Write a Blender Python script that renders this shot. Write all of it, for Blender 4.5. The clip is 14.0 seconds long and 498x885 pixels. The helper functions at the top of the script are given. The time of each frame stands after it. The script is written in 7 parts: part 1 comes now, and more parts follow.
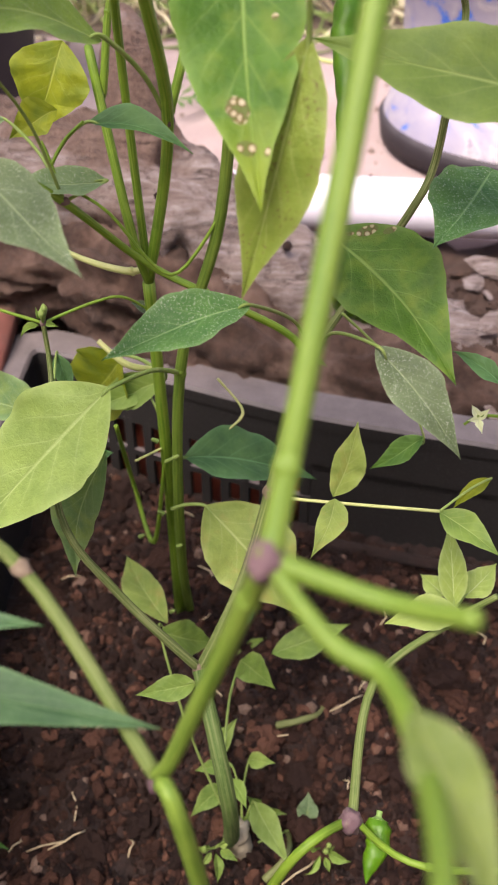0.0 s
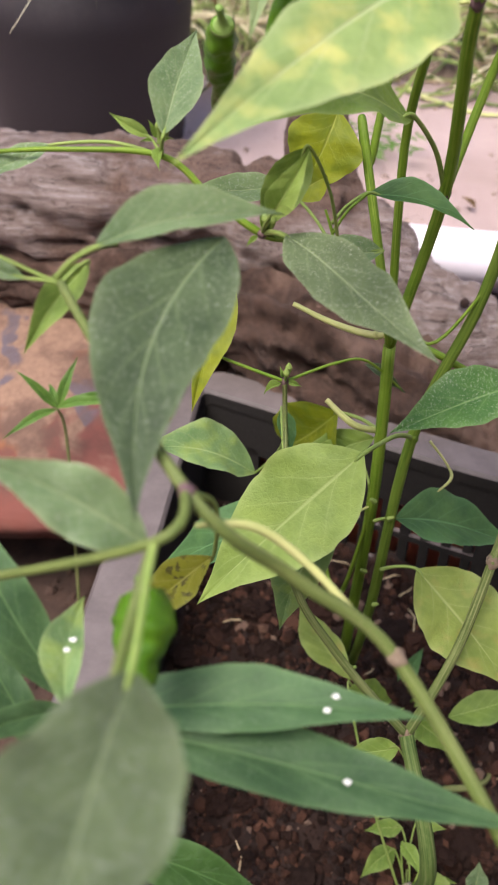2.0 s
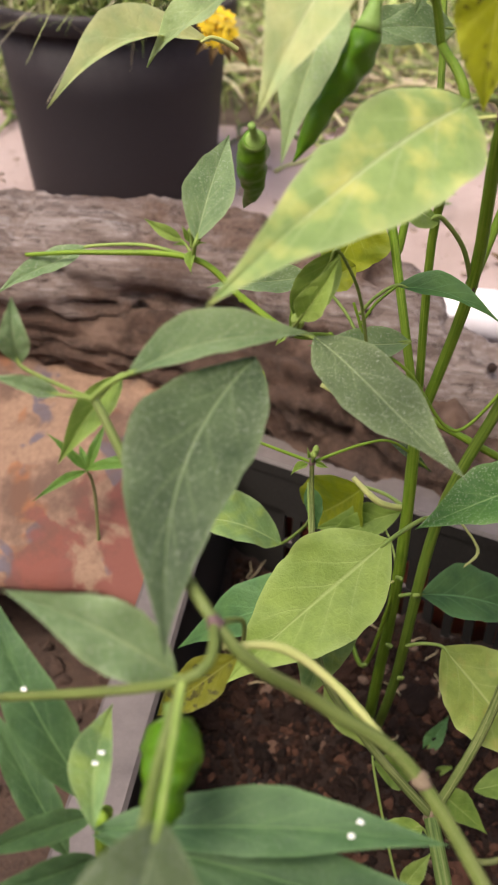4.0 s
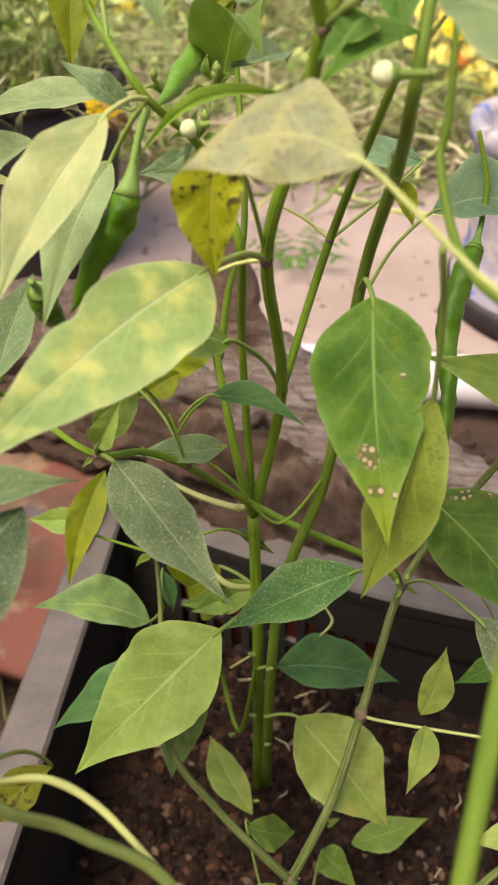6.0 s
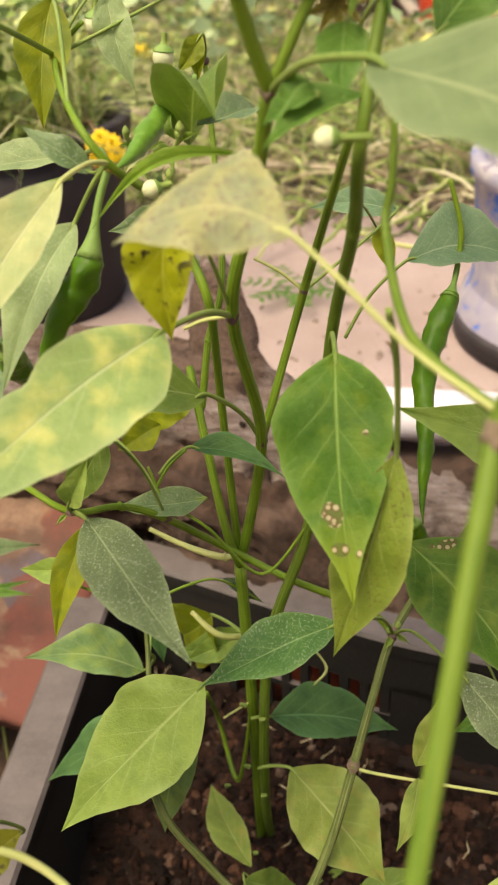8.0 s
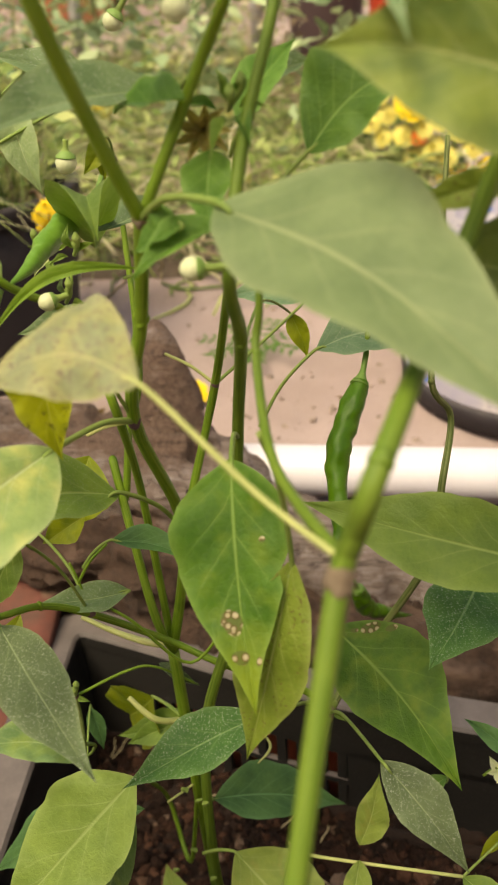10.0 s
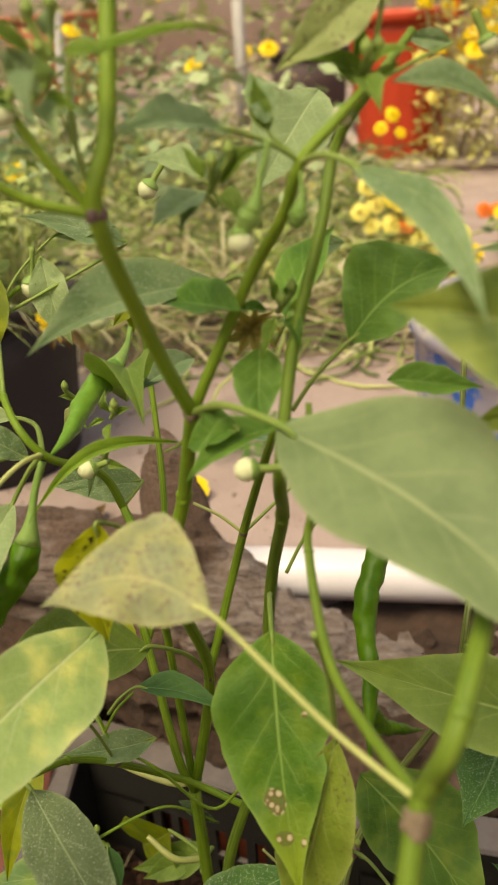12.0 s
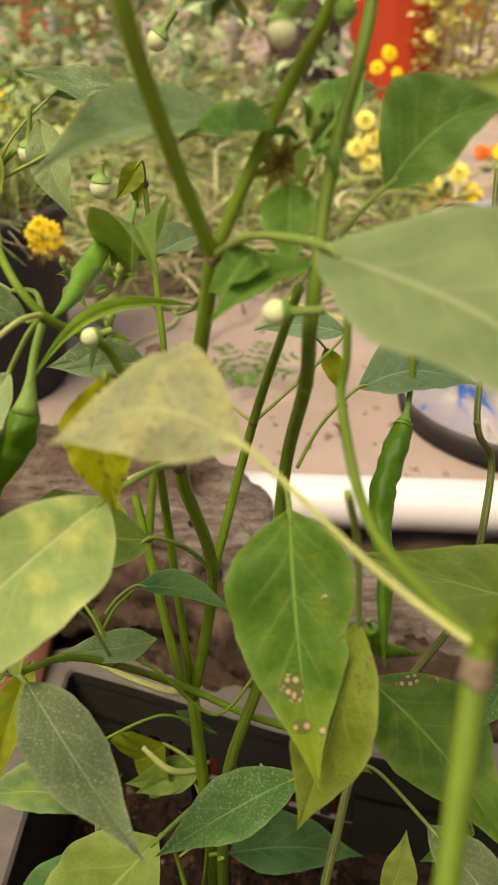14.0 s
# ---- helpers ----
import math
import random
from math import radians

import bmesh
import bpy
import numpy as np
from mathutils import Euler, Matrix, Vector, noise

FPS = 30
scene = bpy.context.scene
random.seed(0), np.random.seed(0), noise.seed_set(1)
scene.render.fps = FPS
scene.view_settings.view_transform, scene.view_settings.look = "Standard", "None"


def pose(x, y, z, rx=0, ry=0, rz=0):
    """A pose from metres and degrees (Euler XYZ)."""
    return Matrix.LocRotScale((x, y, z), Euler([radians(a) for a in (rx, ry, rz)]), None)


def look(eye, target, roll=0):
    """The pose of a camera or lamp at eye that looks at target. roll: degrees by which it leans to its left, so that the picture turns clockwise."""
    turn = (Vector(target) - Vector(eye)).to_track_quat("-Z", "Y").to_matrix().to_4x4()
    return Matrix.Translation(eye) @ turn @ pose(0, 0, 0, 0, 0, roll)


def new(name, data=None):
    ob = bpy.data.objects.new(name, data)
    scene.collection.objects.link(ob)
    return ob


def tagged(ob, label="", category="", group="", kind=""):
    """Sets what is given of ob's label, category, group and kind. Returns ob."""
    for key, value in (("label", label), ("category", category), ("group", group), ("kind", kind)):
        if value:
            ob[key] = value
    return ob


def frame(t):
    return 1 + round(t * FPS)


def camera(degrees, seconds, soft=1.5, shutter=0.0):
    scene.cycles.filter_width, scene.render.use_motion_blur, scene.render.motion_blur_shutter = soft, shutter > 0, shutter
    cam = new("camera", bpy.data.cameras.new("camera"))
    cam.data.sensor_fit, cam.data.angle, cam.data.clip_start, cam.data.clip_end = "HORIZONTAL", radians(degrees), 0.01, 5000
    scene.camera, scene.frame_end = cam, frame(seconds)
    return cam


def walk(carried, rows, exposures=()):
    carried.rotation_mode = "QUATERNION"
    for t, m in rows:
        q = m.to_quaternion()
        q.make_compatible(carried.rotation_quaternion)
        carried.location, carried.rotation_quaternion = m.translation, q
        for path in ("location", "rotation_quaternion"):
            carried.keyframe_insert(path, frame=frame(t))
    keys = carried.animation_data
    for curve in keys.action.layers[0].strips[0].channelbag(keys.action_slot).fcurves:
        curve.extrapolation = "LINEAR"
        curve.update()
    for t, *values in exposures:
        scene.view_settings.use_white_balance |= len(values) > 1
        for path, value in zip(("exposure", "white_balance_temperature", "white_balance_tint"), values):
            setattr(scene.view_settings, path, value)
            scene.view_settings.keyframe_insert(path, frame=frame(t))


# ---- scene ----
cam = camera(31.0, 14.0, soft=1.8)
cam.data.dof.use_dof, cam.data.dof.focus_distance, cam.data.dof.aperture_fstop = True, 0.345, 23.0
PATH = [
    (0, (0.01724, 0.00348, 0.76253), (-0.0484, 1.5541, -0.4989), -0.22),
    (0.5, (0.00509, 0.00591, 0.77131), (-0.0795, 1.5739, -0.4673), 0.30),
    (1, (-0.01057, 0.00937, 0.77408), (-0.1247, 1.5870, -0.4499), 0.48),
    (1.5, (-0.03512, 0.00543, 0.77422), (-0.1819, 1.5835, -0.4457), 0.86),
    (2, (-0.06087, 0.00564, 0.77491), (-0.2365, 1.5832, -0.4418), 0.95),
    (2.2, (-0.07241, 0.00508, 0.77424), (-0.2654, 1.5832, -0.4392), 1.15),
    (4.3, (-0.05729, 0.01605, 0.80584), (-0.3005, 1.6229, -0.3599), 0.16),
    (4.5, (-0.04798, 0.01624, 0.81342), (-0.2882, 1.6241, -0.3515), -0.09),
    (5, (-0.03467, 0.01647, 0.81998), (-0.2610, 1.6379, -0.3289), -0.33),
    (5.5, (-0.01866, 0.01577, 0.82665), (-0.2301, 1.6538, -0.3013), -0.64),
    (6, (-0.00854, 0.02123, 0.83504), (-0.1723, 1.6617, -0.2972), -1.00),
    (6.5, (0.03200, 0.02012, 0.83562), (-0.2302, 1.6814, -0.2466), -2.55),
    (7, (0.00870, 0.02169, 0.83602), (-0.2014, 1.6929, -0.2424), -2.25),
    (9.3, (0.02145, 0.03946, 0.84624), (-0.2288, 1.7107, -0.2235), -4.22),
    (9.5, (0.02682, 0.04032, 0.84473), (-0.1898, 1.7343, -0.1962), -4.06),
    (10, (0.03579, 0.04086, 0.85883), (-0.1544, 1.7557, -0.1527), -4.70),
    (10.5, (0.04714, 0.04116, 0.87915), (-0.1163, 1.7786, -0.0978), -4.54),
    (11, (0.04486, 0.04759, 0.88628), (-0.0925, 1.8073, -0.0543), -4.64),
    (11.5, (0.02722, 0.05151, 0.89560), (-0.1110, 1.8219, -0.0244), -4.38),
    (12, (0.01970, 0.05229, 0.89196), (-0.1264, 1.8338, -0.0053), -4.08),
    (12.5, (0.00855, 0.05296, 0.88378), (-0.1424, 1.8334, -0.0147), -3.63),
    (13, (0.00480, 0.05879, 0.87198), (-0.1502, 1.8173, -0.0680), -3.05),
    (13.5, (0.00062, 0.05974, 0.86496), (-0.1435, 1.8044, -0.1022), -2.85),
    (14, (0.00720, 0.05909, 0.85971), (-0.1016, 1.7961, -0.1256), -2.47),
]
EXPOSURES = [(0, 1.29, 6400, 17), (1, 1.14, 6400, 16), (2.2, 1.03, 6200, 14), (4.3, 0.90, 6800, 9), (7.2, 0.90, 7500, 5), (9.3, 0.80, 8200, 3), (11, 0.52, 8500, -1), (14, 0.54, 8700, 0)]
walk(cam, [(t, look(eye, target, roll)) for t, eye, target, roll in PATH], EXPOSURES)

# ---- light ----
world = bpy.data.worlds.new("sky")
scene.world = world
world.use_nodes = True
wn, wl = world.node_tree.nodes, world.node_tree.links
sky = wn.new("ShaderNodeTexSky")
sky.sky_type, sky.sun_disc = "NISHITA", False
sky.sun_elevation, sky.sun_rotation = radians(63), radians(213)
sky.air_density, sky.dust_density, sky.ozone_density = 1.0, 4.0, 1.0
wn["Background"].inputs["Strength"].default_value = 0.11
wl.new(sky.outputs[0], wn["Background"].inputs["Color"])
sun = new("sun", bpy.data.lights.new("sun", "SUN"))
sun.data.energy, sun.data.angle, sun.data.color = 2.5, radians(32), (1.0, 0.92, 0.79)
sun.matrix_world = look((-0.85, -1.0, 3.2), (0, 0.3, 0.4))

# ---- materials ----


def nodes_of(name):
    m = bpy.data.materials.new(name)
    m.use_nodes = True
    return m, m.node_tree.nodes, m.node_tree.links, m.node_tree.nodes["Principled BSDF"]


def ramp(n, stops):
    r = n.new("ShaderNodeValToRGB")
    while len(r.color_ramp.elements) < len(stops):
        r.color_ramp.elements.new(0.5)
    for e, (at, c) in zip(r.color_ramp.elements, stops):
        e.position, e.color = at, (*c, 1) if len(c) == 3 else c
    return r


def noise_tex(n, l, scale, detail=6, rough=0.6, vector=None, distort=0.0):
    t = n.new("ShaderNodeTexNoise")
    t.inputs["Scale"].default_value, t.inputs["Detail"].default_value = scale, detail
    t.inputs["Roughness"].default_value, t.inputs["Distortion"].default_value = rough, distort
    if vector is None:
        co = n.new("ShaderNodeNewGeometry")
        vector = co.outputs["Position"]
    l.new(vector, t.inputs["Vector"])
    return t


def mixed(n, l, fac, a, b, mode="MIX"):
    m = n.new("ShaderNodeMix")
    m.data_type, m.blend_type = "RGBA", mode
    for sock, v in ((m.inputs[0], fac), (m.inputs[6], a), (m.inputs[7], b)):
        if isinstance(v, (int, float)):
            sock.default_value = v
        elif isinstance(v, tuple):
            sock.default_value = (*v, 1)
        else:
            l.new(v, sock)
    return m.outputs[2]


def maths(n, l, op, a, b=0.0, clamp=False):
    m = n.new("ShaderNodeMath")
    m.operation, m.use_clamp = op, clamp
    for sock, v in ((m.inputs[0], a), (m.inputs[1], b)):
        if isinstance(v, (int, float)):
            sock.default_value = v
        else:
            l.new(v, sock)
    return m.outputs[0]


def bumped(n, l, bsdf, height, strength=0.4, distance=0.002):
    b = n.new("ShaderNodeBump")
    b.inputs["Strength"].default_value, b.inputs["Distance"].default_value = strength, distance
    l.new(height, b.inputs["Height"])
    l.new(b.outputs[0], bsdf.inputs["Normal"])


def rough_mat(name, dark, light, scale, fine, rough=0.85, bump=0.5, distance=0.002, third=None, stain=6.0):
    """A surface of two tones with coarse stains and fine grain."""
    m, n, l, b = nodes_of(name)
    a = noise_tex(n, l, scale)
    g = noise_tex(n, l, fine, 8, 0.7)
    r = ramp(n, [(0.32, dark), (0.68, light)])
    l.new(a.outputs["Fac"], r.inputs[0])
    col = mixed(n, l, 0.45, r.outputs[0], ramp_of(n, l, g.outputs["Fac"], [(0.3, dark), (0.75, light)]))
    if third:
        s = noise_tex(n, l, stain, 3)
        col = mixed(n, l, ramp_of(n, l, s.outputs["Fac"], [(0.52, (0, 0, 0)), (0.66, (1, 1, 1))]), col, third)
    l.new(col, b.inputs["Base Color"])
    b.inputs["Roughness"].default_value = rough
    h = maths(n, l, "ADD", a.outputs["Fac"], g.outputs["Fac"])
    bumped(n, l, b, h, bump, distance)
    return m


def ramp_of(n, l, value, stops):
    r = ramp(n, stops)
    l.new(value, r.inputs[0])
    return r.outputs[0]


def leaf_mat(name, deep, light, vein, dust=0.0, grainy=900, blotch=None, blotch_at=0.6, specks=None, rough=0.48, lesions=None, glow=0.28, cool=0.66, dots=0.60, tip=None):
    """A leaf blade: ribs by its own length and width, mottling, dust, specks."""
    deep, light = [tuple(c * k for c, k in zip(t, (1.03, 1.06, cool))) for t in (deep, light)]
    m, n, l, b = nodes_of(name)
    uv = n.new("ShaderNodeUVMap")
    sep = n.new("ShaderNodeSeparateXYZ")
    l.new(uv.outputs[0], sep.inputs[0])
    info = n.new("ShaderNodeObjectInfo")
    a = noise_tex(n, l, 55, 4)
    f = noise_tex(n, l, 420, 5, 0.7)
    col = ramp_of(n, l, a.outputs["Fac"], [(0.34, tuple(c * 0.85 for c in deep)), (0.64, light)])
    col = mixed(n, l, maths(n, l, "MULTIPLY", f.outputs["Fac"], 0.35), col, tuple(c * 0.55 for c in deep))
    if blotch:
        s = noise_tex(n, l, 120, 2, 0.45)
        col = mixed(n, l, ramp_of(n, l, s.outputs["Fac"], [(blotch_at - 0.16, (0, 0, 0)), (blotch_at + 0.12, (0.9, 0.9, 0.9))]), col, blotch)
    if specks:
        s = noise_tex(n, l, grainy, 2, 0.4)
        w = noise_tex(n, l, 110, 2, 0.4)
        k = maths(n, l, "MULTIPLY", ramp_of(n, l, s.outputs["Fac"], [(dots, (0, 0, 0)), (dots + 0.07, (1, 1, 1))]), ramp_of(n, l, w.outputs["Fac"], [(0.40, (0, 0, 0)), (0.52, (1, 1, 1))]))
        col = mixed(n, l, k, col, specks)
    if tip:
        far = maths(n, l, "ADD", sep.outputs["Y"], maths(n, l, "MULTIPLY", a.outputs["Fac"], 0.25))
        col = mixed(n, l, ramp_of(n, l, far, [(0.76, (0, 0, 0)), (1.0, (0.8, 0.8, 0.8))]), col, tip)
    across = maths(n, l, "ABSOLUTE", sep.outputs["X"])
    wide = maths(n, l, "SUBTRACT", 0.055, maths(n, l, "MULTIPLY", sep.outputs["Y"], 0.03))
    rib = maths(n, l, "MINIMUM", 1.0, maths(n, l, "MAXIMUM", 0.0, maths(n, l, "MULTIPLY", maths(n, l, "SUBTRACT", wide, across), 30.0)))
    # side ribs run from the midrib towards the tip
    slant = maths(n, l, "SUBTRACT", sep.outputs["Y"], maths(n, l, "MULTIPLY", maths(n, l, "POWER", across, 0.8), 0.29))
    wob = maths(n, l, "MULTIPLY", a.outputs["Fac"], 0.06)
    wave = maths(n, l, "PINGPONG", maths(n, l, "ADD", slant, wob), 0.080)
    side = maths(n, l, "MULTIPLY", maths(n, l, "MAXIMUM", 0.0, maths(n, l, "SUBTRACT", 0.008, wave)), 90.0)
    side = maths(n, l, "MULTIPLY", side, maths(n, l, "SUBTRACT", 1.0, across, True))
    ribs = maths(n, l, "MAXIMUM", maths(n, l, "MULTIPLY", rib, 0.75), maths(n, l, "MULTIPLY", side, 0.46), True)
    # a fine net of veins between the ribs
    net = n.new("ShaderNodeTexVoronoi")
    net.feature = "DISTANCE_TO_EDGE"
    net.inputs["Scale"].default_value = 330
    spot_at = n.new("ShaderNodeNewGeometry")
    l.new(mixed(n, l, 0.004, spot_at.outputs["Position"], noise_tex(n, l, 240, 2).outputs["Color"], "ADD"), net.inputs["Vector"])
    cell = ramp_of(n, l, net.outputs["Distance"], [(0.0, (1, 1, 1)), (0.14, (0.25, 0.25, 0.25)), (0.4, (0, 0, 0))])
    col = mixed(n, l, maths(n, l, "MULTIPLY", cell, 0.05), col, vein)
    # paler margin and base, darker fold along the side ribs
    rim = maths(n, l, "MULTIPLY", maths(n, l, "POWER", across, 9.0), 0.45)
    col = mixed(n, l, rim, col, vein)
    halo = maths(n, l, "MULTIPLY", maths(n, l, "MAXIMUM", 0.0, maths(n, l, "SUBTRACT", 0.030, wave)), 4.0)
    halo = maths(n, l, "MULTIPLY", halo, maths(n, l, "SUBTRACT", 1.0, across, True))
    col = mixed(n, l, halo, col, vein)
    col = mixed(n, l, ribs, col, vein)
    if lesions:
        v = n.new("ShaderNodeTexVoronoi")
        v.inputs["Scale"].default_value = 430
        v.inputs["Randomness"].default_value = 0.8
        geo = n.new("ShaderNodeNewGeometry")
        l.new(geo.outputs["Position"], v.inputs["Vector"])
        zone = None
        for cy, dy, cx, dx in lesions:
            py = maths(n, l, "POWER", maths(n, l, "ABSOLUTE", maths(n, l, "DIVIDE", maths(n, l, "SUBTRACT", sep.outputs["Y"], cy), dy)), 2.0)
            px = maths(n, l, "POWER", maths(n, l, "ABSOLUTE", maths(n, l, "DIVIDE", maths(n, l, "SUBTRACT", sep.outputs["X"], cx), dx)), 2.0)
            near = maths(n, l, "ADD", maths(n, l, "ADD", py, px), maths(n, l, "MULTIPLY", f.outputs["Fac"], 0.8))
            zone = near if zone is None else maths(n, l, "MINIMUM", zone, near)
        ring = ramp_of(n, l, v.outputs["Distance"], [(0.0, (0.60, 0.52, 0.40)), (0.34, (0.47, 0.38, 0.25)), (0.46, (0.13, 0.07, 0.03)), (0.62, (0.11, 0.13, 0.03))])
        col = mixed(n, l, ramp_of(n, l, maths(n, l, "MULTIPLY", zone, 0.5), [(0.60, (0.85, 0.85, 0.85)), (0.78, (0, 0, 0))]), col, ring)
    if dust:
        d = noise_tex(n, l, 1250, 3, 0.75)
        w = noise_tex(n, l, 60, 3)
        k = maths(n, l, "MULTIPLY", ramp_of(n, l, d.outputs["Fac"], [(0.56, (0, 0, 0)), (0.63, (1, 1, 1))]), ramp_of(n, l, w.outputs["Fac"], [(0.3, (0.25, 0.25, 0.25)), (0.7, (1, 1, 1))]))
        col = mixed(n, l, maths(n, l, "MULTIPLY", k, min(1.0, dust * 1.6)), col, (0.50, 0.52, 0.46))
    hsv = n.new("ShaderNodeHueSaturation")
    l.new(col, hsv.inputs["Color"])
    l.new(maths(n, l, "ADD", maths(n, l, "MULTIPLY", info.outputs["Random"], 0.30), 0.85), hsv.inputs["Value"])
    b.inputs["Roughness"].default_value = rough
    b.inputs["Specular IOR Level"].default_value = 0.27
    l.new(hsv.outputs[0], b.inputs["Base Color"])
    h = maths(n, l, "ADD", maths(n, l, "MULTIPLY", ribs, -0.4), maths(n, l, "ADD", maths(n, l, "MULTIPLY", f.outputs["Fac"], 0.5), maths(n, l, "MULTIPLY", cell, -0.1)))
    bumped(n, l, b, h, 0.6, 0.0014)
    t = n.new("ShaderNodeBsdfTranslucent")
    l.new(mixed(n, l, 1.0, hsv.outputs[0], (1.0, 1.15, 0.45), "MULTIPLY"), t.inputs["Color"])
    mx = n.new("ShaderNodeMixShader")
    mx.inputs[0].default_value = glow
    l.new(b.outputs[0], mx.inputs[1])
    l.new(t.outputs[0], mx.inputs[2])
    l.new(mx.outputs[0], n["Material Output"].inputs["Surface"])
    return m


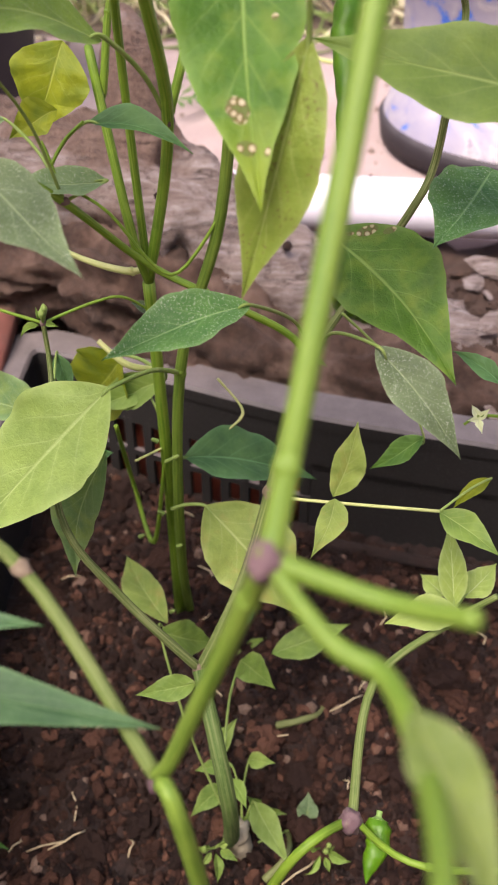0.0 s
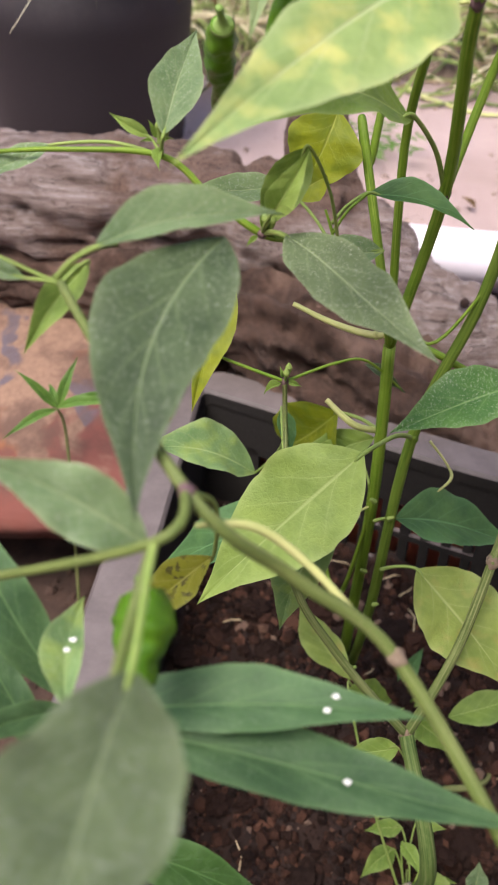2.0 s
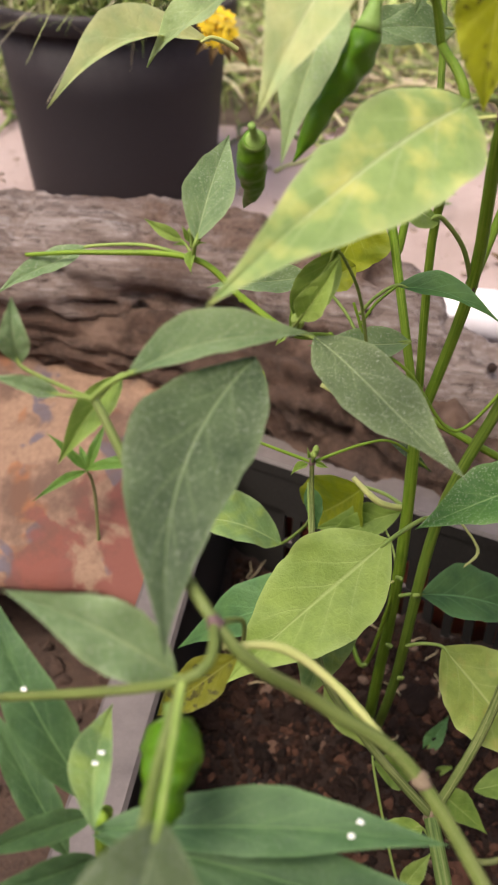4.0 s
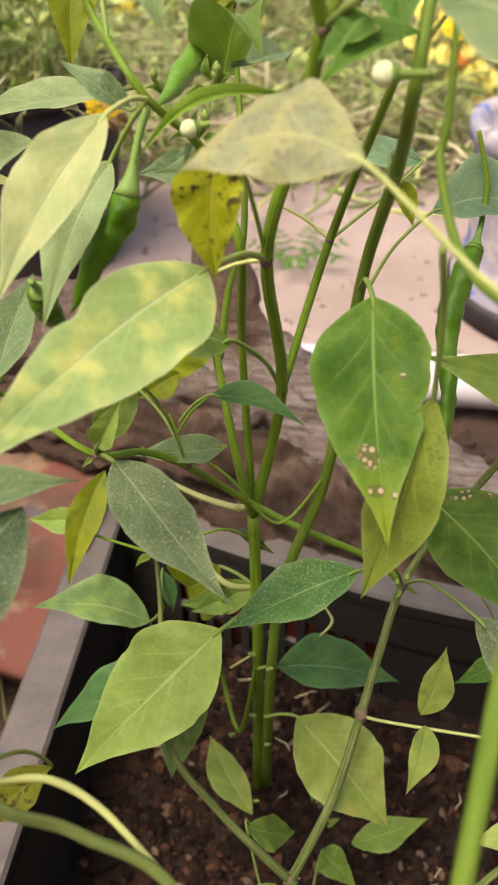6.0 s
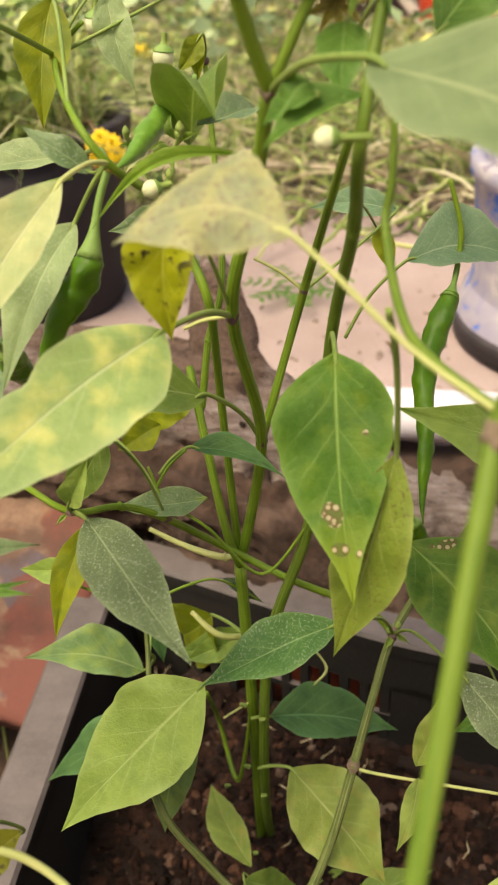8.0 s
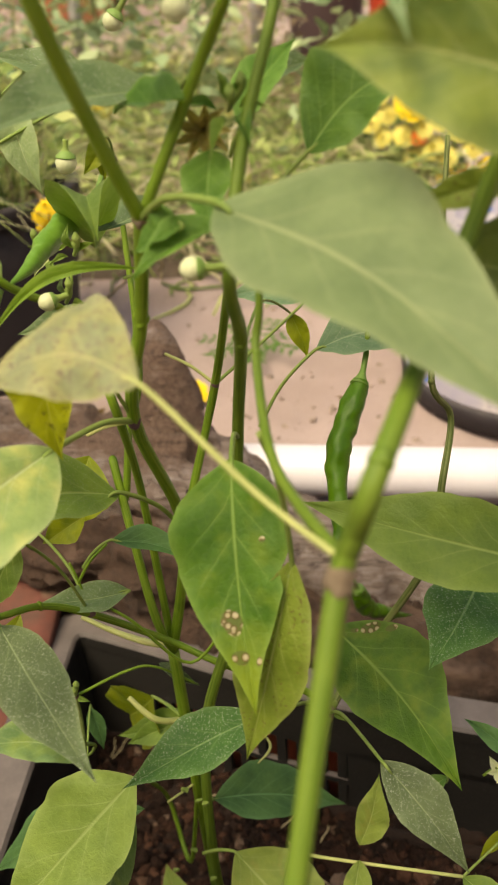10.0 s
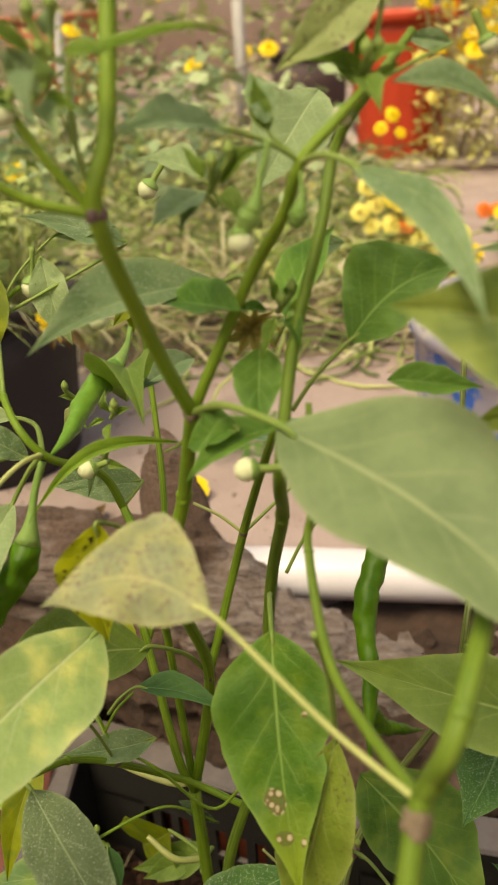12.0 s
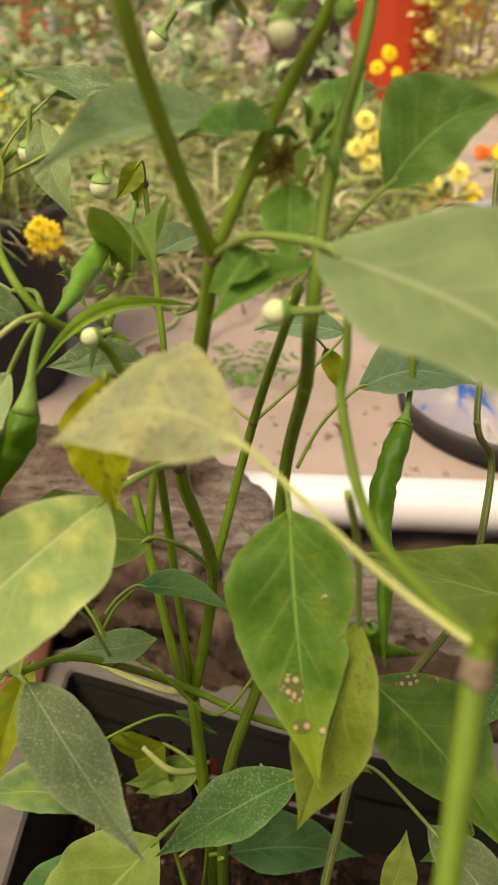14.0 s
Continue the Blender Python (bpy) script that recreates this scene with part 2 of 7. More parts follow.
PALE_RIB = (0.36, 0.45, 0.15)
LEAVES = {
    "lime": leaf_mat("lime leaf", (0.195, 0.285, 0.066), (0.275, 0.365, 0.105), (0.37, 0.45, 0.17), cool=0.88),
    "limer": leaf_mat("dull lime leaf", (0.20, 0.27, 0.065), (0.28, 0.34, 0.095), (0.38, 0.43, 0.16), blotch=(0.30, 0.27, 0.07), blotch_at=0.68, cool=0.85),
    "sagel": leaf_mat("broad green leaf", (0.14, 0.23, 0.065), (0.20, 0.29, 0.085), (0.34, 0.42, 0.16), dust=0.12),
    "mid": leaf_mat("green leaf", (0.15, 0.24, 0.07), (0.22, 0.31, 0.09), PALE_RIB),
    "fresh": leaf_mat("fresh leaf", (0.08, 0.18, 0.045), (0.14, 0.26, 0.065), (0.30, 0.46, 0.14)),
    # narrow leaf in shade: the shade is put into its dark colour
    "deep": leaf_mat("shaded narrow leaf", (0.022, 0.062, 0.014), (0.040, 0.095, 0.024), (0.10, 0.19, 0.06)),
    "dark": leaf_mat("dark leaf", (0.05, 0.13, 0.05), (0.09, 0.19, 0.07), (0.22, 0.34, 0.14), dust=0.35),
    "teal": leaf_mat("bluish leaf", (0.06, 0.14, 0.075), (0.10, 0.20, 0.10), (0.16, 0.32, 0.14)),
    "spot": leaf_mat("spotted leaf", (0.042, 0.118, 0.010), (0.078, 0.172, 0.018), (0.24, 0.36, 0.09), blotch=(0.13, 0.205, 0.016), blotch_at=0.66, tip=(0.20, 0.26, 0.022), lesions=((0.645, 0.050, 0.27, 0.28), (0.780, 0.028, 0.25, 0.42), (0.80, 0.018, -0.72, 0.18), (0.34, 0.014, -0.50, 0.06))),
    "spotlow": leaf_mat("green leaf with specked base", (0.050, 0.128, 0.012), (0.090, 0.185, 0.020), (0.24, 0.36, 0.09), blotch=(0.15, 0.225, 0.02), blotch_at=0.64, lesions=((0.13, 0.03, -0.70, 0.25), (0.20, 0.02, -0.85, 0.12), (0.09, 0.015, -0.45, 0.12))),
    "olive": leaf_mat("olive leaf", (0.15, 0.21, 0.04), (0.22, 0.28, 0.07), (0.36, 0.40, 0.14), specks=(0.14, 0.13, 0.03)),
    "bigolive": leaf_mat("olive curled leaf", (0.175, 0.230, 0.065), (0.255, 0.310, 0.10), (0.40, 0.44, 0.18), blotch=(0.10, 0.165, 0.04)),
    "dustgrey": leaf_mat("grey dusted leaf", (0.092, 0.125, 0.066), (0.130, 0.168, 0.092), (0.27, 0.33, 0.18), dust=0.34, rough=0.55, cool=0.92),
    "dusty": leaf_mat("dusty leaf", (0.055, 0.088, 0.045), (0.090, 0.130, 0.068), (0.24, 0.31, 0.16), dust=0.26, rough=0.55, cool=0.92),
    "big": leaf_mat("broad leaf", (0.20, 0.275, 0.14), (0.26, 0.33, 0.175), (0.42, 0.47, 0.26), cool=0.95),
    "grey": leaf_mat("greyish leaf", (0.14, 0.22, 0.11), (0.22, 0.30, 0.17), (0.36, 0.44, 0.24), dust=0.35, rough=0.5, cool=0.92),
    "greyteal": leaf_mat("greyish blue leaf", (0.12, 0.22, 0.14), (0.18, 0.28, 0.18), (0.34, 0.44, 0.28), dust=0.2, cool=0.92),
    "greypale": leaf_mat("pale grey leaf", (0.24, 0.32, 0.17), (0.32, 0.40, 0.22), (0.44, 0.50, 0.28), dust=0.3, rough=0.5, cool=0.92),
    "palegreen": leaf_mat("pale shoot leaf", (0.24, 0.32, 0.10), (0.32, 0.40, 0.15), (0.46, 0.52, 0.26)),
    "pale": leaf_mat("yellowing leaf", (0.40, 0.44, 0.22), (0.53, 0.52, 0.29), (0.54, 0.55, 0.33), blotch=(0.30, 0.38, 0.18), rough=0.5, cool=0.92),
    "mottle": leaf_mat("mottled leaf", (0.26, 0.38, 0.14), (0.37, 0.48, 0.20), (0.52, 0.59, 0.32), blotch=(0.62, 0.62, 0.20), blotch_at=0.62, cool=0.92),
    "speck": leaf_mat("yellow speckled leaf", (0.40, 0.42, 0.02), (0.50, 0.51, 0.03), (0.50, 0.50, 0.08), grainy=420, dots=0.53, specks=(0.05, 0.042, 0.012), blotch=(0.34, 0.36, 0.03)),
    "ymid": leaf_mat("yellow green leaf", (0.25, 0.29, 0.022), (0.34, 0.37, 0.035), (0.36, 0.40, 0.08), glow=0.40, blotch=(0.16, 0.22, 0.025)),
    "greyyellow": leaf_mat("fading leaf", (0.25, 0.275, 0.175), (0.36, 0.365, 0.25), (0.52, 0.49, 0.25), blotch=(0.42, 0.39, 0.16), blotch_at=0.62, specks=(0.19, 0.145, 0.12), grainy=1100, dots=0.56, rough=0.55, cool=0.92),
    "speckgrey": leaf_mat("pale specked leaf", (0.30, 0.34, 0.15), (0.38, 0.42, 0.20), (0.44, 0.48, 0.24), specks=(0.14, 0.10, 0.05), rough=0.55, cool=0.92),
    "drab": leaf_mat("drab yellow leaf", (0.155, 0.160, 0.018), (0.215, 0.215, 0.030), (0.28, 0.28, 0.08), grainy=420, dots=0.51, specks=(0.060, 0.055, 0.014)),
    "sage": leaf_mat("sage green leaf", (0.14, 0.24, 0.10), (0.20, 0.31, 0.13), (0.38, 0.48, 0.22), blotch=(0.24, 0.33, 0.08), dust=0.15, cool=0.92),
    "curl": leaf_mat("curled leaf", (0.14, 0.25, 0.03), (0.22, 0.34, 0.05), (0.34, 0.44, 0.10)),
    "narrow": leaf_mat("narrow leaf", (0.050, 0.110, 0.050), (0.082, 0.155, 0.070), (0.17, 0.29, 0.12), dust=0.06, cool=0.92),
    "dried": leaf_mat("dried petal", (0.34, 0.25, 0.12), (0.50, 0.40, 0.22), (0.5, 0.42, 0.26)),
    "brown": leaf_mat("dead leaf", (0.08, 0.045, 0.028), (0.17, 0.10, 0.06), (0.3, 0.2, 0.12), rough=0.8, glow=0.1),
    "dusk": leaf_mat("dull olive leaf", (0.085, 0.125, 0.035), (0.14, 0.18, 0.055), (0.24, 0.28, 0.11), dust=0.08),
    "petal": leaf_mat("white petal leaf", (0.72, 0.72, 0.66), (0.82, 0.82, 0.80), (0.75, 0.75, 0.70)),
    "weed": leaf_mat("weed leaf", (0.07, 0.16, 0.04), (0.12, 0.22, 0.06), (0.2, 0.3, 0.1)),
}


def stalk_mat(name, low, high, rough=0.4, streak=(0.30, 0.33, 0.16), ridged=False):
    m, n, l, b = nodes_of(name)
    a = noise_tex(n, l, 70, 4)
    f = noise_tex(n, l, 600, 6, 0.7)
    col = ramp_of(n, l, a.outputs["Fac"], [(0.3, low), (0.7, high)])
    col = mixed(n, l, ramp_of(n, l, f.outputs["Fac"], [(0.55, (0, 0, 0)), (0.75, (0.6, 0.6, 0.6))]), col, streak)
    height_of = f.outputs["Fac"]
    if ridged:
        uv = n.new("ShaderNodeUVMap")
        mp = n.new("ShaderNodeMapping")
        mp.inputs["Scale"].default_value = (9, 22, 1)
        l.new(uv.outputs[0], mp.inputs["Vector"])
        lines = noise_tex(n, l, 1.0, 4, 0.6, mp.outputs[0])
        col = mixed(n, l, ramp_of(n, l, lines.outputs["Fac"], [(0.46, (0, 0, 0)), (0.62, (0.75, 0.75, 0.75))]), col, streak)
        col = mixed(n, l, ramp_of(n, l, lines.outputs["Fac"], [(0.30, (0.55, 0.55, 0.55)), (0.44, (0, 0, 0))]), col, tuple(c * 0.55 for c in low))
        height_of = maths(n, l, "ADD", maths(n, l, "MULTIPLY", f.outputs["Fac"], 0.4), lines.outputs["Fac"])
    l.new(col, b.inputs["Base Color"])
    b.inputs["Roughness"].default_value = rough
    b.inputs["Specular IOR Level"].default_value = 0.28
    bumped(n, l, b, height_of, 0.4, 0.0007)
    return m


STALKS = {
    "green": stalk_mat("green stalk", (0.090, 0.172, 0.010), (0.158, 0.262, 0.018), 0.5, (0.21, 0.29, 0.04), True),
    "light": stalk_mat("light green stalk", (0.125, 0.215, 0.010), (0.19, 0.285, 0.020), 0.5, (0.19, 0.26, 0.045), True),
    "lush": stalk_mat("lush green stalk", (0.082, 0.150, 0.014), (0.126, 0.196, 0.024), 0.5, (0.17, 0.24, 0.035), True),
    "dull": stalk_mat("dull green stalk", (0.075, 0.115, 0.022), (0.125, 0.165, 0.038), 0.55, (0.19, 0.21, 0.08), True),
    "pale": stalk_mat("pale stalk", (0.34, 0.40, 0.12), (0.46, 0.48, 0.18), 0.5, (0.50, 0.46, 0.22), True),
    "wood": stalk_mat("woody stalk", (0.075, 0.105, 0.028), (0.14, 0.16, 0.05), 0.7, (0.25, 0.22, 0.11), True),
    "bark": stalk_mat("ridged olive stalk", (0.055, 0.085, 0.015), (0.11, 0.145, 0.035), 0.65, (0.26, 0.27, 0.12), True),
    "trunk": stalk_mat("dark green trunk", (0.045, 0.085, 0.015), (0.09, 0.14, 0.030), 0.7, (0.16, 0.19, 0.07), True),
    "thin": stalk_mat("thin green stalk", (0.16, 0.24, 0.05), (0.24, 0.31, 0.08), 0.55, (0.30, 0.34, 0.14)),
}


def crumb_mat():
    m, n, l, b = nodes_of("soil crumbs")
    geo = n.new("ShaderNodeNewGeometry")
    f = noise_tex(n, l, 700, 6, 0.7)
    tone = ramp_of(n, l, geo.outputs["Random Per Island"], [(0.0, (0.008, 0.0035, 0.0025)), (0.45, (0.024, 0.0095, 0.006)), (0.80, (0.062, 0.026, 0.016)), (0.96, (0.13, 0.058, 0.036)), (0.992, (0.24, 0.16, 0.12))])
    b.inputs["Specular IOR Level"].default_value = 0.2
    l.new(mixed(n, l, maths(n, l, "MULTIPLY", f.outputs["Fac"], 0.6), tone, (0.012, 0.006, 0.004)), b.inputs["Base Color"])
    b.inputs["Roughness"].default_value = 0.8
    bumped(n, l, b, f.outputs["Fac"], 0.7, 0.002)
    return m


NODE = stalk_mat("purple joint", (0.085, 0.045, 0.060), (0.17, 0.105, 0.105), 0.7, (0.26, 0.25, 0.13))
CHILI = stalk_mat("chilli skin", (0.040, 0.115, 0.003), (0.085, 0.190, 0.006), 0.30, (0.08, 0.16, 0.008))
CALYX = stalk_mat("calyx", (0.14, 0.25, 0.05), (0.22, 0.33, 0.09), 0.5)
BUD = stalk_mat("bud", (0.50, 0.53, 0.31), (0.65, 0.66, 0.44), 0.5, (0.44, 0.52, 0.25))
CORK = stalk_mat("corky ring", (0.12, 0.085, 0.055), (0.25, 0.19, 0.14), 0.85, (0.38, 0.32, 0.24))
YOUNG = stalk_mat("young chilli skin", (0.09, 0.20, 0.025), (0.15, 0.29, 0.045), 0.3, (0.14, 0.28, 0.05))
PETAL = stalk_mat("white petal", (0.70, 0.70, 0.66), (0.82, 0.82, 0.78), 0.5, (0.75, 0.75, 0.68))
SOIL = rough_mat("soil", (0.009, 0.004, 0.003), (0.044, 0.018, 0.011), 60, 500, 0.95, 0.9, 0.004)
CRUMB = crumb_mat()
SAND = rough_mat("sand ground", (0.35, 0.255, 0.2408), (0.49, 0.375, 0.3585), 9, 320, 0.95, 0.7, 0.004, third=(0.29, 0.21, 0.18), stain=2.5)


def bark_mat():
    m, n, l, b = nodes_of("weathered driftwood")
    geo = n.new("ShaderNodeNewGeometry")
    mp = n.new("ShaderNodeMapping")
    mp.inputs["Scale"].default_value = (12, 150, 150)
    mp.inputs["Rotation"].default_value = (0, radians(20), 0)
    l.new(geo.outputs["Position"], mp.inputs["Vector"])
    grain = noise_tex(n, l, 1.4, 9, 0.72, mp.outputs[0], 0.25)
    crack = noise_tex(n, l, 0.55, 4, 0.6, mp.outputs[0], 0.35)
    a = noise_tex(n, l, 13, 6, 0.65)
    big = noise_tex(n, l, 5.0, 3, 0.5)
    f = noise_tex(n, l, 380, 7, 0.8)
    col = ramp_of(n, l, grain.outputs["Fac"], [(0.32, (0.17, 0.115, 0.098)), (0.48, (0.36, 0.275, 0.252)), (0.66, (0.63, 0.54, 0.53))])
    worn = ramp_of(n, l, maths(n, l, "ADD", maths(n, l, "MULTIPLY", a.outputs["Fac"], 0.6), maths(n, l, "MULTIPLY", big.outputs["Fac"], 0.4)), [(0.48, (0, 0, 0)), (0.57, (0.92, 0.92, 0.92))])
    rot = ramp_of(n, l, f.outputs["Fac"], [(0.35, (0.07, 0.036, 0.024)), (0.52, (0.20, 0.115, 0.082)), (0.70, (0.34, 0.22, 0.165))])
    col = mixed(n, l, worn, col, rot)
    line = ramp_of(n, l, crack.outputs["Fac"], [(0.480, (0, 0, 0)), (0.495, (1, 1, 1)), (0.505, (0, 0, 0))])
    col = mixed(n, l, maths(n, l, "MULTIPLY", line, 0.8), col, (0.045, 0.026, 0.02))
    col = mixed(n, l, maths(n, l, "MULTIPLY", f.outputs["Fac"], 0.45), col, (0.15, 0.10, 0.08))
    l.new(col, b.inputs["Base Color"])
    b.inputs["Roughness"].default_value = 0.9
    h = maths(n, l, "ADD", grain.outputs["Fac"], maths(n, l, "MULTIPLY", f.outputs["Fac"], 0.9))
    bumped(n, l, b, maths(n, l, "SUBTRACT", h, line), 0.9, 0.006)
    return m


def plastic_mat(name, base, dusty, bias=0.5):
    """Dull plastic with dust lying on the faces that look up."""
    m, n, l, b = nodes_of(name)
    geo = n.new("ShaderNodeNewGeometry")
    sep = n.new("ShaderNodeSeparateXYZ")
    l.new(geo.outputs["Normal"], sep.inputs[0])
    a = noise_tex(n, l, 45, 6, 0.65)
    f = noise_tex(n, l, 500, 5, 0.7)
    up = maths(n, l, "MULTIPLY", maths(n, l, "MAXIMUM", sep.outputs["Z"], 0.0), ramp_of(n, l, a.outputs["Fac"], [(0.25, (bias, bias, bias)), (0.7, (1, 1, 1))]))
    k = maths(n, l, "ADD", up, maths(n, l, "MULTIPLY", ramp_of(n, l, f.outputs["Fac"], [(0.5, (0, 0, 0)), (0.8, (1, 1, 1))]), 0.15), True)
    l.new(mixed(n, l, k, base, dusty), b.inputs["Base Color"])
    b.inputs["Roughness"].default_value = 0.6
    b.inputs["Specular IOR Level"].default_value = 0.3
    bumped(n, l, b, f.outputs["Fac"], 0.2, 0.0008)
    return m


BARK = bark_mat()
PLASTIC = plastic_mat("grey crate plastic", (0.018, 0.016, 0.015), (0.160, 0.133, 0.132))
BLACKPOT = plastic_mat("black pot plastic", (0.022, 0.018, 0.022), (0.09, 0.075, 0.08), 0.2)
REDPOT = plastic_mat("red bucket plastic", (0.55, 0.055, 0.025), (0.55, 0.16, 0.10), 0.2)
PVC = rough_mat("white pipe", (0.65, 0.60, 0.66), (0.745, 0.70, 0.77), 14, 300, 0.35, 0.1, 0.0005)

# ---- builders ----


def part(name, bm, material, parent=None, label="", smooth=True):
    """One mesh object in world coordinates, under a thing or a part."""
    me = bpy.data.meshes.new(name)
    if isinstance(bm, tuple):
        me.from_pydata(*bm)
    else:
        bm.to_mesh(me)
        bm.free()
    me.materials.append(material)
    if smooth:
        me.polygons.foreach_set("use_smooth", [True] * len(me.polygons))
    ob = new(name, me)
    if parent:
        ob.parent = parent
        ob.matrix_parent_inverse = Matrix.Translation(-parent.location) if parent.type == "EMPTY" else Matrix()
    if label:
        ob["label"] = label
    return ob


def thing(name, at, label, category, group="", kind=""):
    ob = new(name)
    ob.location = at
    ob.empty_display_size = 0.02
    return tagged(ob, label, category, group, kind)


def smooth_line(pts, per=6):
    """A Catmull-Rom line through points that may carry a radius."""
    p = [np.array(q, float) for q in pts]
    if len(p) == 2:
        return [p[0] + (p[1] - p[0]) * k / per for k in range(per + 1)]
    out = []
    for i in range(len(p) - 1):
        a, b, c, d = p[max(i - 1, 0)], p[i], p[i + 1], p[min(i + 2, len(p) - 1)]
        for k in range(per):
            t = k / per
            out.append(0.5 * ((2 * b) + (c - a) * t + (2 * a - 5 * b + 4 * c - d) * t * t + (3 * b - a - 3 * c + d) * t ** 3))
    return out + [p[-1]]


def tube(line, sides=10, rough=0.0, seed=0):
    """A round limb along x, y, z, r."""
    rnd = random.Random(seed)
    verts, faces, side = [], [], None
    for i, q in enumerate(line):
        a, b = line[max(i - 1, 0)], line[min(i + 1, len(line) - 1)]
        way = Vector((b - a)[:3]).normalized()
        if side is None:
            side = way.orthogonal().normalized()
        side = (side - way * side.dot(way)).normalized()
        other = way.cross(side)
        for s in range(sides):
            ang = 2 * math.pi * s / sides
            r = q[3] * (1 + rough * (rnd.random() - 0.5))
            verts.append(Vector(q[:3]) + (side * math.cos(ang) + other * math.sin(ang)) * r)
    for i in range(len(line) - 1):
        for s in range(sides):
            t = (s + 1) % sides
            faces.append((i * sides + s, i * sides + t, (i + 1) * sides + t, (i + 1) * sides + s))
    faces.append(tuple(range(sides))[::-1])
    faces.append(tuple(range((len(line) - 1) * sides, len(line) * sides)))
    return verts, [], faces


def lathe(profile, centre, sides=32, axis=(0, 0, 1)):
    """A turned body: profile rows of (radius, height)."""
    turn = Vector((0, 0, 1)).rotation_difference(Vector(axis)).to_matrix()
    verts, faces = [], []
    for r, h in profile:
        for s in range(sides):
            a = 2 * math.pi * s / sides
            verts.append(Vector(centre) + turn @ Vector((r * math.cos(a), r * math.sin(a), h)))
    for i in range(len(profile) - 1):
        for s in range(sides):
            t = (s + 1) % sides
            faces.append((i * sides + s, i * sides + t, (i + 1) * sides + t, (i + 1) * sides + s))
    return verts, [], faces


SEED = [0]


def leaf_shape(base, tip, ratio, face, bend, fold, seed, low=1.0, shape=(0.36, 0.60), sway=None, notch=None):
    """The blade of a leaf between base and tip: ovate with a drawn-out tip, arched, folded along its rib and wavy."""
    rnd = random.Random(seed)
    base, tip = Vector(base), Vector(tip)
    long = (tip - base).length
    y = (tip - base) / long
    z = Vector(face)
    z = (z - y * z.dot(y)).normalized()
    x = y.cross(z)
    nu, nv = 12, 40
    p1, p2 = rnd.uniform(0, 6), rnd.uniform(0, 6)
    side = rnd.uniform(-0.05, 0.05) if sway is None else sway
    verts, faces, uvs = [], [], []
    widest, drawn = shape
    for j in range(nv + 1):
        v = j / nv
        if v < widest:
            w = (1 - (1 - v / widest) ** 2) ** 0.92
        else:
            q = (v - widest) / (1 - widest)
            w = drawn * 0.5 * (1 + math.cos(math.pi * q)) + (1 - drawn) * (1 - q * q)
        w /= 1.16
        half = 0.5 * ratio * long * w
        arch = bend * long * (4 * v * (1 - v) + 0.25 * math.sin(6.283 * v + p1))
        for i in range(-nu // 2, nu // 2 + 1):
            u = 2 * i / nu
            wave = 0.085 * half * min(1.0, low + 0.2) * abs(u) ** 1.5 * (math.sin(v * 14 + p1 + 2 * u) + 0.6 * math.sin(v * 26 + p2 - 3 * u))
            wave += 0.05 * half * math.cos(6.283 * (v - 0.29 * abs(u) ** 0.8) / 0.160) * abs(u) * (1 - abs(u))
            edge = 1 + (0.028 * math.sin(v * 13 + p2 + 3 * u) + 0.012 * math.sin(v * 41 + p1 * u) + 0.008 * math.sin(v * 67 + p2 * u)) * abs(u)
            half_u = half * (low if u < 0 else 1.0)
            if notch and u * notch[1] > 0:
                edge *= 1 - notch[2] * math.exp(-((v - notch[0]) / notch[3]) ** 2) * abs(u)
            lift = fold * half_u * abs(u) ** 1.25 + wave - 0.0006 * (1 - abs(u)) ** 6
            verts.append(base + y * (v * long) + x * (u * half_u * edge + side * long * math.sin(v * math.pi)) + z * (arch + lift))
            uvs.append((u, v))
    row = nu + 1
    for j in range(nv):
        for i in range(nu):
            a = j * row + i
            faces.append((a, a + 1, a + row + 1, a + row))
    return verts, faces, uvs


def blade(name, shape, material, parent):
    verts, faces, uvs = shape
    ob = part(name, (verts, [], faces), material, parent)
    layer = ob.data.uv_layers.new(name="blade")
    flat = []
    for loop in ob.data.loops:
        flat.extend(uvs[loop.vertex_index])
    layer.data.foreach_set("uv", flat)
    return ob


BITTEN = {"mottle": (0.44, 1, 0.22, 0.045), "spot": (0.47, -1, 0.12, 0.05)}


def leaf(plant, kind, base, tip, ratio, face, bend, fold, node, low=1.0, shape=(0.36, 0.60), sway=None):
    SEED[0] += 1
    ob = blade("leaf", leaf_shape(base, tip, ratio, face, bend, fold, SEED[0], low, shape, sway, BITTEN.get(kind)), LEAVES[kind], plant)
    ob["label"] = LEAVES[kind].name
    if node is not None:
        a, b, t = np.array(node), np.array(base), np.array(tip)
        gap = np.linalg.norm(b - a)
        if gap > 0.004:
            way = (t - b) / np.linalg.norm(t - b)
            mid = (a + b) / 2 - way * gap * 0.06 + np.array([0, 0, (-0.10 if kind == "greyyellow" else 0.04) * gap])
            r = 0.0004 + 0.0065 * np.linalg.norm(t - b)
            line = smooth_line([(*a, r * 1.1), (*mid, r), (*b, r * 0.9), (*(b + way * 0.006), r * 0.5)], 6)
            part("petiole", tube(line, 8), STALKS["pale" if kind in ("greyyellow", "pale") else "thin"], ob)
    return ob


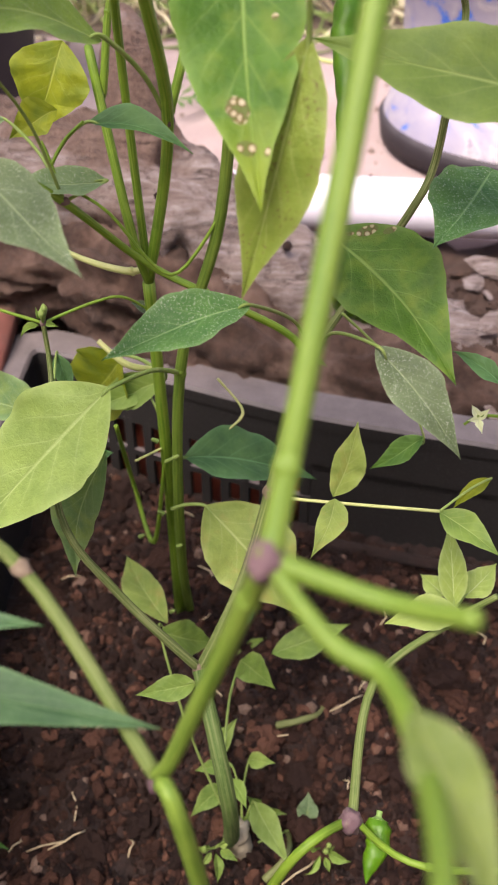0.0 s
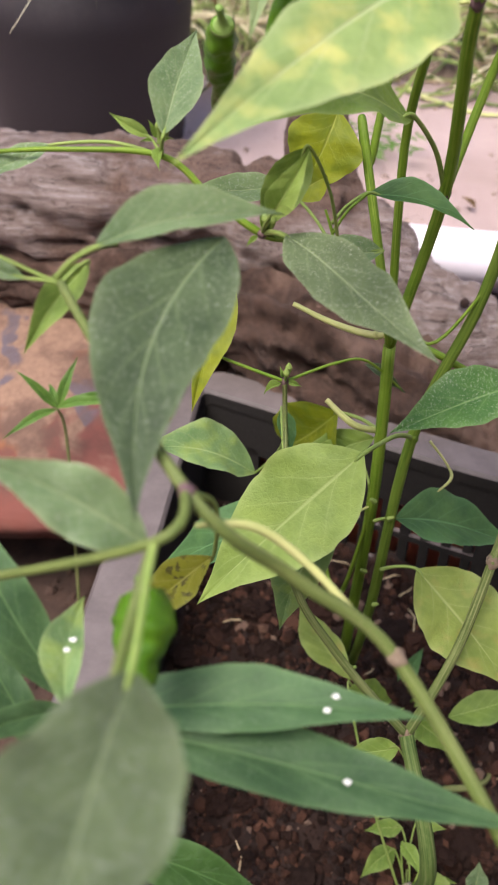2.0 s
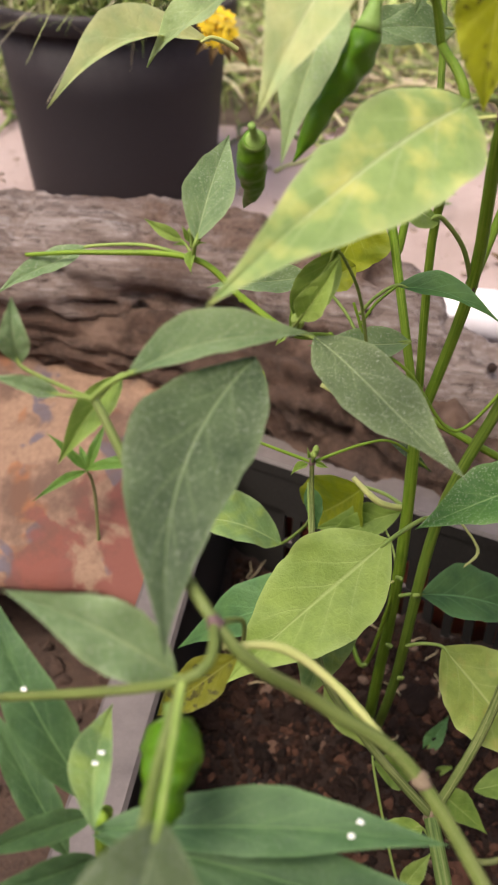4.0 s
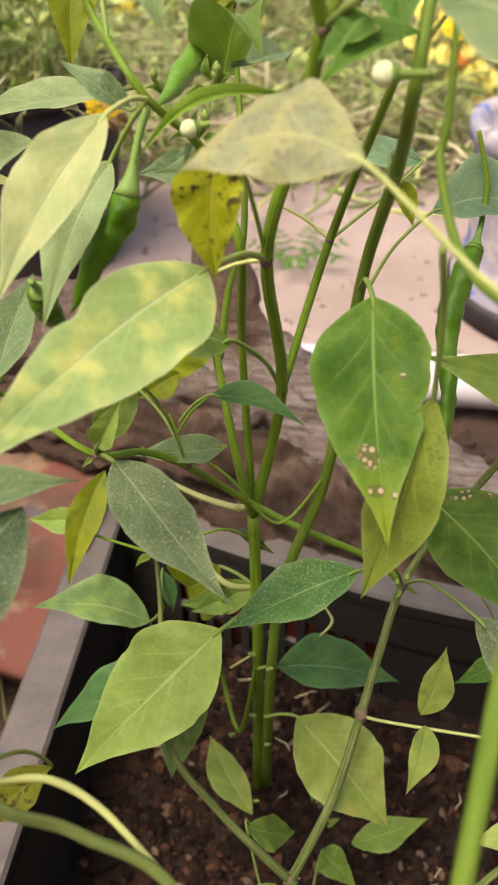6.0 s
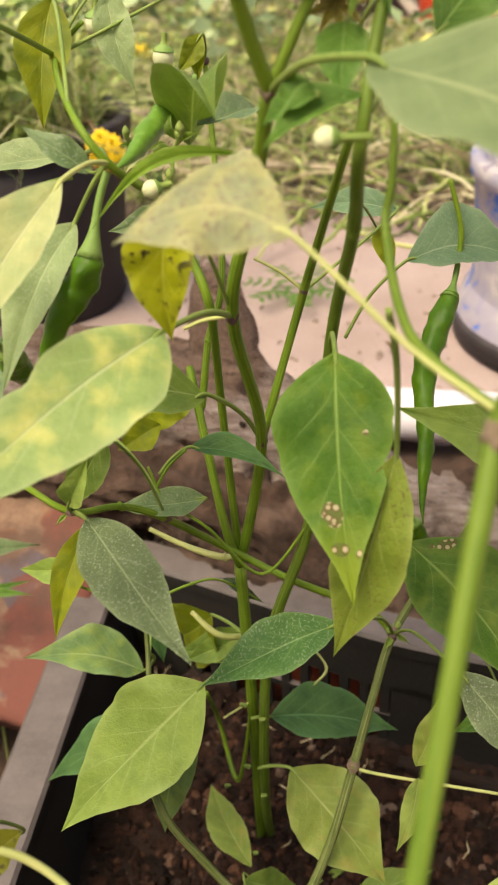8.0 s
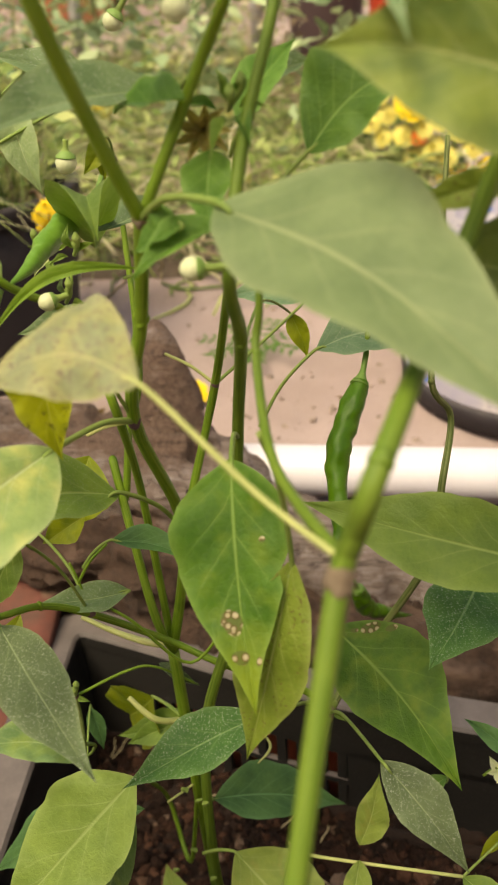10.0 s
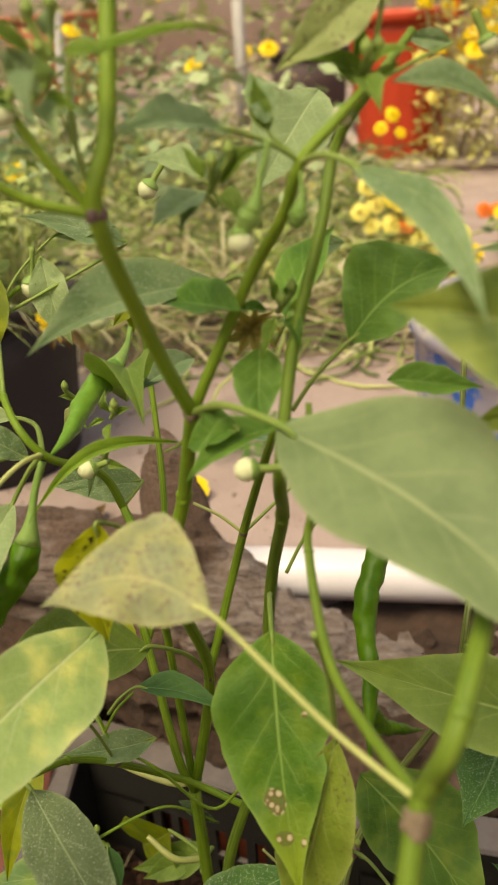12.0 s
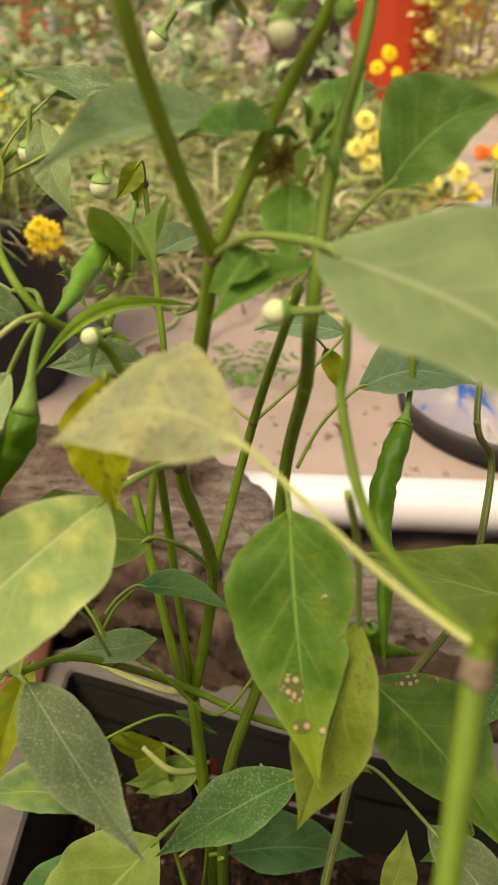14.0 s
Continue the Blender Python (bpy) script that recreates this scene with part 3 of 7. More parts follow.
def stem(plant, kind, *pts):
    pts = [(*p[:3], p[3] * 0.64) for p in pts]
    line = smooth_line(pts, 7)
    ob = part("stem", tube(line, 14, 0.06, len(pts)), STALKS[kind], plant)
    along, run = [0.0], 0.0
    for a, b in zip(line, line[1:]):
        run += np.linalg.norm((b - a)[:3])
        along.append(run)
    layer = ob.data.uv_layers.new(name="length")
    flat = []
    for loop in ob.data.loops:
        ring, k = divmod(loop.vertex_index, 14)
        flat.extend((abs(k / 7 - 1), along[ring]))
    layer.data.foreach_set("uv", flat)
    for q in pts[1:-1]:
        if random.random() < 0.3:
            joint(plant, q[:3], q[3] * 1.1, STALKS[kind])


def joint(plant, at, r, material=None, toward=None):
    """A knobbly swelling where a stem forks."""
    bm = bmesh.new()
    bmesh.ops.create_icosphere(bm, subdivisions=3, radius=r)
    way = Vector(toward) - Vector(at) if toward else Vector((0, 0, 1))
    turn = Vector((0, 0, 1)).rotation_difference(way).to_matrix()
    for v in bm.verts:
        v.co *= 1 + 0.40 * noise.noise(v.co * 520 + Vector(at) * 90)
        v.co = Vector(at) + turn @ Vector((v.co.x, v.co.y, v.co.z * 1.25))
    part("joint", bm, material or NODE, plant)


def fruit(plant, kind, top, tip, r, bow=0.05):
    """A chilli on its stalk: a calyx cup under a thin stalk, then a tapering, bent and wrinkled pod."""
    SEED[0] += 1
    rnd = random.Random(SEED[0])
    a, b = np.array(top), np.array(tip)
    long = np.linalg.norm(b - a)
    way = (b - a) / long
    side = np.cross(way, (0.0, 0.9, -0.4))
    side = side / np.linalg.norm(side)
    ph = rnd.random() * 6
    start = {"chili": 0.38, "young": 0.44, "pod": 0.12, "club": 0.72}[kind]
    skin = {"club": CALYX, "young": YOUNG}.get(kind, CHILI)

    def at(q):
        return a + way * q * long + side * long * (bow * math.sin(math.pi * q) + 0.012 * math.sin(q * 11 + ph))

    pod_line = []
    for k in range(45):
        v = k / 44
        w = min(1.0, 0.62 + 2.6 * v) * max(0.03, 1 - v ** 1.9) ** 0.8
        w *= 1 + 0.07 * math.sin(v * 23 + ph) * math.sin(v * 5 + ph)
        pod_line.append(np.array([*at(start + (1 - start) * v), r * w]))
    verts, edges, faces = tube(pod_line, 22)
    for i, c in enumerate(verts[:45 * 22]):
        mid = Vector(pod_line[i // 22][:3])
        crease = 0.24 * noise.noise(c * 230 + Vector((ph, 0, 0))) + 0.07 * noise.noise(c * 620)
        verts[i] = mid + (c - mid) * (1 + crease)
    pod = part("pod", (verts, edges, faces), skin, plant)
    neck = []
    for k in range(13):
        v = k / 12
        grow = r * (0.22 + 0.54 * max(0.0, (v - 0.55) / 0.45) ** 1.6)
        neck.append(np.array([*at(v * (start + 0.015)), grow]))
    part("calyx", tube(neck, 14), CALYX, pod)


def bud(plant, at, r, stalk):
    a, b = np.array(stalk), np.array(at)
    way = (b - a) / max(1e-6, np.linalg.norm(b - a))
    prof = [(0.15 * r, -1.1 * r), (0.75 * r, -0.7 * r), (r, 0), (0.86 * r, 0.55 * r), (0.45 * r, 0.95 * r), (0.02 * r, 1.08 * r)]
    ob = part("flower_bud", lathe(prof, at, 16, way), BUD, plant)
    line = smooth_line([(*a, 0.0011), (*(b - way * r * 1.2), 0.0012), (*(b - way * r * 0.7), r * 0.7)], 5)
    part("peduncle", tube(line, 8), STALKS["thin"], ob)
    cup = [(0.2 * r, -1.14 * r), (0.80 * r, -0.74 * r), (0.93 * r, -0.48 * r), (0.96 * r, -0.40 * r), (0.92 * r, -0.38 * r), (0.8 * r, -0.5 * r)]
    part("calyx", lathe(cup, at, 16, way), CALYX, ob)


def shoot(plant, kind, at, size, count):
    """A young growing tip: small curled leaves and tiny green knobs on short stalks."""
    SEED[0] += 1
    rnd = random.Random(SEED[0] * 7)
    at = Vector(at)
    for k in range(count):
        a = 6.283 * k / count + rnd.uniform(-0.5, 0.5)
        out = Vector((math.cos(a), -0.35 + 0.5 * math.sin(a), 0.35 + 0.75 * math.sin(a))).normalized()
        base = at + out * size * 0.22
        tip = at + out * size * rnd.uniform(0.7, 1.25) + Vector((0, 0, -0.15 * size))
        leaf(plant, kind if k % 2 else "mid", tuple(base), tuple(tip), rnd.uniform(0.35, 0.55), (rnd.uniform(-0.4, 0.4), -0.6, 0.6), rnd.uniform(0.1, 0.25), rnd.uniform(0.4, 0.8), tuple(at))
    for k in range(2):
        top = at + Vector((rnd.uniform(-0.4, 0.4), rnd.uniform(-0.4, 0.1), rnd.uniform(0.2, 0.6))) * size
        line = smooth_line([(*at, 0.0007), (*((at + top) / 2), 0.0007), (*top, 0.0009), (*(top + Vector((0, 0, 0.002))), 0.0015), (*(top + Vector((0, 0, 0.004))), 0.0004)], 4)
        part("young_bud", tube(line, 8), STALKS["thin"], plant)

# ---- the large structure ----


def height(x, y):
    """The lie of the land: a sandy bank behind the log, lower earth round the crate."""
    bank = min(1.0, max(0.0, (y - 0.590) / 0.06))
    bank = bank * bank * (3 - 2 * bank)
    low = 0.27 + 0.02 * noise.noise(Vector((x * 6, y * 6, 0)))
    if -0.13 < x < 0.34 and -0.10 < y < 0.46:
        low -= 0.06
    high = 0.455 + 0.006 * noise.noise(Vector((x * 5, y * 5, 3))) + 0.004 * noise.noise(Vector((x * 21, y * 21, 5)))
    return low + (high - low) * bank


def ground_sheet():
    xs = [-60, -20, -8, -4, -2.5] + [-1.6 + 0.04 * i for i in range(81)] + [2.5, 4, 8, 20, 60]
    ys = [-60, -20, -6, -2, -1] + [-0.6 + 0.04 * i for i in range(100)] + [4.2, 6, 9, 20, 80]
    verts = [(x, y, height(x, y)) for y in ys for x in xs]
    w = len(xs)
    faces = [(j * w + i, j * w + i + 1, (j + 1) * w + i + 1, (j + 1) * w + i) for j in range(len(ys) - 1) for i in range(w - 1)]
    return verts, [], faces


ground = part("ground", ground_sheet(), SAND)
tagged(ground, "pinkish beige sandy earth with faint stains", "ground", kind="structure")

# soil inside the crate
CRATE_L, CRATE_F, CRATE_R = -0.150, -0.12, 0.36
BACK = [(-0.150, 0.511), (-0.100, 0.493), (-0.050, 0.473), (0.000, 0.454), (0.050, 0.438), (0.150, 0.415), (0.250, 0.395), (0.360, 0.373)]
RIM = 0.428


def back_at(x):
    return float(np.interp(x, [p[0] for p in BACK], [p[1] for p in BACK]))


def soil_z(x, y):
    """The soil rises towards the back of the crate and lies in clumps."""
    k = min(1.0, max(0.0, (y - 0.23) / 0.15))
    z = 0.283 + 0.050 * k * k * (3 - 2 * k)
    z += 0.012 * noise.noise(Vector((x * 22, y * 22, 1))) + 0.009 * noise.noise(Vector((x * 62, y * 62, 2))) + 0.004 * noise.noise(Vector((x * 150, y * 150, 2))) + 0.002 * noise.noise(Vector((x * 330, y * 330, 4)))
    return z


def soil_bed():
    verts, faces, n, m = [], [], 220, 260
    for j in range(m + 1):
        for i in range(n + 1):
            x = CRATE_L + (CRATE_R - CRATE_L) * i / n
            y = CRATE_F + (back_at(x) + 0.004 - CRATE_F) * j / m
            verts.append((x, y, soil_z(x, y)))
    w = n + 1
    for j in range(m):
        for i in range(n):
            faces.append((j * w + i, j * w + i + 1, (j + 1) * w + i + 1, (j + 1) * w + i))
    return verts, [], faces


soil = part("soil", soil_bed(), SOIL)
tagged(soil, "dark reddish brown crumbly potting soil in the crate", "soil", kind="stuff")


def crumbs(count, seed, zone, lo, hi, level):
    """Loose clods, each an uneven little lump."""
    rnd = random.Random(seed)
    bm = bmesh.new()
    bmesh.ops.create_icosphere(bm, subdivisions=1, radius=1)
    shape = [v.co.copy() for v in bm.verts]
    tris = [tuple(v.index for v in f.verts) for f in bm.faces]
    bm.free()
    verts, faces = [], []
    for _ in range(count):
        x, y = zone(rnd)
        r = lo * (hi / lo) ** (rnd.random() ** 2.6)
        spin = Euler((rnd.uniform(0, 6), rnd.uniform(0, 6), rnd.uniform(0, 6))).to_matrix()
        stretch = Vector((rnd.uniform(0.7, 1.3), rnd.uniform(0.7, 1.2), rnd.uniform(0.6, 1.0)))
        at = Vector((x, y, level(x, y) + r * 0.12))
        first = len(verts)
        for v in shape:
            k = v * (1 + rnd.uniform(-0.30, 0.26))
            verts.append(at + spin @ Vector((k.x * stretch.x, k.y * stretch.y, k.z * stretch.z)) * r)
        faces.extend(tuple(first + q for q in t) for t in tris)
    return verts, [], faces


def in_crate(rnd):
    x = rnd.uniform(CRATE_L + 0.006, 0.30)
    return x, rnd.uniform(0.02, back_at(x) - 0.006)


clods = part("soil_crumbs", crumbs(46000, 4, in_crate, 0.0007, 0.0050, soil_z), CRUMB, None, "", False)
tagged(clods, "loose dark brown clods of soil", "soil", kind="stuff")



def lumps(count, seed, zone, lo, hi, level):
    """Larger broken clods, pitted all over."""
    rnd = random.Random(seed)
    bm = bmesh.new()
    bmesh.ops.create_icosphere(bm, subdivisions=3, radius=1)
    shape = [v.co.copy() for v in bm.verts]
    tris = [tuple(v.index for v in f.verts) for f in bm.faces]
    bm.free()
    verts, faces = [], []
    for n in range(count):
        x, y = zone(rnd)
        r = lo * (hi / lo) ** (rnd.random() ** 2)
        turn = Euler((rnd.uniform(-0.5, 0.5), rnd.uniform(-0.5, 0.5), rnd.uniform(0, 6))).to_matrix()
        stretch = Vector((rnd.uniform(0.8, 1.4), rnd.uniform(0.7, 1.1), rnd.uniform(0.5, 0.8)))
        at, first = Vector((x, y, level(x, y) + r * 0.1)), len(verts)
        for v in shape:
            k = v * (1 + 0.45 * noise.noise(v * 1.7 + Vector((n, 0, 0))) + 0.30 * noise.noise(v * 4.5 + Vector((0, n, 0))) + 0.12 * noise.noise(v * 11))
            verts.append(at + turn @ Vector((k.x * stretch.x, k.y * stretch.y, k.z * stretch.z)) * r)
        faces.extend(tuple(first + q for q in t) for t in tris)
    return verts, [], faces


tagged(part("soil_clods", lumps(900, 14, in_crate, 0.0032, 0.0105, soil_z), CRUMB, None, "", False), "broken dark clods of potting soil", "soil", kind="stuff")

# ---- the crate ----
crate = thing("planting_crate", (0.1, 0.2, 0.25), "dark grey plastic planting crate with a dusty broad rim", "crate")


def strip(path, profile, closed=False):
    """A profile of (outward, up) swept along a path on the plan; outward is to the left of the way."""
    verts, faces = [], []
    k = len(profile)
    for i, p in enumerate(path):
        a = Vector(path[max(i - 1, 0)])
        b = Vector(path[min(i + 1, len(path) - 1)])
        if closed:
            a, b = Vector(path[i - 1]), Vector(path[(i + 1) % len(path)])
        d = (b - a).normalized()
        out = Vector((-d.y, d.x))
        for o, z in profile:
            verts.append((p[0] + out.x * o, p[1] + out.y * o, z))
    n = len(path)
    for i in range(n if closed else n - 1):
        for s in range(k):
            t, j = (s + 1) % k, (i + 1) % n
            faces.append((i * k + s, i * k + t, j * k + t, j * k + s))
    if not closed:
        faces += [tuple(range(k))[::-1], tuple(range((n - 1) * k, n * k))]
    return verts, [], faces


back_line = [tuple(q) for q in smooth_line(BACK, 6)]
RIM_SHAPE = [(0.0, RIM - 0.012), (0.0, RIM - 0.002), (0.002, RIM), (0.026, RIM), (0.028, RIM - 0.002), (0.028, RIM - 0.020), (0.025, RIM - 0.020), (0.025, RIM - 0.006), (0.003, RIM - 0.006), (0.003, RIM - 0.012)]
left_line = [(CRATE_L, CRATE_F + (0.504 - CRATE_F) * i / 10) for i in range(11)]
rim_line = left_line + [(CRATE_L + 0.002, 0.509)] + back_line[1:]
part("rim", strip(rim_line, RIM_SHAPE), PLASTIC, crate, "dusty grey rim", False)
part("front_rim", strip([(CRATE_R, 0.36), (CRATE_R, CRATE_F), (CRATE_L, CRATE_F)], RIM_SHAPE), PLASTIC, crate, "", False)


def wall_between(path, z0, z1, thick=0.004):
    return strip(path, [(0, z0), (0, z1), (thick, z1), (thick, z0)])


part("wall", wall_between(left_line + [(CRATE_L + 0.002, 0.509)], 0.23, RIM - 0.010), PLASTIC, crate, "", False)
part("wall", wall_between(back_line, 0.385, RIM - 0.010), PLASTIC, crate, "", False)
part("wall", wall_between(back_line, 0.23, 0.330), PLASTIC, crate, "", False)
part("wall", wall_between([p for p in back_line if p[0] > 0.035], 0.326, 0.390), PLASTIC, crate, "", False)
part("wall", wall_between([p for p in back_line if p[0] < -0.105], 0.326, 0.390), PLASTIC, crate, "", False)
part("wall", wall_between([(CRATE_R, 0.372), (CRATE_R, CRATE_F), (CRATE_L, CRATE_F)], 0.23, RIM - 0.010), PLASTIC, crate, "", False)
x = -0.103
while x < 0.036:
    part("slat", wall_between([(x, back_at(x)), (x + 0.006, back_at(x + 0.006))], 0.328, 0.388), PLASTIC, crate, "", False)
    x += 0.0135
part("cross_bar", wall_between([p for p in back_line if -0.11 < p[0] < 0.04], 0.356, 0.361), PLASTIC, crate, "", False)
base = bmesh.new()
bmesh.ops.create_cube(base, size=1)
bmesh.ops.scale(base, vec=(CRATE_R - CRATE_L, 0.50, 0.01), verts=base.verts)
bmesh.ops.translate(base, vec=((CRATE_R + CRATE_L) / 2, 0.13, 0.235), verts=base.verts)
part("floor", base, PLASTIC, crate, "", False)

part("inner_ledge", tube(smooth_line([(x, back_at(x) - 0.018, 0.340, 0.004) for x in (0.045, 0.09, 0.14, 0.19, 0.25)], 5), 10), SOIL, crate)

# ---- log, pipe ----


def bank_z(x, y):
    """Dark earth heaped between the crate and the log."""
    near = min(1.0, max(0.0, (y - back_at(max(x, -0.15)) - 0.02) / 0.10))
    return 0.385 + 0.062 * near + 0.012 * noise.noise(Vector((x * 22, y * 22, 7))) + 0.006 * noise.noise(Vector((x * 70, y * 70, 8)))


def earth_bank():
    verts, faces, n, m = [], [], 110, 40
    for j in range(m + 1):
        for i in range(n + 1):
            x = -0.70 + 1.20 * i / n
            y0 = back_at(x) + 0.020 if x > -0.19 else 0.50
            verts.append((x, y0 + (0.645 - y0) * j / m, 0.0))
    verts = [(x, y, bank_z(x, y)) for x, y, _ in verts]
    w = n + 1
    faces = [(j * w + i, j * w + i + 1, (j + 1) * w + i + 1, (j + 1) * w + i) for j in range(m) for i in range(n)]
    return verts, [], faces


def on_bank(rnd):
    x = rnd.uniform(-0.5, 0.34)
    y0 = back_at(x) + 0.026 if x > -0.19 else 0.50
    return x, y0 + (0.585 - y0) * rnd.random()


EARTH = rough_mat("dark bank earth", (0.028, 0.015, 0.011), (0.115, 0.064, 0.045), 40, 400, 0.95, 0.9, 0.004)
tagged(part("earth_bank", earth_bank(), EARTH), "dark brown earth heaped between crate and log", "earth", kind="stuff")
tagged(part("bank_clods", crumbs(3200, 9, on_bank, 0.0010, 0.010, bank_z), EARTH, None, "", False), "loose brown clods and bark under the log", "earth", kind="stuff")
tagged(part("bank_lumps", lumps(160, 19, on_bank, 0.005, 0.016, bank_z), EARTH, None, "", False), "rough brown lumps of earth under the log", "earth", kind="stuff")

chips, rnd = [[], []], random.Random(31)
for _ in range(170):
    x, y = on_bank(rnd)
    v, _, f = crumbs(1, rnd.randrange(10 ** 6), lambda r: (0.0, 0.0), 0.006, 0.015, lambda a, b: 0.0)
    turn = Euler((rnd.uniform(-0.6, 0.6), rnd.uniform(-0.6, 0.6), rnd.uniform(0, 6))).to_matrix()
    k = len(chips[0])
    at = Vector((x, y, bank_z(x, y) + 0.003))
    chips[0].extend(at + turn @ Vector((q.x * 1.5, q.y * 0.8, q.z * 0.35)) for q in v)
    chips[1].extend(tuple(i + k for i in face) for face in f)
tagged(part("bark_chips", (chips[0], [], chips[1]), BARK, None, "", False), "broken bark chips under the log", "bark", kind="stuff")


def log_body(axis, seed, sides=72, per=26, hollows=(), wild=1.0):
    """A gnarled trunk: a limb with ridges, knots, hollows and cracks."""
    line = smooth_line(axis, per)
    verts, _, faces = tube(line, sides)
    out = []
    for i, v in enumerate(verts):
        c = Vector(line[i // sides][:3])
        d = v - c
        ang = math.atan2(d.z, d.y)
        k = 0.97 + 0.20 * noise.noise(Vector((c.x * 11, ang * 1.3, seed))) + wild * (0.12 * noise.noise(Vector((c.x * 30, ang * 4, seed + 4))) + 0.06 * noise.noise(v * 110) + 0.03 * noise.noise(v * 300))
        crack = noise.noise(Vector((c.x * 14, ang * 6.5, seed + 9)))
        k -= 0.30 * max(0.0, crack - 0.20)
        pit = noise.noise(v * 34 + Vector((seed, 0, 0)))
        k -= 0.8 * max(0.0, pit - 0.35)
        for hx, ha, sx, sa, depth in hollows:
            turn = (ang - ha + math.pi) % (2 * math.pi) - math.pi
            k -= depth * math.exp(-((c.x - hx) / sx) ** 2 - (turn / sa) ** 2)
        k *= 1 - 0.34 * max(0.0, math.cos(ang))
        out.append(c + d * max(0.25, k))
    return out, [], faces


ROT = rough_mat("rotten wood", (0.032, 0.016, 0.011), (0.165, 0.092, 0.065), 60, 330, 0.95, 1.0, 0.007, (0.22, 0.135, 0.10), 26)
log = thing("driftwood_log", (-0.1, 0.6, 0.46), "weathered greyish brown driftwood log behind the crate", "log")
part("trunk", log_body([(-1.1, 0.66, 0.515, 0.045), (-0.7, 0.63, 0.525, 0.042), (-0.4, 0.605, 0.528, 0.043), (-0.25, 0.60, 0.522, 0.048), (-0.16, 0.60, 0.510, 0.055), (-0.085, 0.594, 0.490, 0.062), (-0.03, 0.582, 0.450, 0.064), (0.05, 0.562, 0.415, 0.060), (0.18, 0.542, 0.390, 0.054), (0.32, 0.535, 0.382, 0.050), (0.5, 0.55, 0.380, 0.045)], 3, hollows=((-0.095, -2.75, 0.028, 0.42, 0.45), (-0.20, -3.0, 0.05, 0.35, 0.30), (0.02, -2.6, 0.03, 0.4, 0.40), (0.09, -3.0, 0.05, 0.35, 0.35), (0.17, 2.9, 0.03, 0.3, 0.3))), BARK, log)
part("rotten_heart", log_body([(-0.55, 0.590, 0.490, 0.020), (-0.30, 0.578, 0.478, 0.028), (-0.19, 0.566, 0.470, 0.034), (-0.11, 0.552, 0.462, 0.043), (-0.05, 0.538, 0.437, 0.046), (0.03, 0.519, 0.409, 0.046), (0.14, 0.496, 0.394, 0.044), (0.30, 0.480, 0.383, 0.040), (0.5, 0.50, 0.37, 0.030)], 14, 64, 22, ((-0.13, -2.9, 0.020, 0.5, 0.55), (-0.06, 2.9, 0.025, 0.4, 0.5), (0.05, -2.9, 0.03, 0.4, 0.5), (0.16, 3.0, 0.03, 0.4, 0.5)), 2.4), ROT, log, "crumbling reddish brown rotten wood")
part("stub", log_body([(-0.064, 0.60, 0.48, 0.040), (-0.078, 0.603, 0.540, 0.029), (-0.084, 0.610, 0.582, 0.022), (-0.088, 0.618, 0.606, 0.014), (-0.092, 0.622, 0.618, 0.004)], 8, 28), BARK, log)
# solid dark beads give the shade inside small holes in the log
for hx, hy, hz, hr in ((-0.064, 0.548, 0.522, 0.0035), (-0.078, 0.551, 0.524, 0.0030), (0.020, 0.540, 0.492, 0.0035)):
    bm = bmesh.new()
    bmesh.ops.create_icosphere(bm, subdivisions=2, radius=hr)
    bmesh.ops.translate(bm, vec=(hx, hy, hz), verts=bm.verts)
    part("hole_shade", bm, SOIL, log)

pipe = thing("pipe", (0.3, 0.61, 0.48), "white plastic water pipe lying on the sand", "pipe")
P0, P1 = Vector((-0.13, 0.655, 0.477)), Vector((0.9, 0.545, 0.490))
way = P1 - P0
long = way.length
part("tube", lathe([(0.0165, 0), (0.0200, 0), (0.0203, 0.002), (0.0203, long), (0.0165, long), (0.0165, 0)], P0, 40, way), PVC, pipe)

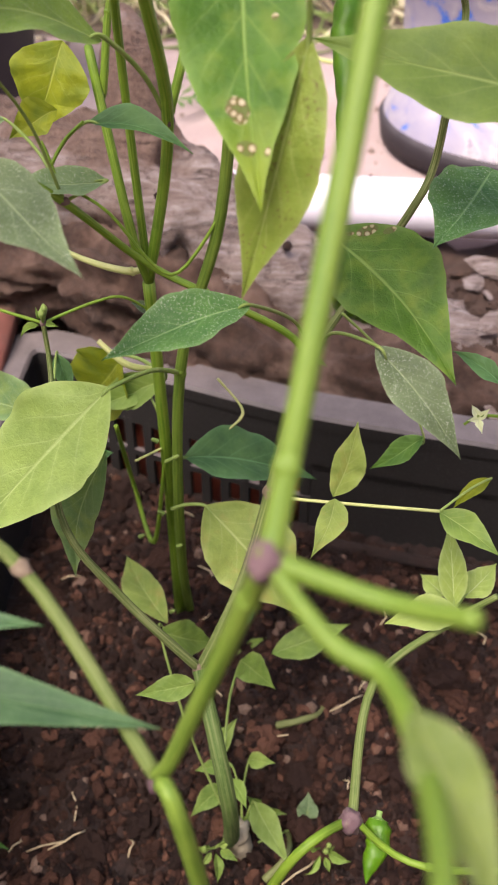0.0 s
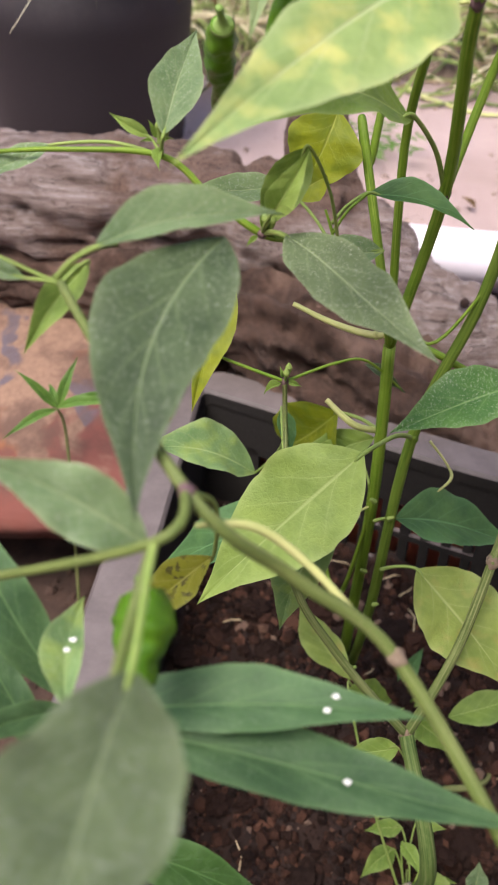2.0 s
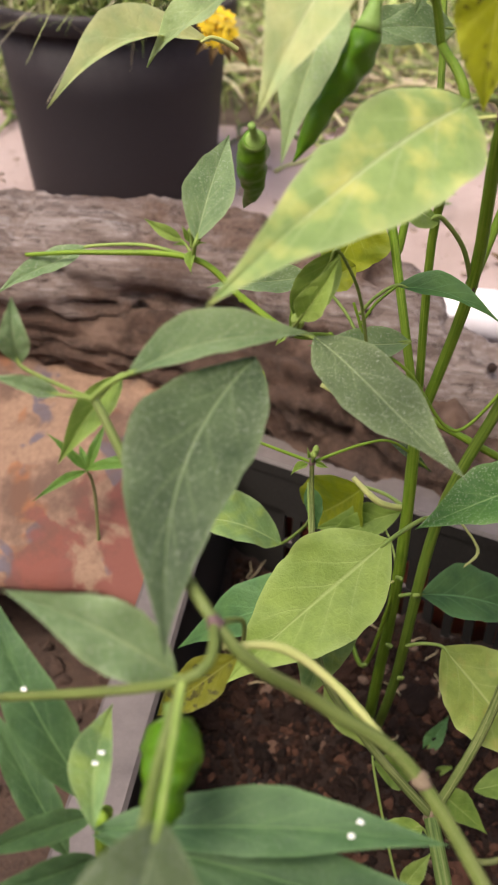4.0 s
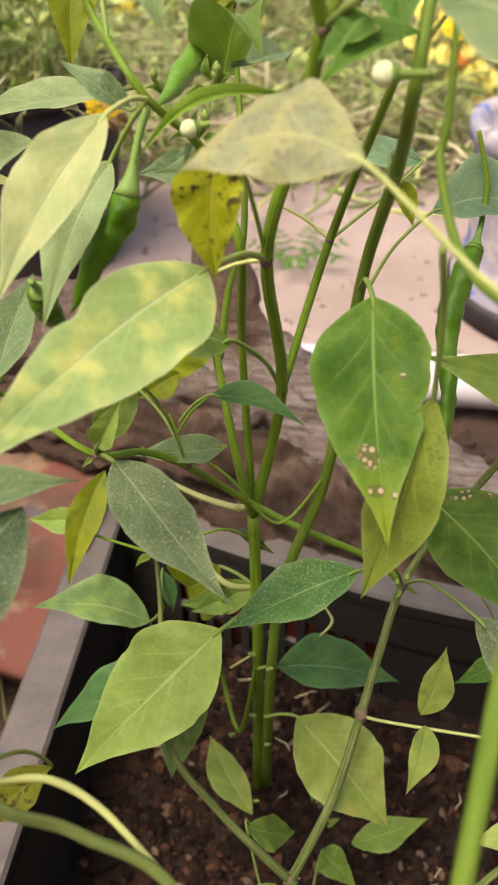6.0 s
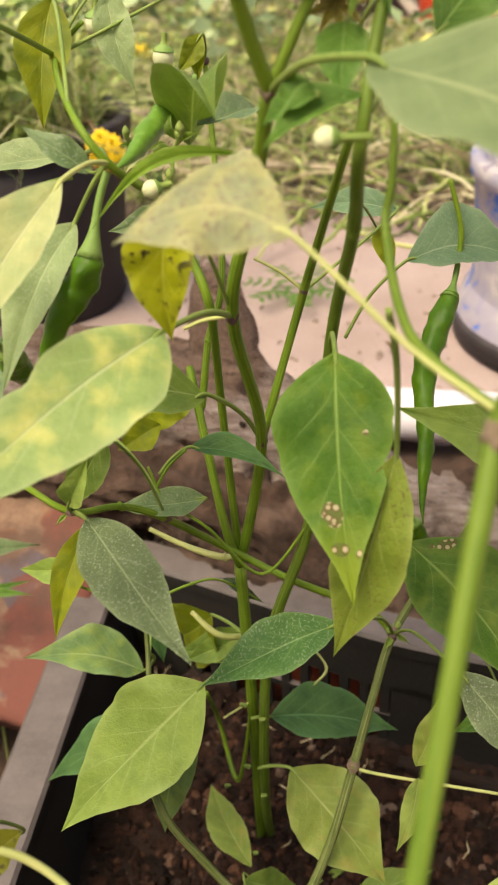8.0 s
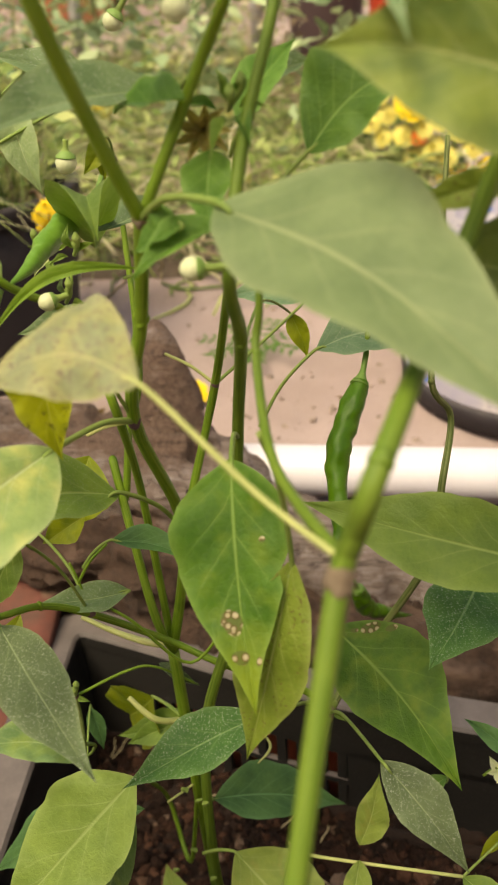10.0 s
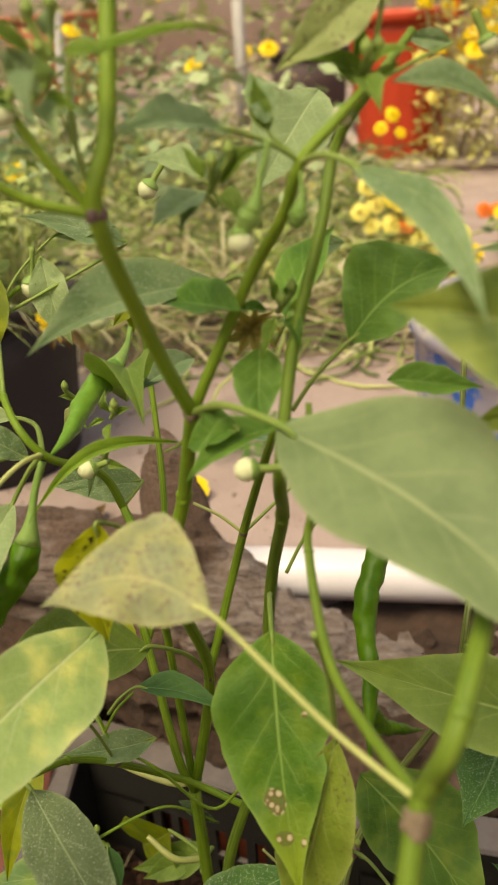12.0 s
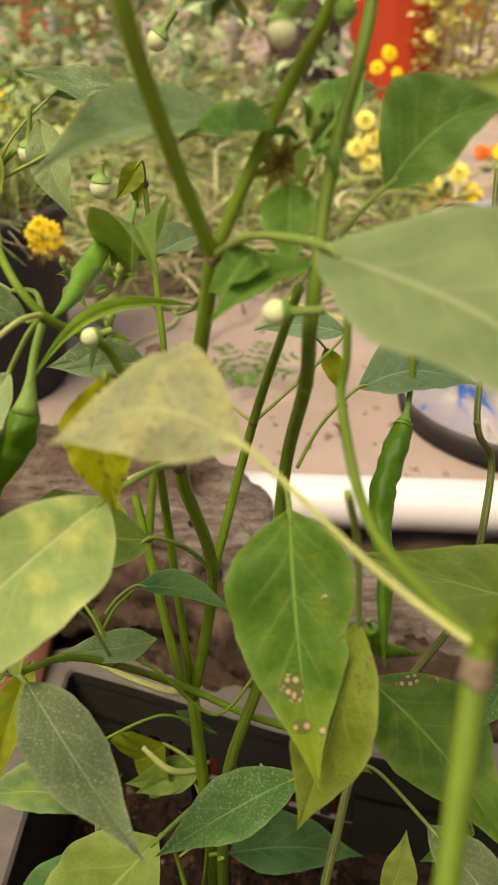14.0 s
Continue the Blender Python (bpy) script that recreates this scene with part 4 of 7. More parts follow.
# ---- painted rubble beside the crate ----


def rubble_mat():
    m, n, l, b = nodes_of("paint stained board")
    a = noise_tex(n, l, 17, 4, 0.5, None, 0.6)
    f = noise_tex(n, l, 300, 6, 0.7)
    s = noise_tex(n, l, 30, 3, 0.5, None, 0.5)
    brown_noise = noise_tex(n, l, 14, 6, 0.65)
    geo = n.new("ShaderNodeNewGeometry")
    sep = n.new("ShaderNodeSeparateXYZ")
    l.new(geo.outputs["Position"], sep.inputs[0])
    col = ramp_of(n, l, f.outputs["Fac"], [(0.30, (0.17, 0.098, 0.066)), (0.70, (0.26, 0.160, 0.108))])
    col = mixed(n, l, ramp_of(n, l, a.outputs["Fac"], [(0.59, (0, 0, 0)), (0.64, (0.9, 0.9, 0.9))]), col, (0.235, 0.085, 0.028))
    col = mixed(n, l, ramp_of(n, l, s.outputs["Fac"], [(0.59, (0, 0, 0)), (0.64, (0.85, 0.85, 0.85))]), col, (0.075, 0.068, 0.095))
    # a coat of red along the edge that lies by the crate, with a ragged border
    edge = maths(n, l, "ADD", maths(n, l, "MULTIPLY", sep.outputs["X"], 5.0), maths(n, l, "ADD", maths(n, l, "MULTIPLY", sep.outputs["Y"], -2.2), maths(n, l, "MULTIPLY", a.outputs["Fac"], 1.6)))
    coat = ramp_of(n, l, maths(n, l, "ADD", edge, 1.74), [(0.46, (0, 0, 0)), (0.52, (0.92, 0.92, 0.92))])
    col = mixed(n, l, coat, col, (0.150, 0.044, 0.034))
    # dark brown patches, scattered by noise over the whole board
    col = mixed(n, l, ramp_of(n, l, brown_noise.outputs["Fac"], [(0.47, (0, 0, 0)), (0.60, (0.85, 0.85, 0.85))]), col, (0.080, 0.042, 0.030))
    l.new(col, b.inputs["Base Color"])
    b.inputs["Roughness"].default_value = 0.85
    bumped(n, l, b, f.outputs["Fac"], 0.5, 0.002)
    return m


RUBBLE = rubble_mat()
board = bmesh.new()
bmesh.ops.create_grid(board, x_segments=30, y_segments=24, size=0.5)
for v in board.verts:
    x, y = -0.66 + (v.co.x + 0.5) * 0.495, 0.395 + (v.co.y + 0.5) * 0.205 + 0.012 * noise.noise(Vector((v.co.x * 9, 0, 3)))
    v.co = Vector((x, y, 0.30 + 0.16 * (y - 0.14) / 0.42 + 0.010 * noise.noise(Vector((x * 14, y * 14, 0)))))
bmesh.ops.solidify(board, geom=board.faces[:], thickness=0.012)
rub = part("paint_stained_board", board, RUBBLE)
tagged(rub, "stained board with orange, red and blue paint patches", "board")



def side_z(x, y):
    return 0.300 + 0.05 * max(0.0, y - 0.1) + 0.016 * noise.noise(Vector((x * 13, y * 13, 21))) + 0.007 * noise.noise(Vector((x * 45, y * 45, 22)))


def side_shade_earth():
    """Earth along the crate, running under the board, dark to stand for shade."""
    n, m = 50, 60
    verts = []
    for j in range(m + 1):
        for i in range(n + 1):
            y = -0.25 + 0.85 * j / m
            left = -0.72 + 0.16 * noise.noise(Vector((0.0, y * 4, 23)))
            verts.append((left + (-0.17 - left) * i / n, y, 0.0))
    w = n + 1
    return [(x, y, side_z(x, y)) for x, y, _ in verts], [], [(j * w + i, j * w + i + 1, (j + 1) * w + i + 1, (j + 1) * w + i) for j in range(m) for i in range(n)]


# the dark earth colour carries the shade beside the crate
tagged(part("side_shade_earth", side_shade_earth(), EARTH), "earth beside the crate, darkened for the shade there", "earth", kind="stuff")
tagged(part("side_shade_clods", crumbs(1200, 63, lambda r: (r.uniform(-0.5, -0.17), r.uniform(0.0, 0.44)), 0.0015, 0.009, side_z), EARTH, None, "", False), "loose clods beside the crate, darkened like the shaded earth", "earth", kind="stuff")

red = bmesh.new()
bmesh.ops.create_cube(red, size=1)
bmesh.ops.scale(red, vec=(0.20, 0.008, 0.13), verts=red.verts)
bmesh.ops.bevel(red, geom=red.edges[:], offset=0.002, segments=2, affect="EDGES")
bmesh.ops.rotate(red, cent=(0, 0, 0), matrix=Matrix.Rotation(radians(-22), 3, "Z"), verts=red.verts)
bmesh.ops.translate(red, vec=(-0.035, 0.505, 0.345), verts=red.verts)
REDB = rough_mat("red board", (0.36, 0.07, 0.04), (0.52, 0.13, 0.07), 30, 300, 0.7)
tagged(part("red_board", red, REDB), "faded red board standing behind the slotted crate wall", "board")

STRAW = rough_mat("straw", (0.36, 0.28, 0.16), (0.54, 0.44, 0.28), 60, 400, 0.8)
rnd = random.Random(77)
bits = [[], []]
for _ in range(90):
    x, y = in_crate(rnd)
    z, a, long = soil_z(x, y) + 0.004, rnd.uniform(0, 6.28), rnd.uniform(0.006, 0.028)
    line = [np.array([x + long * q * math.cos(a) + 0.002 * math.sin(q * 5), y + long * q * math.sin(a), z + 0.003 * math.sin(q * 3), 0.0005]) for q in (0, 0.33, 0.66, 1)]
    v, _, f = tube(line, 5)
    k = len(bits[0])
    bits[0].extend(v)
    bits[1].extend(tuple(i + k for i in face) for face in f)
tagged(part("straw_bits", (bits[0], [], bits[1]), STRAW), "scattered bits of straw and root on the soil", "litter", kind="stuff")

# dead leaves lying between crate and log
for x, y, a, long in ((-0.135, 0.555, 0.4, 0.035), (-0.17, 0.545, 2.2, 0.030), (0.03, 0.515, 1.2, 0.040), (0.085, 0.500, -0.5, 0.034), (0.12, 0.475, 2.6, 0.030), (-0.02, 0.530, 3.4, 0.028), (0.16, 0.480, 0.9, 0.032), (-0.22, 0.56, -0.8, 0.034)):
    z = bank_z(x, y) + 0.006
    ob = blade("dead_leaf", leaf_shape((x, y, z), (x + long * math.cos(a), y + long * 0.6 * math.sin(a), z + 0.004), 0.5, (0.1, -0.3, 1), 0.12, 0.5, int(x * 1000) + 500), LEAVES["brown"], None)
    tagged(ob, "curled brown dead leaf lying on the earth", "leaf", "dead leaves under the log")
# pieces of rotten root on the soil in the crate
for x, y, a in ((0.015, 0.225, 0.3), (-0.085, 0.16, 2.0), (0.10, 0.30, 1.2), (0.02, 0.30, -0.4)):
    z = soil_z(x, y) + 0.006
    line = smooth_line([(x + 0.014 * q * math.cos(a + 0.4 * q), y + 0.014 * q * math.sin(a + 0.4 * q), z + 0.006 * math.sin(q * 1.6), 0.0022 - 0.0004 * q) for q in range(4)], 5)
    tagged(part("root_piece", tube(line, 8, 0.3, 3), STALKS["wood"]), "brown piece of dead root on the soil", "root", "root pieces on the soil")

# dead leaves on the sand beside the stub
for x, y, a, long in ((-0.13, 0.70, 0.3, 0.030), (-0.16, 0.73, 2.0, 0.026), (-0.10, 0.74, -0.7, 0.028), (-0.19, 0.76, 1.1, 0.024), (0.05, 0.78, 2.4, 0.016)):
    z = height(x, y) + 0.004
    ob = blade("dead_leaf", leaf_shape((x, y, z), (x + long * math.cos(a), y + long * math.sin(a), z + 0.006), 0.45, (0.1, -0.3, 1), 0.15, 0.6, int(x * 1000) + 900), LEAVES["brown"], None)
    tagged(ob, "curled brown dead leaf lying on the sand", "leaf", "dead leaves on the sand")


def on_sand(rnd):
    return rnd.uniform(-0.6, 0.7), 0.66 + 0.75 * rnd.random() ** 1.4


GRIT = rough_mat("grit", (0.16, 0.11, 0.09), (0.42, 0.33, 0.29), 90, 500, 0.95)
tagged(part("sand_grit", crumbs(2600, 61, on_sand, 0.0007, 0.0045, height), GRIT, None, "", False), "scattered grit and small clods on the sand", "grit", kind="stuff")

# ---- pots and tubs behind ----


def pot(name, at, r0, r1, h, material, label, flutes=0, lip=0.012):
    """A tapered plastic pot: body, rolled rim, and sunk flutes where it has them."""
    t = thing(name, at, label, "pot")
    prof = [(0.0, 0.004), (r0 * 0.96, 0.0), (r0, 0.006)]
    rows = 14 if flutes else 3
    prof += [(r0 + (r1 - r0) * k / rows, 0.006 + (h - lip * 2.2 - 0.006) * k / rows) for k in range(1, rows + 1)]
    prof += [(r1 - 0.005, h - lip * 2.2), (r0 * 0.97, 0.02), (0.0, 0.018)]
    sides = flutes * 8 if flutes else 56
    verts, edges, faces = lathe(prof, at, sides)
    if flutes:
        for i, v in enumerate(verts):
            row, k = divmod(i, sides)
            if 6 <= row <= 13 and k % 8 in (2, 3, 4, 5):
                deep = 0.0022 if row not in (6, 13) else 0.001
                d = Vector((v.x - at[0], v.y - at[1], 0)).normalized()
                verts[i] = v - d * deep
    part("body", (verts, edges, faces), material, t)
    part("rim", lathe([(r1 - 0.004, h - lip * 2.4), (r1 + lip, h - lip * 2.0), (r1 + lip * 1.2, h - lip * 0.3), (r1 + lip, h), (r1 - 0.002, h), (r1 - 0.006, h - lip), (r1 - 0.006, h - lip * 2.4)], at, 64), material, t)
    return t


pot("nursery_pot", (-0.330, 0.915, 0.455), 0.094, 0.110, 0.190, BLACKPOT, "large black plastic nursery pot on the sand", lip=0.008)
pot("nursery_pot", (0.042, 3.00, 0.455), 0.100, 0.118, 0.28, plastic_mat("plum plastic", (0.085, 0.052, 0.055), (0.16, 0.12, 0.12), 0.2), "dark plum plastic pot among the weeds")
pot("bucket", (0.280, 2.61, 0.455), 0.112, 0.140, 0.37, REDPOT, "bright red fluted plastic bucket", 18)
pot("nursery_pot", (-1.1, 4.6, 0.455), 0.2, 0.26, 0.40, plastic_mat("terracotta plastic", (0.50, 0.17, 0.09), (0.5, 0.25, 0.16), 0.2), "terracotta coloured pot far among the weeds")


def tub_mat():
    m, n, l, b = nodes_of("blue and white flaking paint")
    a = noise_tex(n, l, 26, 2, 0.5, None, 0.9)
    f = noise_tex(n, l, 420, 5, 0.8)
    k = maths(n, l, "ADD", maths(n, l, "MULTIPLY", a.outputs["Fac"], 0.8), maths(n, l, "MULTIPLY", f.outputs["Fac"], 0.2))
    col = ramp_of(n, l, k, [(0.36, (0.02, 0.12, 0.55)), (0.40, (0.05, 0.16, 0.58)), (0.43, (0.30, 0.28, 0.38)), (0.55, (0.38, 0.345, 0.40)), (0.60, (0.50, 0.455, 0.47)), (0.68, (0.25, 0.21, 0.28))])
    col = mixed(n, l, ramp_of(n, l, f.outputs["Fac"], [(0.58, (0, 0, 0)), (0.64, (0.7, 0.7, 0.7))]), col, (0.26, 0.22, 0.34))
    l.new(col, b.inputs["Base Color"])
    b.inputs["Roughness"].default_value = 0.6
    bumped(n, l, b, k, 0.4, 0.003)
    return m


TUB = tub_mat()
TUB_AT = (0.236, 0.832, 0.455)
tub = thing("painted_pot", TUB_AT, "round pot with flaking blue and white paint on a black saucer", "pot")
part("saucer", lathe([(0.0, 0.001), (0.124, 0.0), (0.131, 0.004), (0.134, 0.022), (0.130, 0.026), (0.108, 0.026)], TUB_AT, 72), BLACKPOT, tub, "black saucer")
part("foot", lathe([(0.130, 0.025), (0.129, 0.030), (0.123, 0.044), (0.119, 0.052)], TUB_AT, 72), TUB, tub)
part("body", lathe([(0.119, 0.052), (0.117, 0.062), (0.119, 0.10), (0.122, 0.150), (0.127, 0.154), (0.127, 0.168), (0.118, 0.170), (0.112, 0.162), (0.108, 0.140), (0.0, 0.138)], TUB_AT, 72), TUB, tub)

plank = bmesh.new()
bmesh.ops.create_cube(plank, size=1)
bmesh.ops.scale(plank, vec=(0.75, 0.05, 0.022), verts=plank.verts)
bmesh.ops.bevel(plank, geom=plank.edges[:], offset=0.004, segments=2, affect="EDGES")
bmesh.ops.rotate(plank, cent=(0, 0, 0), matrix=Matrix.Rotation(radians(-6), 3, "Z"), verts=plank.verts)
bmesh.ops.translate(plank, vec=(0.22, 2.44, 0.470), verts=plank.verts)
WOODP = rough_mat("bleached plank", (0.38, 0.30, 0.25), (0.56, 0.48, 0.42), 20, 200, 0.9)
tagged(part("plank", plank, WOODP), "bleached wooden plank on the ground before the red bucket", "plank")

arm = bmesh.new()
bmesh.ops.create_cube(arm, size=1)
bmesh.ops.scale(arm, vec=(0.035, 0.42, 0.020), verts=arm.verts)
bmesh.ops.bevel(arm, geom=arm.edges[:], offset=0.003, segments=2, affect="EDGES")
bmesh.ops.rotate(arm, cent=(0, 0, 0), matrix=Matrix.Rotation(radians(9), 3, "Z") @ Matrix.Rotation(radians(5), 3, "X"), verts=arm.verts)
bmesh.ops.translate(arm, vec=(0.170, 2.68, 0.488), verts=arm.verts)
tagged(part("plank", arm, WOODP), "bleached plank end lying between the plum pot and the bucket", "plank")

# ---- weeds and flowers behind ----


def weed_mat(name, stops, rough=0.65):
    """Foliage whose single leaves and blades differ in tone."""
    m, n, l, b = nodes_of(name)
    geo = n.new("ShaderNodeNewGeometry")
    a = noise_tex(n, l, 3.5, 3)
    tone = maths(n, l, "ADD", maths(n, l, "MULTIPLY", geo.outputs["Random Per Island"], 0.7), maths(n, l, "MULTIPLY", a.outputs["Fac"], 0.3))
    col = ramp_of(n, l, tone, stops)
    l.new(col, b.inputs["Base Color"])
    b.inputs["Roughness"].default_value = rough
    t = n.new("ShaderNodeBsdfTranslucent")
    l.new(col, t.inputs["Color"])
    mx = n.new("ShaderNodeMixShader")
    mx.inputs[0].default_value = 0.25
    l.new(b.outputs[0], mx.inputs[1])
    l.new(t.outputs[0], mx.inputs[2])
    l.new(mx.outputs[0], n["Material Output"].inputs["Surface"])
    return m


WEED_A = weed_mat("dry grass", [(0.15, (0.15, 0.100, 0.060)), (0.5, (0.50, 0.42, 0.25)), (0.85, (0.80, 0.74, 0.52))], 0.8)
WEED_B = weed_mat("weed green", [(0.12, (0.045, 0.080, 0.020)), (0.5, (0.24, 0.33, 0.075)), (0.88, (0.66, 0.70, 0.28))])
WEED_P = weed_mat("faded yellow leaves", [(0.12, (0.282, 0.256, 0.064)), (0.5, (0.614, 0.576, 0.192)), (0.88, (0.75, 0.75, 0.358))])
WEED_C = weed_mat("shade foliage", [(0.12, (0.060, 0.085, 0.030)), (0.5, (0.25, 0.29, 0.11)), (0.88, (0.52, 0.53, 0.27))])
YELLOW = stalk_mat("yellow petals", (0.78, 0.50, 0.02), (0.88, 0.66, 0.03), 0.6, (0.85, 0.60, 0.05))
LEMON = stalk_mat("pale yellow petals", (0.70, 0.58, 0.12), (0.84, 0.74, 0.22), 0.6, (0.80, 0.70, 0.22))
ORANGE = stalk_mat("orange petals", (0.72, 0.13, 0.02), (0.82, 0.20, 0.03), 0.6, (0.8, 0.24, 0.04))
BROWN = stalk_mat("withered heads", (0.16, 0.09, 0.05), (0.28, 0.17, 0.10), 0.9)
POST = rough_mat("grey post", (0.36, 0.33, 0.33), (0.50, 0.47, 0.46), 12, 200, 0.8)


def blades(count, seed, zone, low, high, wide, level, lean=0.6):
    """Grass and weed blades: thin bent strips of three joints."""
    rnd = random.Random(seed)
    verts, faces = [], []
    for _ in range(count):
        x, y = zone(rnd)
        h, w = rnd.uniform(low, high), wide * rnd.uniform(0.5, 1.3)
        a, b = rnd.uniform(0, 6.28), rnd.uniform(0.1, lean)
        side = Vector((math.cos(a + 1.57), math.sin(a + 1.57), 0)) * w
        out = Vector((math.cos(a), math.sin(a), 0))
        p = Vector((x, y, level(x, y)))
        first = len(verts)
        for k, q in enumerate((0.0, 0.4, 0.75, 1.0)):
            c = p + Vector((0, 0, h * q * (1 - 0.35 * b * q))) + out * (h * b * q * q)
            s = side * (1 - q * 0.95)
            verts.extend((c - s, c + s))
            if k:
                i = first + 2 * k
                faces.append((i - 2, i - 1, i + 1, i))
    return verts, [], faces


def small_leaves(count, seed, zone, size, z0, z1, level):
    """Small folded leaflets scattered through a bush."""
    rnd = random.Random(seed)
    verts, faces = [], []
    for _ in range(count):
        x, y = zone(rnd)
        c = Vector((x, y, level(x, y) + rnd.uniform(z0, z1)))
        turn = Euler((rnd.uniform(-0.9, 0.9), rnd.uniform(-0.9, 0.9), rnd.uniform(0, 6.28))).to_matrix()
        s = size * rnd.uniform(0.5, 1.4)
        i = len(verts)
        for p in ((0, 0, 0), (0.28, 0.45, 0.06), (0, 1, -0.1), (-0.28, 0.45, 0.06), (0, 0.45, -0.02)):
            verts.append(c + turn @ Vector(p) * s)
        faces.extend(((i, i + 1, i + 4), (i + 1, i + 2, i + 4), (i + 2, i + 3, i + 4), (i + 3, i, i + 4)))
    return verts, [], faces


def box_zone(x0, x1, y0, y1):
    def pick(rnd):
        y = y0 + (y1 - y0) * rnd.random()
        return x0 + (x1 - x0) * rnd.random(), y
    return pick


def disc_zone(cx, cy, r):
    def pick(rnd):
        a, q = rnd.uniform(0, 6.28), r * math.sqrt(rnd.random())
        return cx + q * math.cos(a), cy + q * math.sin(a)
    return pick


def pot_top(x, y):
    return 0.630


def clumped(x0, x1, y0, y1, seed):
    """Spots in a patch, crowded together in clumps."""
    def pick(rnd):
        while True:
            x, y = rnd.uniform(x0, x1), rnd.uniform(y0, y1)
            open_ground = y > 2.25 and x > -0.14
            if not open_ground and noise.noise(Vector((x * 6.5, y * 5.0, seed))) > rnd.uniform(-0.15, 0.45):
                return x, y
    return pick


def bed_shade():
    """A dark sheet for the shade between the weeds, with an uneven edge."""
    verts, faces, n, m = [], [], 60, 60
    for j in range(m + 1):
        for i in range(n + 1):
            x, y = -1.45 + 1.70 * i / n, 1.16 + 2.3 * j / m
            x += 0.16 * noise.noise(Vector((x * 2, y * 2, 11)))
            y += 0.12 * noise.noise(Vector((x * 2.5, y * 2.5, 12)))
            edge = min(i, n - i, j, m - j)
            lift = -0.012 if edge == 0 else 0.010 + 0.012 * noise.noise(Vector((x * 9, y * 9, 13)))
            verts.append((x, y, height(x, y) + lift))
    w = n + 1
    for j in range(m):
        for i in range(n):
            faces.append((j * w + i, j * w + i + 1, (j + 1) * w + i + 1, (j + 1) * w + i))
    return verts, [], faces


# the weeds' shade is put into this sheet's dark colour
tagged(part("bed_shade", bed_shade(), rough_mat("shade-dark bed ground", (0.050, 0.035, 0.025), (0.21, 0.15, 0.112), 14, 200, 0.95, 0.8, 0.006)), "ground under the weeds, darkened for the shade between them", "soil", kind="stuff")
tagged(part("dry_weeds", blades(5600, 21, clumped(-1.35, 0.20, 1.18, 3.3, 31), 0.04, 0.20, 0.0012, height, 2.6), WEED_A), "tangle of dry straw coloured weeds on the sand", "weeds", kind="stuff")
tagged(part("green_weeds", blades(6600, 22, clumped(-1.3, 0.22, 1.18, 3.0, 47), 0.03, 0.17, 0.0014, height, 2.2), WEED_B), "low green weeds and grass", "weeds", kind="stuff")


WEED_G = weed_mat("greyish weed leaves", [(0.12, (0.128, 0.179, 0.0896)), (0.5, (0.307, 0.397, 0.205)), (0.88, (0.563, 0.64, 0.358))])
tagged(part("weed_foliage", small_leaves(3000, 23, clumped(-1.2, 0.18, 1.3, 3.4, 5), 0.020, 0.01, 0.15, height), WEED_B), "small leaved weeds spreading over the bed", "weeds", kind="stuff")
tagged(part("grey_foliage", small_leaves(1000, 28, clumped(-1.2, 0.12, 1.6, 3.4, 9), 0.046, 0.03, 0.30, height), WEED_G), "greyish green weeds standing in the bed", "weeds", kind="stuff")
tagged(part("faded_foliage", small_leaves(500, 29, clumped(-1.2, 0.15, 1.3, 3.2, 14), 0.024, 0.01, 0.10, height), WEED_P), "yellowed weed leaves low in the bed", "weeds", kind="stuff")
tagged(part("far_foliage", small_leaves(3600, 24, box_zone(-3.5, 3.0, 3.7, 5.6), 0.075, 0.02, 0.95, height), WEED_C), "dense far garden foliage", "foliage", kind="stuff")
tagged(part("pot_grass", blades(420, 25, disc_zone(-0.330, 0.915, 0.095), 0.05, 0.16, 0.0016, pot_top, 2.6), WEED_B), "grassy weeds growing in the black pot", "weeds", kind="stuff")
tagged(part("pot_weeds", small_leaves(700, 27, disc_zone(-0.330, 0.915, 0.105), 0.018, 0.01, 0.12, pot_top), WEED_B), "small leaved weeds in the black pot", "weeds", kind="stuff")
tagged(part("pot_straw", blades(220, 26, disc_zone(-0.330, 0.915, 0.10), 0.04, 0.12, 0.0014, pot_top, 3.0), WEED_A), "dry straw in the black pot", "weeds", kind="stuff")


def leafy_weed(x, y, h, seed, material):
    """A standing weed: a leaning stem with drooping leaves in turns round it."""
    rnd = random.Random(seed)
    z = height(x, y)
    t = thing("leafy_weed", (x, y, z), "greyish green leafy weed standing in the bed", "weed", "leafy weeds in the bed")
    lean = Vector((rnd.uniform(-0.15, 0.15), rnd.uniform(-0.12, 0.05), 1.0)) * h
    line = smooth_line([(x, y, z, 0.0034), (*(Vector((x, y, z)) + lean * 0.5 + Vector((rnd.uniform(-0.02, 0.02), 0, 0))), 0.0028), (*(Vector((x, y, z)) + lean), 0.0015)], 6)
    part("stem", tube(line, 7), WEED_B, t)
    count = int(10 + h * 40)
    for k in range(count):
        q = 0.18 + 0.82 * k / count
        p = Vector(line[int(q * (len(line) - 1))][:3])
        a, size = 2.4 * k + rnd.uniform(-0.4, 0.4), rnd.uniform(0.045, 0.075) * (1.15 - 0.5 * q)
        tip = p + Vector((math.cos(a) * size, math.sin(a) * size * 0.8, rnd.uniform(-0.55, 0.30) * size))
        ob = blade("leaf", leaf_shape(tuple(p), tuple(tip), rnd.uniform(0.36, 0.55), (0.1 * math.cos(a), -0.35, 0.9), 0.15, 0.4, seed * 50 + k), material, t)
    return t


